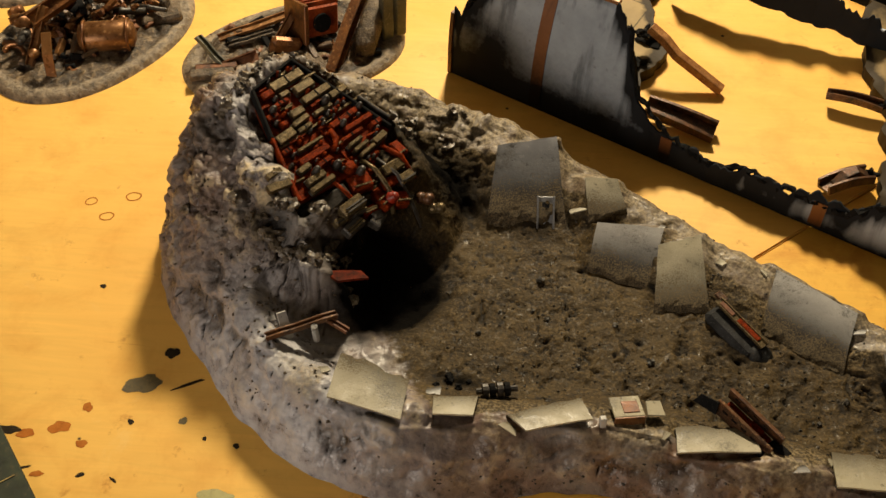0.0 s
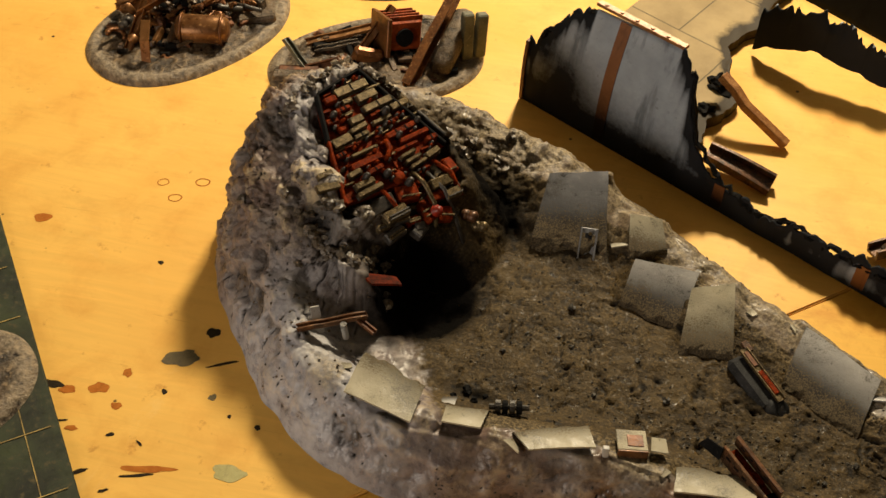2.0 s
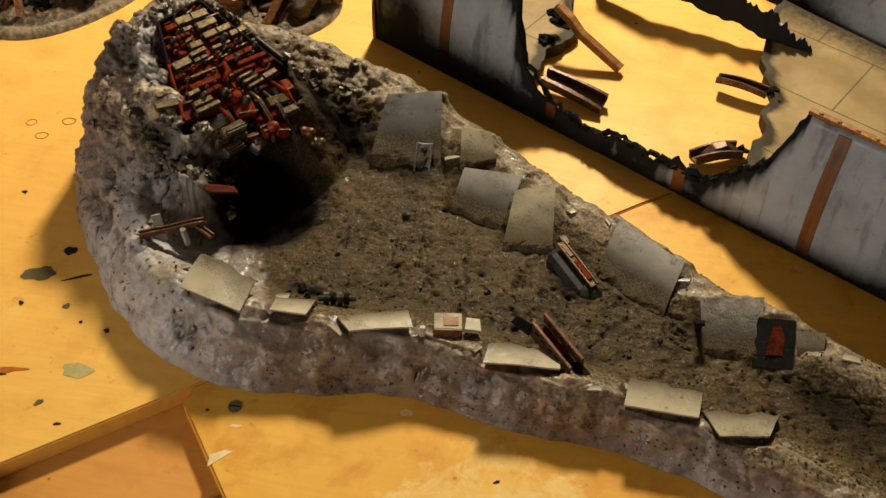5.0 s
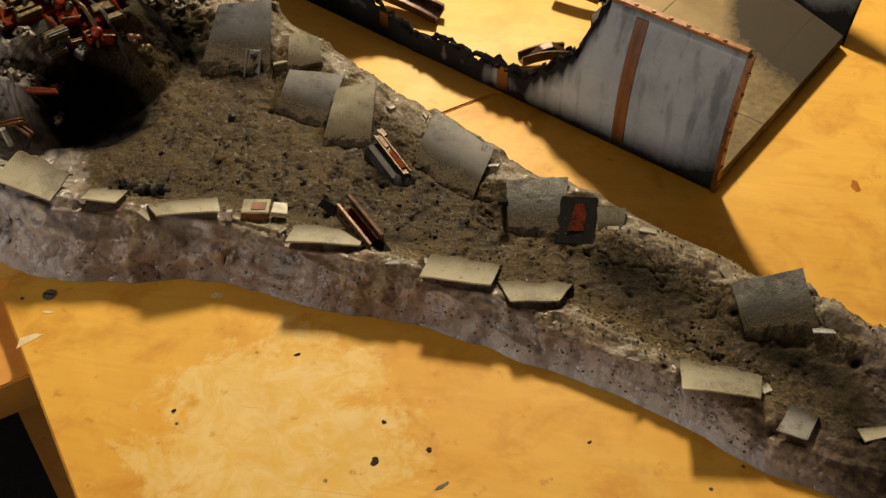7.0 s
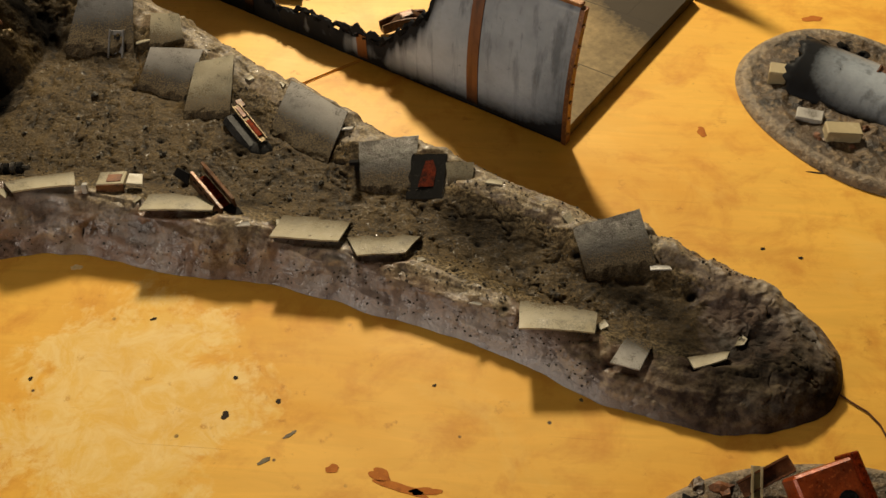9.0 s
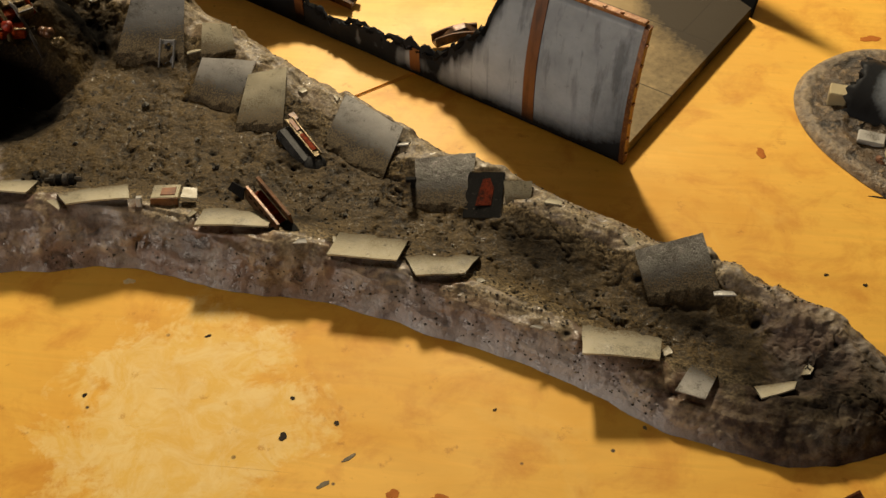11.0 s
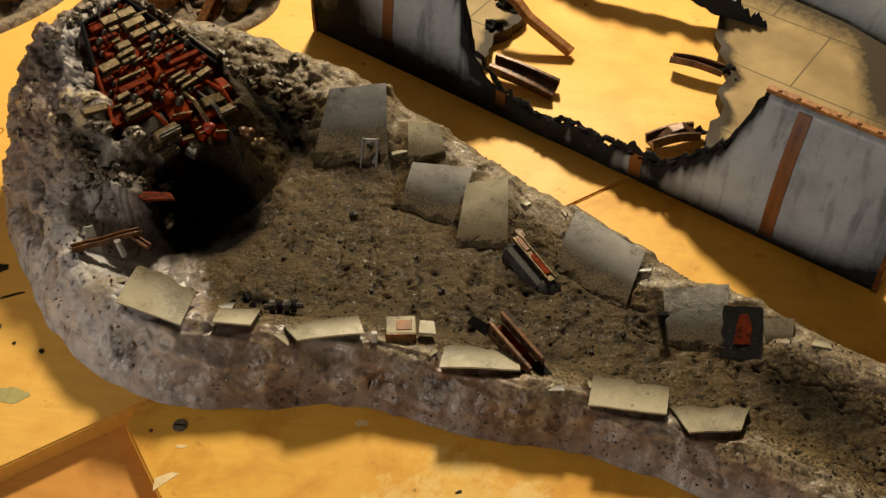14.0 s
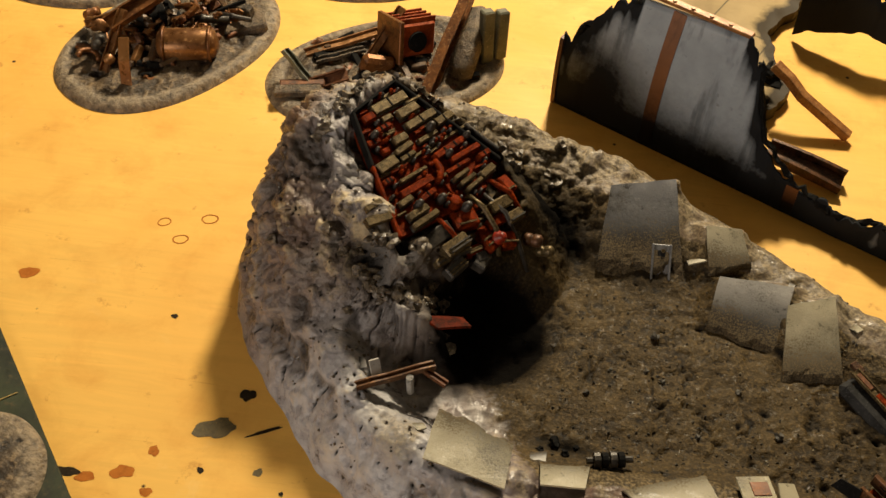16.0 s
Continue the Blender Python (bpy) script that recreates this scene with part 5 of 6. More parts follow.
def panel_bar(name, row, material, grooves=0):
    u0, v0, u1, v1, w, h = row
    m = between((u0, v0, 0.0), (u1, v1, 0.0))
    length = math.hypot(u1 - u0, v1 - v0)
    block = part(name, move(box(length, w, h, 0.0007, (length / 2, 0, 0)), m), material, hull)
    part("ledge", move(box(length * 1.04, w * 1.25, h * 0.35, 0.0004, (length / 2, 0, 0)), m), M_STEEL if material is M_BRASS else M_RED, block)
    for k in range(grooves):
        part("seam_strip", move(box(0.0009, w * 0.9, 0.0006, 0.0, (length * (k + 1) / (grooves + 1), 0, h - 0.0002)), m), M_BLACK, block)
    return block


for i, row in enumerate(UPPER_BARS):
    panel_bar("housing", row, M_BRASS, (1, 0, 0, 1, 0, 0)[i % 6])
for i, row in enumerate(RED_DUCTS):
    panel_bar("duct", row, M_RED, (0, 1, 2)[i % 3])
for row in LOWER_BARS:
    panel_bar("cooling_bar", row, M_BRASS)


def free_spot(u, v, gap):
    for row in UPPER_BARS + RED_DUCTS + LOWER_BARS:
        a, b = Vector(row[0:2]), Vector(row[2:4])
        k = max(0.0, min(1.0, (Vector((u, v)) - a).dot(b - a) / (b - a).length_squared))
        if (a.lerp(b, k) - Vector((u, v))).length < row[4] * 0.5 + gap:
            return False
    return True


# small fittings in the gaps
for k in range(420):
    v = rnd.uniform(-0.030, 0.053)
    lo, hi = span_at(v)
    if hi - lo < 0.012:
        continue
    u = rnd.uniform(lo + 0.004, hi - 0.004)
    if not free_spot(u, v, 0.0012):
        continue
    if k % 3 == 0:
        r = rnd.uniform(0.0013, 0.0021)
        knob = lathe([(r, 0), (r, 0.0020), (r * 0.66, 0.0026), (r * 0.66, 0.0050), (r * 0.3, 0.0058)], 8)
        part("valve", move(knob, Matrix.Translation((u, v, 0))), M_STEEL if rnd.random() < 0.6 else M_RED, hull, smooth=True)
    elif k % 3 == 1:
        length = rnd.uniform(0.003, 0.007)
        part("fitting", move(box(length, rnd.uniform(0.0010, 0.0020), rnd.uniform(0.0022, 0.0040), 0.0003), pose(u, v, 0, 0, 0, 8 + rnd.uniform(-5, 5))), M_RED if rnd.random() < 0.6 else M_BRASS, hull)
KNOBS = [(0.0227, 0.0220, 0.0028), (-0.0137, -0.0205, 0.0026), (0.0234, 0.0017, 0.0024), (0.0415, 0.0083, 0.0022), (0.0018, -0.0227, 0.0028), (-0.0150, 0.0296, 0.0025), (0.0141, -0.0335, 0.0030)]
for u, v, r in KNOBS:
    knob = lathe([(r, 0), (r, 0.0046), (r * 0.75, 0.0056), (r * 0.75, 0.0074), (r * 0.3, 0.0084)], 12)
    part("valve", move(knob, Matrix.Translation((u, v, 0))), M_STEEL, hull, "dull steel valve", True)
part("elbow", pipe([(0.0125, 0.0010, 0.003), (0.0120, -0.0060, 0.0045), (0.0085, -0.0110, 0.0045), (0.0050, -0.0120, 0.002)], 0.0021), M_RED, hull, "curved red pipe", True)
part("turbine", move(lathe([(0.0046, 0), (0.0052, 0.0030), (0.0038, 0.0042), (0.0038, 0.0050), (0.0018, 0.0052)], 14), Matrix.Translation((0.0090, -0.0275, 0))), M_RED, hull, "round red turbine cover", True)
clip = part("side_clip", join(move(box(0.012, 0.0040, 0.0040, 0.0005), pose(-0.0415, -0.0110, 0.003, 0, 0, 6)), move(box(0.017, 0.0056, 0.0044, 0.0005), pose(-0.0430, -0.0195, 0.002, 0, 0, -4)), box(0.0025, 0.014, 0.003, 0.0004, (-0.0360, -0.0150, 0.001))), M_BRASS, hull, "bent brass clip")

# loose machinery hanging below the panel
MACHINES = [  # u, v, n, w, d, h, turn, material
    (-0.010, -0.040, -0.010, 0.022, 0.010, 0.008, 10, "steel"), (0.012, -0.040, -0.008, 0.016, 0.012, 0.009, -8, "red"), (-0.0035, -0.053, -0.008, 0.018, 0.009, 0.010, 8, "brass"),
    (0.0364, -0.0393, -0.006, 0.020, 0.0075, 0.009, 6, "brass"), (0.0430, -0.0510, -0.008, 0.013, 0.007, 0.009, 6, "brass"), (0.020, -0.056, -0.012, 0.009, 0.016, 0.008, 12, "red"),
    (0.012, -0.066, -0.018, 0.012, 0.009, 0.008, 30, "steel"), (0.034, -0.062, -0.014, 0.010, 0.010, 0.009, -20, "red"), (-0.008, -0.064, -0.014, 0.016, 0.008, 0.007, 14, "steel"),
    (0.022, -0.034, -0.006, 0.012, 0.006, 0.006, 0, "red"), (0.050, -0.030, -0.008, 0.009, 0.012, 0.008, 8, "red"), (-0.022, -0.040, -0.010, 0.010, 0.008, 0.006, -12, "steel"), (0.030, -0.048, -0.008, 0.012, 0.007, 0.008, 6, "red"),
]
CHOICE = {"red": M_RED, "brass": M_BRASS, "steel": M_STEEL}
for k in range(16):
    MACHINES.append((rnd.uniform(-0.016, 0.052), rnd.uniform(-0.066, -0.034), rnd.uniform(-0.020, -0.010), rnd.uniform(0.006, 0.013), rnd.uniform(0.004, 0.007), rnd.uniform(0.005, 0.009), rnd.choice((0, 0, 90)) + rnd.uniform(-8, 8), rnd.choice(("steel", "brass", "red", "steel"))))
for i, (u, v, n, w, d, h, turn, m) in enumerate(MACHINES):
    v, n = -0.031 + (v + 0.031) * 0.94, n * 0.9
    p = part("machine_block", move(box(w, d, h, 0.001), pose(u, v, n, rnd.uniform(-14, 14), rnd.uniform(-14, 14), turn)), CHOICE[m], hull)
    for k in range(i % 3):
        part("fin", move(box(w * 0.9, 0.0010, 0.0018, 0.0), pose(u, v, n, 0, 0, turn) @ Matrix.Translation((0, d * (0.25 * k - 0.25), h - 0.0004))), M_BRASS if m != "brass" else M_STEEL, p)
for u, v, n, r, length, tilt, m in ((0.049, -0.062, -0.014, 0.0042, 0.012, 62, M_BURNT), (0.055, -0.072, -0.018, 0.0036, 0.011, 50, M_BRASS), (0.006, -0.034, -0.004, 0.0026, 0.012, 80, M_BRASS)):
    tank = lathe([(r * 0.7, 0), (r, length * 0.12), (r, length * 0.4), (r * 0.86, length * 0.43), (r * 0.86, length * 0.5), (r, length * 0.53), (r, length * 0.86), (r * 0.6, length)], 14)
    part("cylinder", move(tank, pose(u, v, n, tilt, 20, 30)), m, hull, smooth=True)
for pts, r, m in ((((0.020, -0.026, 0.002), (0.023, -0.038, 0.005), (0.026, -0.052, 0.000), (0.024, -0.066, -0.010)), 0.0017, M_BRASS), (((0.030, -0.030, 0.002), (0.036, -0.046, 0.003), (0.040, -0.064, -0.008), (0.044, -0.080, -0.022)), 0.0015, M_STEEL),
                  (((-0.006, -0.030, 0.000), (-0.002, -0.044, 0.000), (0.006, -0.060, -0.010)), 0.0015, M_RED), (((0.040, -0.022, 0.000), (0.047, -0.036, 0.003), (0.050, -0.052, -0.004)), 0.0018, M_RED)):
    part("pipe", pipe(pts, r), m, hull, smooth=True)
part("valve_wheel", move(lathe([(0.0042, 0), (0.0048, 0.0016), (0.0030, 0.0030), (0.0030, 0.0060), (0.0016, 0.0072)], 12), pose(0.0250, -0.0570, -0.003, 20, 10, 0) @ Matrix.Scale(0.95, 4)), M_SCARLET, hull, "bright red valve", True)

scrap = obj("hull_scrap", plate_mesh(0.032, 0.019, 0.0016, 0.1, 77, 0.35), M_RED_DULL)
scrap.matrix_world = pose(0.029, 0.590, 0.0600, -18, 8, 14)
tagged(scrap, "small torn rust-red hull scrap lying on the rock ledge", "hull scrap")

# ---- rubble on the mound and the crater's floor ----
bed = BED[0]
rng = np.random.default_rng(8)


def pebble_field(name, picks, sizes, material, label):
    """Many small angular stones as one mesh."""
    octa = np.array([(1, 0, 0), (0, 1, 0), (-1, 0, 0), (0, -1, 0), (0, 0, 1), (0, 0, -1)], float)
    tri = np.array([(0, 1, 4), (1, 2, 4), (2, 3, 4), (3, 0, 4), (1, 0, 5), (2, 1, 5), (3, 2, 5), (0, 3, 5)])
    verts, faces = [], []
    for k, (i, r) in enumerate(zip(picks, sizes)):
        a = rng.uniform(0, 6.28)
        o = octa * rng.uniform(0.6, 1.25, (6, 1)) * r * np.array([1, rng.uniform(0.6, 1), rng.uniform(0.5, 0.9)])
        o = o @ np.array([[math.cos(a), math.sin(a), 0], [-math.sin(a), math.cos(a), 0], [0, 0, 1]])
        verts.append(o + bed[i] + (0, 0, r * 0.2))
        faces += [tuple(int(j) for j in f + 6 * k) for f in tri]
    ob = new(name, quads_mesh(name, np.concatenate(verts), faces, material, smooth=False))
    return tagged(ob, label, "rubble", kind="stuff")


M_GRIT_DARK = worn("dark_grit", (0.045, 0.038, 0.026), (0.02, 0.017, 0.012), (0.12, 0.1, 0.07), 200, 0.6)
M_GRIT_TAN = worn("tan_grit", (0.26, 0.22, 0.14), (0.14, 0.12, 0.075), (0.42, 0.37, 0.26), 200, 0.6)
on_floor = np.nonzero((BED[1] < 0.25) & (bed[:, 0] > 0.09) & (bed[:, 2] > 0.004) & (bed[:, 2] < 0.026))[0]
on_mound = np.nonzero((bed[:, 0] < 0.06) & (bed[:, 2] > 0.02))[0]
pebble_field("floor_grit", rng.choice(on_floor, 1500), rng.uniform(0.0004, 0.0015, 1500) ** 1.0, M_GRIT_DARK, "dark grit scattered over the crater's floor")
pebble_field("pale_grit", rng.choice(on_floor, 420), rng.uniform(0.0004, 0.0010, 420), M_GRIT_TAN, "tan grit scattered over the crater's floor")
pebble_field("mound_grit", rng.choice(on_mound, 520), rng.uniform(0.0006, 0.0018, 520), M_BASE, "grey stones stuck to the rocky mound")


def ground_at(x, y):
    k = np.argmin((bed[:, 0] - x) ** 2 + (bed[:, 1] - y) ** 2)
    return float(bed[k, 2])


M_ROCK = worn("drybrushed_rock", (0.15, 0.120, 0.085), (0.040, 0.030, 0.022), (0.38, 0.30, 0.19), 70, 0.32, bump=0.8, depth=0.0015, grime=0.7)
for i in range(30):
    a = rnd.random()
    x, y = (rnd.uniform(-0.035, 0.036), rnd.uniform(0.592, 0.625)) if i < 14 else (rnd.uniform(-0.085, 0.0), rnd.uniform(0.60, 0.66)) if i < 22 else (rnd.uniform(0.03, 0.11), rnd.uniform(0.735, 0.765))
    r = rnd.uniform(0.003, 0.0075)
    ob = obj("rock", lump(r, i * 1.37, 0.75), M_ROCK)
    ob.matrix_world = pose(x, y, ground_at(x, y) + r * 0.25, 0, 0, rnd.uniform(0, 360))
    tagged(ob, "small drybrushed plaster rock on the crash mound", "rock", "rocks on the mound")

for i in range(16):
    x, y = rnd.uniform(-0.034, 0.024), rnd.uniform(0.598, 0.632)
    r = rnd.uniform(0.0045, 0.0085)
    ob = obj("rock", lump(r, i * 2.1 + 11, 0.8, 3), M_ROCK)
    ob.matrix_world = pose(x, y, ground_at(x, y) + r * 0.2, 0, 0, rnd.uniform(0, 360))
    tagged(ob, "small drybrushed plaster rock on the crash mound", "rock", "rocks on the mound")

for i in range(26):
    k = i / 25
    if k < 0.5:
        u, v = -0.040 + 0.050 * k * 2, 0.050 + 0.018 * k * 2
    else:
        u, v = 0.024 + 0.044 * (k - 0.5) * 2, 0.064 - 0.082 * (k - 0.5) * 2
    p = PANEL @ Vector((u + rnd.uniform(-0.003, 0.004), v + rnd.uniform(-0.002, 0.006), 0))
    r = rnd.uniform(0.0035, 0.0075)
    ob = obj("rock", lump(r, i * 0.77 + 40, 0.8), M_ROCK)
    ob.matrix_world = pose(p.x, p.y, ground_at(p.x, p.y) + r * 0.15, 0, 0, rnd.uniform(0, 360))
    tagged(ob, "small drybrushed plaster rock on the crash mound", "rock", "rocks on the mound")

# ---- wreckage lying in the crater ----
def wreck(name, m, label, category="wreckage", group=""):
    return thing(name, m, label, category, group)


girder = wreck("broken_girder", pose(0.005, 0.557, 0.050, 0, -4, 24), "broken dark girder with bent ends beside the cave mouth")
part("beam", move(channel(0.046, 0.0045, 0.004, 0.001, 0.0004), Matrix.Translation((-0.024, 0, 0))), M_SCORCHED, girder)
part("arm", move(channel(0.018, 0.004, 0.003, 0.001), pose(0.014, 0.002, -0.001, 0, 10, -52)), M_RUST, girder)
part("post", move(rod(0.0022, 0.018, 8), pose(0.006, -0.002, -0.015, 8, 0, 0)), M_PLATE_BLUE, girder)
part("blade", move(slab([(0, 0), (0.007, 0), (0.009, 0.020), (0.003, 0.022)], 0.0012), pose(-0.014, 0.002, -0.012, 70, 0, 20)), M_PLATE_BLUE, girder, "upright grey hull shard")

bolt = wreck("burnt_motor", pose(0.128, 0.531, 0.027, 0, 0, 10), "burnt black motor stub at the edge of the crater floor")
for k in range(4):
    part("ring", move(rod(0.0048 - 0.0004 * (k % 2), 0.0034, 12), pose(-0.009 + 0.0046 * k, 0, 0.004, 0, 90, 0)), M_BLACK if k % 2 else M_STEEL, bolt)
part("axle", move(rod(0.002, 0.026, 8), pose(-0.013, 0, 0.004, 0, 90, 0)), M_STEEL, bolt)
for dx, dy, r, s in ((-0.024, 0.008, 0.004, 1), (-0.030, 0.016, 0.005, 2), (-0.018, 0.014, 0.003, 3), (-0.038, 0.010, 0.0035, 4)):
    x, y = 0.128 + dx, 0.531 + dy
    ob = obj("charred_chunk", lump(r, s + 60.5, 0.6), M_BLACK)
    ob.matrix_world = pose(x, y, ground_at(x, y) + r * 0.25, 0, 0, 40 * s)
    tagged(ob, "charred black chunk on the crater's floor", "debris", "charred chunks")
for i, (x, y) in enumerate(((0.160, 0.600), (0.227, 0.569), (0.150, 0.606), (0.128, 0.604), (0.155, 0.632), (0.205, 0.598), (0.180, 0.562), (0.115, 0.585), (0.250, 0.545), (0.300, 0.556), (0.205, 0.535), (0.330, 0.530), (0.350, 0.548), (0.420, 0.505))):
    r = 0.0042 if i in (1, 4) else rnd.uniform(0.0018, 0.0030)
    ob = obj("clod", lump(r, i * 1.9 + 7.3, 0.7), M_GRIT_DARK)
    ob.matrix_world = pose(x, y, ground_at(x, y) + r * 0.2, 0, 0, 50 * i)
    tagged(ob, "dark clod of dried earth on the crater's floor", "clod", "clods")

bracket = wreck("red_bracket", pose(0.208, 0.516, 0.0335, -14, 2, 10), "rust-brown bracket with a beige flap on the near rim")
part("cap", box(0.019, 0.018, 0.0014, 0.0004, (0, 0.004, 0.003)), M_PLATE_DUSTY, bracket)
part("patch", box(0.010, 0.010, 0.0008, 0.0002, (0.002, 0.003, 0.0042)), M_RUST, bracket, "rust-brown paint patch")
part("front", box(0.019, 0.0014, 0.007, 0.0003, (0, -0.0055, -0.003)), M_SCORCHED, bracket)
part("flap", move(slab([(0, 0), (0.011, 0.002), (0.008, 0.012), (-0.001, 0.010)], 0.0011), pose(0.011, -0.004, 0.003, 12, 10, -10)), M_PLATE, bracket)
part("peg", box(0.004, 0.004, 0.010, 0.0005, (-0.017, -0.006, -0.004)), M_PLATE_BLUE, bracket)

M_CASING = worn("sooty_blue_grey", (0.024, 0.024, 0.025), (0.009, 0.009, 0.009), (0.075, 0.073, 0.072), 90, 0.5, 0.0, spec=0.15)
hatch = wreck("crashed_strut", pose(0.286, 0.600, 0.0188, 0, 7, -49) @ Matrix.Scale(0.86, 4), "long sunken strut with a red painted channel and charred end cap")
part("casing", box(0.050, 0.021, 0.010, 0.0042, (0.001, -0.005, -0.0070)), M_CASING, hatch, "sooty rounded grey casing")
ch = part("channel", move(channel(0.050, 0.0075, 0.0026, 0.001), Matrix.Translation((-0.025, 0.001, 0.0050))), M_BRASS, hatch)
part("red_stripe", box(0.022, 0.0045, 0.0014, 0.0003, (0.008, 0.001, 0.0061)), M_RED, ch, "red painted strip")
part("red_stripe", box(0.014, 0.0040, 0.0012, 0.0003, (-0.015, 0.001, 0.0061)), M_RUST, ch, "red painted strip")
part("end_cap", move(lathe([(0.004, 0), (0.0092, 0.001), (0.0100, 0.006), (0.0092, 0.009), (0.005, 0.0102)], 18), pose(0.026, -0.003, -0.007, 8, 20, 0)), M_CASING, hatch, "charred round end cap", True)
part("socket", lump(0.013, 5.5, 0.40, 3), M_BLACK, hatch, "burnt earth round the strut").location = (0.014, -0.010, -0.006)
tip = part("tip", box(0.010, 0.006, 0.003, 0.0005, (-0.026, 0.006, 0.003)), M_BURNT, hatch)

beams = wreck("twin_beams", pose(0.281, 0.514, 0.0305, 0, 5, -47), "pair of rusty channel beams with a burnt block on the near rim")
for y, lift, lean in ((0.0070, 0.004, 8), (-0.0055, 0.000, -10)):
    b = part("beam", move(box(0.043, 0.0020, 0.0105, 0.0004), pose(-0.001, y, lift - 0.003, lean, 0, 0)), M_BURNT, beams)
    part("edge_strip", move(box(0.043, 0.0024, 0.0010, 0.0003), pose(-0.001, y, lift - 0.003, lean, 0, 0) @ Matrix.Translation((0, 0, 0.0102))), M_SCORCHED, b)
    for k in range(4):
        part("slot", move(box(0.0042, 0.0004, 0.0016, 0.0), pose(-0.001, y, lift - 0.003, lean, 0, 0) @ Matrix.Translation((-0.014 + 0.0075 * k, -0.0011, 0.006))), M_BLACK, b)
part("liner", box(0.034, 0.0085, 0.0044, 0.0006, (-0.002, 0.001, -0.002)), M_RED, beams)
part("liner_cap", box(0.010, 0.0070, 0.0060, 0.0008, (0.004, 0.001, -0.001)), M_RED, beams)
part("block", box(0.014, 0.018, 0.009, 0.0012, (0.022, -0.001, -0.006)), M_BLACK, beams)
part("fin", move(slab([(0, 0), (0.016, 0.001), (0.014, 0.009), (0.002, 0.007)], 0.0012), pose(-0.034, -0.012, 0.000, 60, 0, 10)), M_BLACK, beams)

panel_red = wreck("hatch_panel", pose(0.4255, 0.5545, 0.0192, 20.5, -1, 0), "scorched grey hatch panel with red paint leaning on the slope")
part("sheet", plate_mesh(0.028, 0.038, 0.0018, 0.03, 5, 0.04), M_BLACK, panel_red)
part("red_patch", move(slab([(-0.006, -0.010), (0.005, -0.009), (0.006, 0.004), (0.003, 0.012), (-0.002, 0.011), (-0.004, 0.002)], 0.0005), Matrix.Translation((0.001, 0.001, 0.0026))), M_RED_DULL, panel_red, "bright red paint patch")
part("top_rim", box(0.024, 0.0014, 0.0026, 0.0003, (0.002, 0.0178, 0.0)), M_BRASS, panel_red)
part("side_rim", box(0.0014, 0.034, 0.0026, 0.0003, (0.0132, 0, 0.0)), M_STEEL, panel_red)

prop = wreck("burnt_prop", pose(0.374, 0.562, 0.0165, 0, 0, 8) @ Matrix.Scale(0.75, 4), "burnt upright bracket wedged between two hull plates")
part("stem", move(box(0.005, 0.004, 0.020, 0.0006), pose(0, 0, 0, 28, 4, 0)), M_BLACK, prop)
part("head", box(0.010, 0.005, 0.004, 0.0006, (-0.001, -0.009, 0.016)), M_BLACK, prop)

bar = wreck("slotted_bar", pose(0.1575, 0.6905, 0.0225, 40, 0, 2) @ Matrix.Scale(0.86, 4), "sooty grey bracket with raised edges leaning on the tall hull plate")
part("body", box(0.015, 0.027, 0.0030, 0.0006), M_PLATE_SOOTY, bar)
for x in (-0.0066, 0.0066):
    part("flange", box(0.0016, 0.027, 0.0034, 0.0004, (x, 0, 0.0028)), M_PLATE_SOOTY, bar)
part("inset", box(0.006, 0.012, 0.0012, 0.0003, (0, 0.003, 0.0028)), M_CASING, bar)
part("stud", move(rod(0.0016, 0.0022, 8), Matrix.Translation((0.001, 0.0085, 0.0028))), M_BRASS, bar)

SHARDS = [(0.088, 0.531, 20), (0.136, 0.500, -30), (0.229, 0.503, 60), (0.310, 0.487, 15), (0.330, 0.497, -40), (0.432, 0.470, 30), (0.472, 0.437, -15), (0.552, 0.430, 45),
          (0.180, 0.690, 15), (0.238, 0.672, -20), (0.278, 0.648, 50), (0.305, 0.640, -60), (0.362, 0.596, 20), (0.475, 0.547, -10), (0.528, 0.515, 35), (0.590, 0.480, 10), (0.640, 0.430, 70), (0.020, 0.530, 25), (-0.018, 0.566, 100)]
for i, (x, y, turn) in enumerate(SHARDS):
    w, d = rnd.uniform(0.007, 0.015), rnd.uniform(0.006, 0.012)
    ob = obj("hull_shard", plate_mesh(w, d, 0.001, 0.05, 200 + i, 0.4, 1), M_PLATE if i % 3 else M_PLATE_BLUE)
    ob.matrix_world = seated(pose(x, y, ground_at(x, y), rnd.uniform(-14, 14), rnd.uniform(-12, 12), turn), w, d, 60)
    tagged(ob, "small torn plastic hull shard stuck in the crater", "hull shard", "hull shards")

# ---- contents of the wreck bases ----
def on(base, name, bm, material, x, y, z, rx=0, ry=0, rz=0, label="", smooth=False):
    """A part of a base, placed in world axes."""
    return part(name, move(bm, base.matrix_world.inverted() @ pose(x, y, z, rx, ry, rz)), material, base, label, smooth)


def beam_on(base, a, b, w, h, material, roll=0.0, label="", name="girder"):
    length = (Vector(b) - Vector(a)).length
    return part(name, move(channel(length, w, h, max(0.001, w * 0.12), 0.0004), base.matrix_world.inverted() @ between(a, b, roll)), material, base, label)


bpy.context.view_layer.update()
M_BRONZE = worn("bronze_paint", (0.26, 0.12, 0.038), (0.13, 0.052, 0.016), (0.40, 0.21, 0.08), 30, 0.34, 0.5, grime=0.6, bump=0.2)
M_GLUED = worn("brown_washed_rubble", (0.11, 0.062, 0.030), (0.030, 0.018, 0.010), (0.26, 0.165, 0.085), 80, 0.4, 0.1, bump=0.8, depth=0.001, grime=0.9)
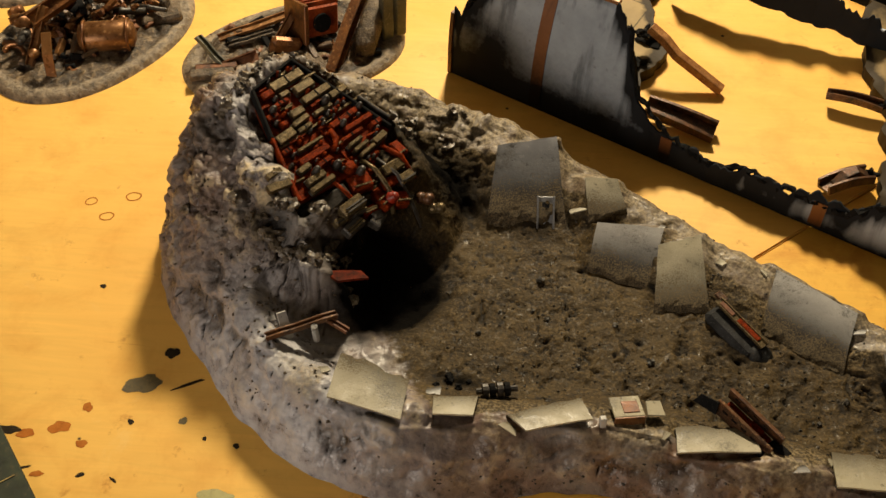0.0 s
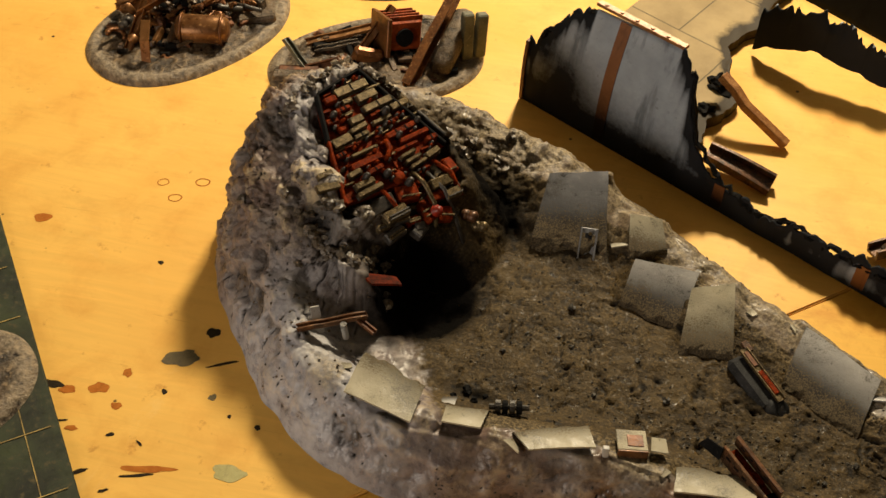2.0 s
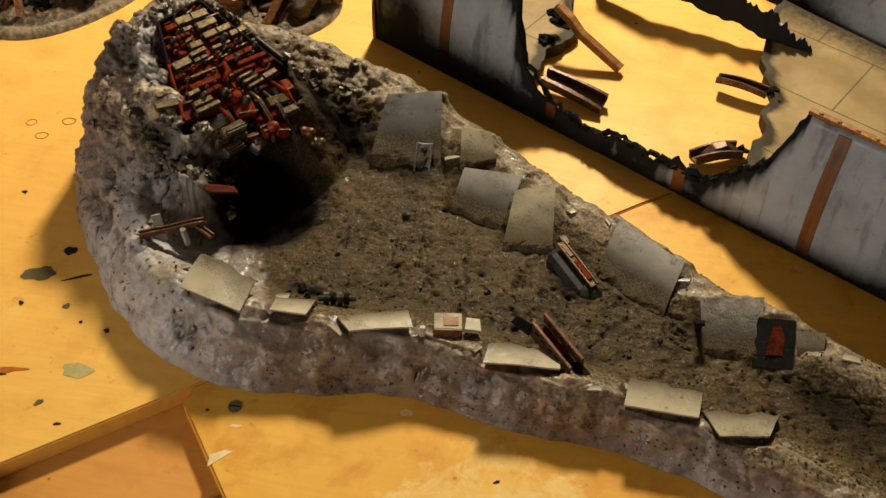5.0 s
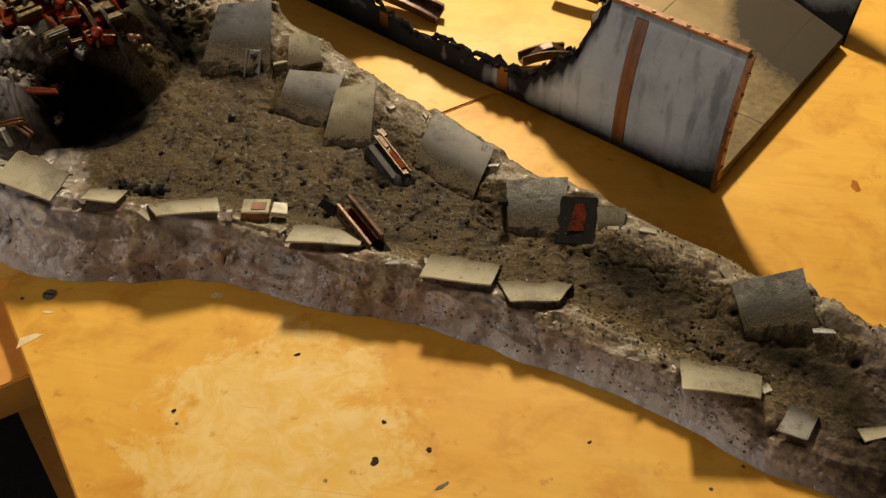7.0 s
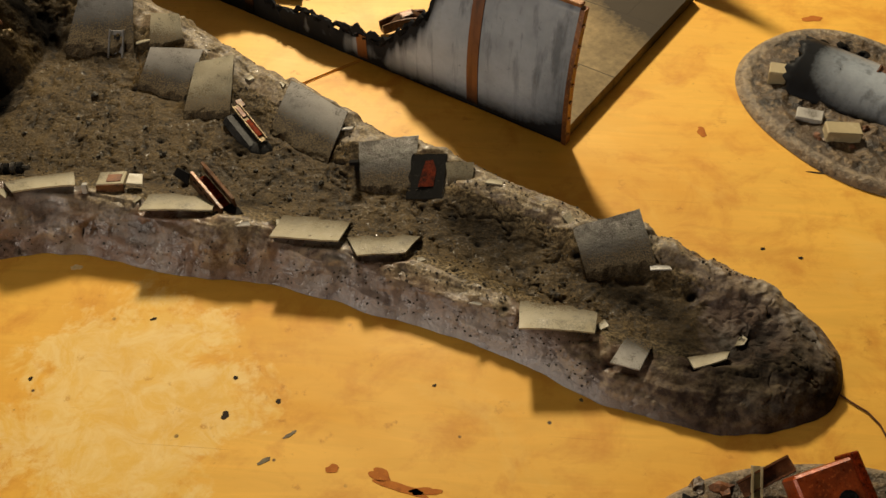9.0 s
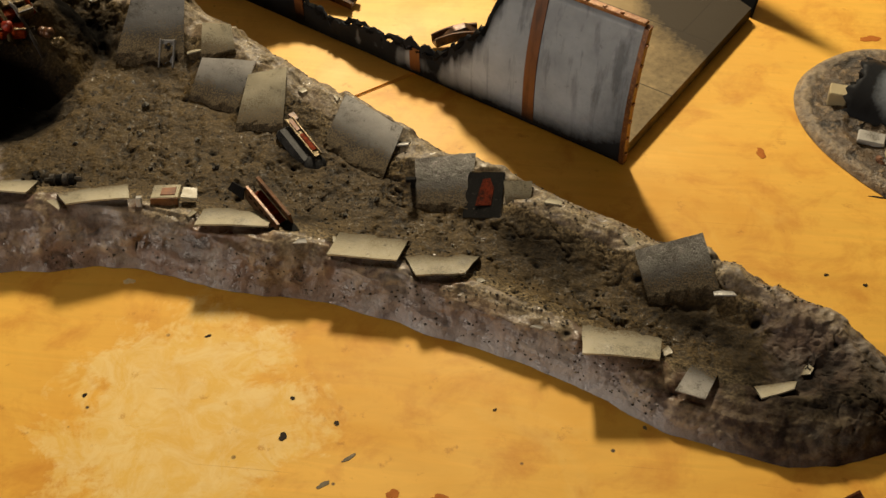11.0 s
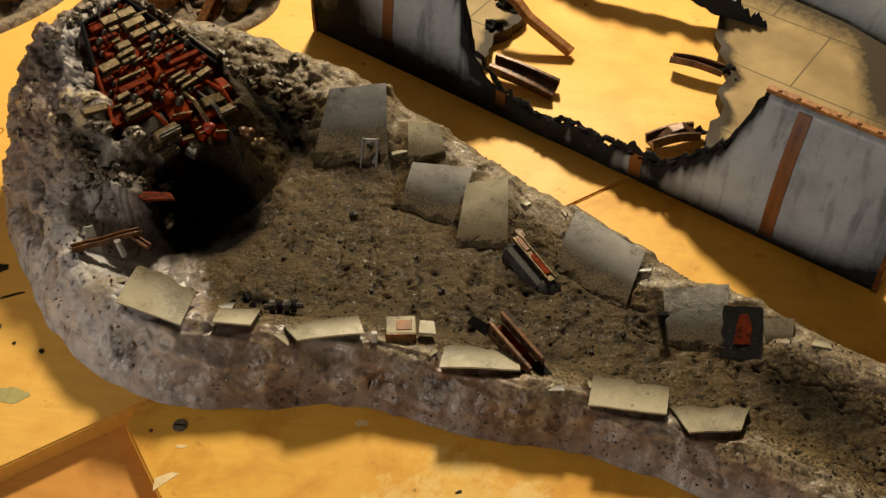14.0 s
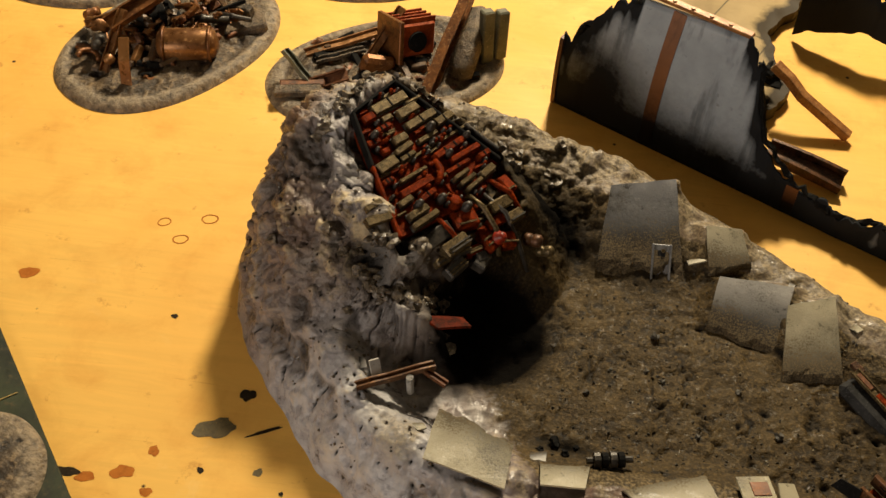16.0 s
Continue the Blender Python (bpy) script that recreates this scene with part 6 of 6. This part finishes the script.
M_ORANGE = worn("orange_rust_paint", (0.38, 0.065, 0.010), (0.15, 0.025, 0.005), (0.55, 0.13, 0.025), 70, 0.36, 0.15, grime=0.5)
M_OLIVE = worn("olive_grey_paint", (0.13, 0.125, 0.08), (0.06, 0.06, 0.04), (0.24, 0.22, 0.14), 60, 0.5)

cap = 0.0125
tank = on(base_tank, "tank", lathe([(0.004, -0.024), (0.010, -0.0215), (cap, -0.016), (cap, 0.016), (0.010, 0.0215), (0.004, 0.024)], 26), M_BRONZE, -0.204, 0.866, 0.018, 0, 90, 10, "polished bronze pressure tank", True)
for k in (-0.0175, 0.0175):
    ring = lathe([(cap + 0.0002, -0.001), (cap + 0.0014, -0.001), (cap + 0.0014, 0.001), (cap + 0.0002, 0.001)], 26)
    part("hoop", move(ring, base_tank.matrix_world.inverted() @ pose(-0.204, 0.866, 0.018, 0, 90, 10) @ Matrix.Translation((0, 0, k))), M_COPPER, tank, smooth=True)
on(base_tank, "blade", join(move(box(0.008, 0.0016, 0.024, 0.0004), pose(0, 0, 0, -18, 0, 0)), move(box(0.008, 0.0016, 0.018, 0.0004), pose(0, 0.0072, 0.0222, -52, 0, 0))), M_BRONZE, -0.240, 0.822, 0.004, 0, 0, 10, "bent bronze turbine blade")
beam_on(base_tank, (-0.262, 0.862, 0.030), (-0.205, 0.915, 0.052), 0.013, 0.007, M_COPPER, 20)
beam_on(base_tank, (-0.262, 0.838, 0.006), (-0.252, 0.872, 0.040), 0.007, 0.004, M_BRONZE, 0)
beam_on(base_tank, (-0.285, 0.872, 0.022), (-0.240, 0.895, 0.030), 0.006, 0.004, M_BRONZE, 40)
for x, y, z, r, length, rx, ry, m in ((-0.285, 0.878, 0.020, 0.005, 0.018, 20, 80, M_BRONZE), (-0.272, 0.868, 0.016, 0.0035, 0.022, 70, 20, M_STEEL), (-0.292, 0.890, 0.016, 0.004, 0.012, 0, 60, M_COPPER), (-0.262, 0.850, 0.010, 0.004, 0.016, 50, 30, M_BRONZE), (-0.215, 0.905, 0.012, 0.003, 0.034, 0, 86, M_STEEL), (-0.190, 0.912, 0.014, 0.002, 0.030, 20, 80, M_STEEL), (-0.252, 0.905, 0.018, 0.006, 0.016, 30, 50, M_COPPER)):
    on(base_tank, "pipe", lathe([(r, 0), (r, length * 0.3), (r * 1.25, length * 0.32), (r * 1.25, length * 0.42), (r, length * 0.44), (r, length)], 12), m, x, y, z, rx, ry, 0, smooth=True)
loop = pipe([(-0.276 + 0.007 * math.cos(a * 0.5), 0.846 + 0.007 * math.sin(a * 0.5), 0.010 + 0.001 * a) for a in range(9)], 0.0022)
part("hose", move(loop, base_tank.matrix_world.inverted()), M_COPPER, base_tank, "red-brown bent hose", True)
for i in range(130):
    a, rr = rnd.uniform(0, 6.28), rnd.uniform(0.1, 0.85)
    x, y = -0.225 + 0.085 * rr * math.cos(a) * 0.75 + 0.02 * math.sin(a) * rr, 0.890 + 0.070 * rr * math.sin(a)
    kind = i % 3
    bm = lump(rnd.uniform(0.004, 0.008), i + 0.5, 0.7) if kind == 0 else box(rnd.uniform(0.008, 0.028), rnd.uniform(0.002, 0.006), rnd.uniform(0.002, 0.006), 0.0006)
    on(base_tank, "chunk" if kind == 0 else "scrap_piece", bm, (M_GLUED, M_BLACK, M_BRONZE, M_RUST, M_GLUED, M_COPPER, M_BRONZE)[i % 7], x, y, 0.004 + 0.026 * (1 - rr) * rnd.random(), rnd.uniform(-35, 35), rnd.uniform(-35, 35), rnd.uniform(0, 180))
for x, y, w, d, h, rz in ((-0.168, 0.905, 0.034, 0.012, 0.009, 20), (-0.176, 0.925, 0.022, 0.010, 0.012, -20)):
    on(base_tank, "slab", box(w, d, h, 0.002), M_BASE, x, y, 0.004, 8, -6, rz, "grey broken slab")

block = on(base_engine, "engine_block", box(0.030, 0.026, 0.026, 0.0015), M_ORANGE, -0.036, 0.897, 0.008, -16, 12, 38, "orange-red engine block")
for k in range(4):
    part("fin", move(box(0.032, 0.0016, 0.006, 0.0003), base_engine.matrix_world.inverted() @ pose(-0.036, 0.897, 0.008, -16, 12, 38) @ Matrix.Translation((0, -0.010 + 0.0065 * k, 0.024))), M_ORANGE, block)
part("side_plate", move(box(0.004, 0.034, 0.034, 0.0006), base_engine.matrix_world.inverted() @ pose(-0.036, 0.897, 0.008, -16, 12, 38) @ Matrix.Translation((-0.018, 0, -0.004))), M_COPPER, block)
part("bore", move(rod(0.008, 0.003, 16), base_engine.matrix_world.inverted() @ pose(-0.036, 0.897, 0.008, -16, 12, 38) @ Matrix.Translation((-0.002, -0.0125, 0.012)) @ Matrix.Rotation(radians(90), 4, "X")), M_BLACK, block)
on(base_engine, "hood", box(0.026, 0.010, 0.016, 0.003), M_COPPER, -0.060, 0.872, 0.005, 10, 18, 20, "curved copper housing")
beam_on(base_engine, (-0.020, 0.846, 0.008), (0.004, 0.930, 0.050), 0.014, 0.008, M_COPPER, 90)
beam_on(base_engine, (-0.066, 0.878, 0.008), (-0.043, 0.908, 0.040), 0.007, 0.004, M_BRONZE, 20)
beam_on(base_engine, (-0.115, 0.880, 0.008), (-0.050, 0.916, 0.014), 0.008, 0.003, M_BRONZE, 5)
beam_on(base_engine, (-0.105, 0.872, 0.008), (-0.070, 0.890, 0.010), 0.006, 0.003, M_BASE, 0)
beam_on(base_engine, (-0.104, 0.846, 0.006), (-0.127, 0.860, 0.026), 0.006, 0.004, M_OLIVE, 10)
beam_on(base_engine, (-0.104, 0.846, 0.006), (-0.078, 0.856, 0.012), 0.010, 0.005, M_RUST, 30)
on(base_engine, "hull_rib", lathe([(0.004, 0), (0.010, 0.004), (0.0105, 0.060), (0.004, 0.066)], 12), M_BASE, 0.006, 0.868, 0.010, -72, 0, -10, "grey pitted hull roll", True)
for dx, hgt in ((0.0, 0.044), (0.012, 0.040)):
    on(base_engine, "pillar", box(0.010, 0.009, hgt, 0.0012), M_OLIVE, 0.024 + dx * 0.8, 0.898 + dx * 0.6, 0.004, -10, 4 + dx * 200, 30, "olive grey standing pillar")
on(base_engine, "plank", box(0.036, 0.010, 0.006, 0.001), M_BASE, -0.112, 0.836, 0.006, 0, 0, 12)
on(base_engine, "plank", box(0.034, 0.008, 0.006, 0.001), M_RUST, -0.110, 0.843, 0.006, 0, 0, 10)
for i in range(56):
    x, y = -0.05 + rnd.uniform(-0.06, 0.07), 0.882 + rnd.uniform(-0.022, 0.03)
    on(base_engine, "chunk", lump(rnd.uniform(0.004, 0.008), i + 9.5, 0.7) if i % 2 else box(rnd.uniform(0.008, 0.018), 0.005, 0.005, 0.0006), (M_GLUED, M_RUST, M_BLACK, M_COPPER)[i % 4], x, y, 0.006, rnd.uniform(-20, 20), rnd.uniform(-20, 20), rnd.uniform(0, 180))

for base, cx, cy, count in ((base_far, -0.09, 1.03, 7), (base_corner, -0.33, 0.99, 8)):
    for i in range(count):
        on(base, "chunk", lump(rnd.uniform(0.006, 0.012), i + 30.5 + cx, 0.7), (M_BASE, M_STEEL)[i % 2], cx + rnd.uniform(-0.03, 0.03), cy + rnd.uniform(-0.02, 0.03), 0.006, 0, 0, rnd.uniform(0, 180))


def shell(r, length, arc, thick, seed):
    """A torn open half tube lying along x."""
    n, m = 26, 18
    bm = bmesh.new()
    grid = {}
    rr = random.Random(seed)
    torn = [rr.uniform(-0.14, 0.14) for _ in range(m + 1)]
    layer = bm.verts.layers.float.new("soot")
    for side in (0, 1):
        for i in range(n + 1):
            for j in range(m + 1):
                a = -arc / 2 + arc * i / n * (1 + (torn[j] if i == n else 0))
                rad = r - (thick if side else 0)
                x = length * (j / m - 0.5) + (0.0022 * math.sin(i * 2.3) + 0.003 * math.sin(i * 0.7) if j in (0, m) else 0)
                v = bm.verts.new((x, rad * math.sin(a), rad * math.cos(a)))
                v[layer] = 1.3 * math.exp(-min(i, n - i) / 4.0) + 1.5 * math.exp(-min(j, m - j + 8) / 3.4)
                grid[side, i, j] = v
    for i in range(n):
        for j in range(m):
            bm.faces.new([grid[0, i, j], grid[0, i + 1, j], grid[0, i + 1, j + 1], grid[0, i, j + 1]])
            bm.faces.new([grid[1, i, j + 1], grid[1, i + 1, j + 1], grid[1, i + 1, j], grid[1, i, j]])
    for i in range(n):
        bm.faces.new([grid[0, i, 0], grid[1, i, 0], grid[1, i + 1, 0], grid[0, i + 1, 0]])
        bm.faces.new([grid[0, i + 1, m], grid[1, i + 1, m], grid[1, i, m], grid[0, i, m]])
    for j in range(m):
        bm.faces.new([grid[0, 0, j + 1], grid[1, 0, j + 1], grid[1, 0, j], grid[0, 0, j]])
        bm.faces.new([grid[0, n, j], grid[1, n, j], grid[1, n, j + 1], grid[0, n, j + 1]])
    bmesh.ops.recalc_face_normals(bm, faces=bm.faces)
    return bm


on(base_burnt, "hull_shell", shell(0.036, 0.100, 2.3, 0.002, 4), M_FUSE, 0.745, 0.690, -0.008, 10, 4, -28, "torn grey hull shell with charred edges", True)
for x, y in ((0.727, 0.701), (0.730, 0.689)):
    on(base_burnt, "bullet_hole", lump(0.0030, x * 40, 0.5, 1), M_BLACK, x, y, 0.0272, 8, 0, 20)
for i, (x, y, z) in enumerate(((0.708, 0.722, 0.014), (0.722, 0.731, 0.016), (0.738, 0.727, 0.018), (0.752, 0.720, 0.016), (0.700, 0.709, 0.010))):
    on(base_burnt, "charred_edge", lump(0.008, i + 51.3, 0.8), M_BLACK, x, y, z, 0, 0, 40 * i)
on(base_burnt, "crate", box(0.014, 0.014, 0.013, 0.0008), M_TAN, 0.686, 0.700, 0.004, 0, 0, -10, "tan crate")
on(base_burnt, "crate", box(0.026, 0.014, 0.011, 0.0008), M_TAN, 0.727, 0.634, 0.004, 0, 4, 4, "tan crate")
on(base_burnt, "crate", box(0.020, 0.012, 0.008, 0.0008), M_PLATE_BLUE, 0.706, 0.654, 0.003, 6, 0, -14, "grey crate")
beam_on(base_burnt, (0.752, 0.672, 0.016), (0.764, 0.690, 0.028), 0.010, 0.003, M_RUST, 0, "", "strap")
for i in range(12):
    x, y = 0.735 + rnd.uniform(-0.05, 0.05), 0.668 + rnd.uniform(-0.045, 0.03)
    on(base_burnt, "chunk", lump(rnd.uniform(0.003, 0.007), i + 70.5, 0.7), (M_GLUED, M_BLACK, M_RUST)[i % 3], x, y, 0.005, 0, 0, rnd.uniform(0, 180))

cab = on(base_red, "red_block", box(0.036, 0.034, 0.026, 0.0015), M_ORANGE, 0.676, 0.314, 0.014, 28, -8, 22, "rusty red engine box")
part("hole", move(rod(0.0055, 0.002, 14), base_red.matrix_world.inverted() @ pose(0.676, 0.314, 0.014, 28, -8, 22) @ Matrix.Translation((0.006, -0.004, 0.0250))), M_BLACK, cab)
part("cheek", move(box(0.005, 0.040, 0.030, 0.0008), base_red.matrix_world.inverted() @ pose(0.676, 0.314, 0.012, 28, -8, 22) @ Matrix.Translation((0.0185, 0, 0))), M_RED, cab)
beam_on(base_red, (0.632, 0.318, 0.010), (0.660, 0.332, 0.020), 0.010, 0.006, M_RUST, 20)
beam_on(base_red, (0.640, 0.306, 0.008), (0.640, 0.328, 0.020), 0.006, 0.005, M_TAN, 0)
for i in range(34):
    x, y = 0.672 + rnd.uniform(-0.075, 0.065), 0.295 + rnd.uniform(-0.03, 0.035)
    on(base_red, "chunk", lump(rnd.uniform(0.005, 0.011), i + 90.5, 0.7), (M_GLUED, M_BLACK, M_BLACK, M_RUST)[i % 4], x, y, 0.005, 0, 0, rnd.uniform(0, 180))

base_mat = rubble_base(-0.262, 0.452, 50, 0.090, 0.052, "grey rubble base standing on the cutting mat", 25)
base_mat.location.z = 0.0032

# ---- paint spots, rings and chips on the table ----
def blot(w, d, seed, hole=0.0, thick=0.00025):
    r = random.Random(seed)
    rag = 0.25 if hole else 1.0
    n = 26
    ph = [r.uniform(0, 6.28) for _ in range(4)]
    out = []
    for k in range(n):
        t = 2 * math.pi * k / n
        g = 1 + rag * (0.12 * math.sin(2 * t + ph[0]) + 0.09 * math.sin(3 * t + ph[1]) + 0.08 * math.sin(5 * t + ph[2]) + r.uniform(-0.06, 0.06))
        out.append((w / 2 * g * math.cos(t), d / 2 * g * math.sin(t)))
    if not hole:
        return slab(out, thick)
    bm = bmesh.new()
    o = [bm.verts.new((x, y, thick)) for x, y in out]
    i = [bm.verts.new((x * hole, y * hole, thick)) for x, y in out]
    for k in range(n):
        bm.faces.new([o[k], o[(k + 1) % n], i[(k + 1) % n], i[k]])
    low = bmesh.ops.extrude_face_region(bm, geom=bm.faces[:])
    bmesh.ops.translate(bm, verts=[g for g in low["geom"] if isinstance(g, bmesh.types.BMVert)], vec=(0, 0, -thick))
    bmesh.ops.recalc_face_normals(bm, faces=bm.faces)
    return bm


SPOT = {"dark": (M_STAIN_DARK, "dried dark paint spot on the yellow table"), "olive": (M_STAIN_OLIVE, "flat olive paint blot on the yellow table"), "red": (M_STAIN_RED, "faint rust-coloured paint stain on the table"),
        "green": (M_STAIN_GREEN, "pale grey-green paint smear on the table"), "pale": (M_STAIN_PALE, "pale bare chip in the plywood's varnish"), "brown": (M_STAIN_OLIVE, "brown paint fleck on the front board")}
LEFT_SPOTS = [("dark", -0.088, 0.566, 10, 8, 40), ("olive", -0.102, 0.540, 23, 14, 24), ("dark", -0.072, 0.542, 22, 2.2, 26), ("dark", -0.179, 0.500, 16, 6, -5), ("red", -0.147, 0.504, 13, 9, 8),
              ("red", -0.167, 0.498, 10, 7, 11), ("red", -0.133, 0.520, 6, 7, 0), ("dark", -0.103, 0.511, 4, 4, 27), ("dark", -0.097, 0.446, 20, 2.4, 17), ("red", -0.092, 0.452, 34, 5, 10),
              ("green", -0.040, 0.461, 22, 12, 8), ("dark", -0.133, 0.441, 10, 3, 30), ("dark", -0.125, 0.471, 6, 2.6, 30), ("dark", -0.148, 0.619, 4.6, 3.4, 20), ("red", -0.252, 0.641, 12, 10, 9)]
MORE_SPOTS = [("dark", -0.036, 0.417, 5, 2.4, 20), ("olive", -0.055, 0.431, 4, 7, -30), ("dark", -0.033, 0.498, 4, 4, 0), ("red", -0.130, 0.493, 8, 5, 14), ("dark", -0.161, 0.474, 8, 1.8, 14), ("red", -0.152, 0.470, 8, 4, 14),
              ("dark", -0.113, 0.431, 6, 2.4, 30), ("olive", -0.070, 0.514, 6, 4.5, 18), ("dark", -0.054, 0.502, 3, 2.6, 0), ("dark", -0.104, 0.469, 6, 1.6, -30), ("pale", 0.080, 0.437, 7, 2.4, 10),
              ("pale", 0.189, 0.468, 8, 5, 0), ("dark", 0.190, 0.371, 3, 3, 0), ("dark", 0.353, 0.366, 3.6, 3.4, 0)]
FRONT_SPOTS = [("dark", 0.322, 0.353, 5, 6, 0), ("brown", 0.353, 0.322, 9, 3, 34), ("red", 0.424, 0.318, 14, 8, -30), ("red", 0.438, 0.310, 30, 6, -14), ("red", 0.452, 0.309, 20, 5, 8), ("red", 0.395, 0.320, 8, 6, 0), ("dark", 0.707, 0.600, 13, 1.8, -6),
               ("red", 0.626, 0.640, 6, 12, 20), ("dark", 0.687, 0.513, 3, 3, 0), ("dark", 0.662, 0.520, 3, 2.6, 0), ("brown", 0.365, 0.342, 9, 2.6, 40), ("dark", 0.322, 0.382, 3, 3, 0),
               ("brown", 0.541, 0.382, 2.6, 2.4, 0), ("red", 0.724, 0.791, 16, 8, 6), ("dark", 0.256, 0.426, 4, 2.4, 27), ("dark", 0.449, 0.386, 2.6, 2, 45)]
for i, (kind, x, y, w, d, turn) in enumerate(LEFT_SPOTS + MORE_SPOTS + FRONT_SPOTS):
    m, label = SPOT[kind]
    ob = obj("paint_spot", blot(w / 1000, d / 1000, 300 + i), m)
    ob.matrix_world = pose(x, y, 0.0 if y > seam(x) else -0.0005, 0, 0, turn)
    tagged(ob, label, "paint spot", "paint spots")
chip = obj("varnish_chip", slab([(-0.008, -0.006), (0.009, 0.003), (0.004, 0.005), (-0.006, 0.003)], 0.00025), M_STAIN_PALE)
chip.matrix_world = pose(0.077, 0.412, -0.0005, 0, 0, 20)
tagged(chip, "pale triangular chip in the front board's varnish", "paint chip")
for x, y, w, d, turn in ((-0.177, 0.698, 0.0095, 0.0075, 20), (-0.162, 0.684, 0.011, 0.008, 10), (-0.147, 0.705, 0.012, 0.0085, 15)):
    ob = obj("cup_ring", blot(w, d, int(x * -1000), 0.84), M_STAIN_RED)
    ob.matrix_world = pose(x, y, 0, 0, 0, turn)
    tagged(ob, "thin brown paint ring printed on the table", "paint ring", "paint rings")
screw = wreck("screw_head", pose(0.075, 0.452, -0.0005), "flat grey screw head sunk in the front board", "screw")
part("disc", move(lathe([(0.0048, 0), (0.0048, 0.0004), (0.0040, 0.0008)], 20), Matrix.Identity(4)), M_SCREW, screw, smooth=False)
part("slot", box(0.0070, 0.0010, 0.0002, 0, (0, 0, 0.0008)), M_BLACK, screw)
string = obj("loose_string", pipe([(0.699, 0.398, 0.0004), (0.706, 0.392, 0.0004), (0.714, 0.386, 0.0004), (0.720, 0.377, 0.0004), (0.724, 0.364, 0.0004)], 0.0006, 6), M_RUST)
tagged(string, "short thin curved brown line on the table", "string")
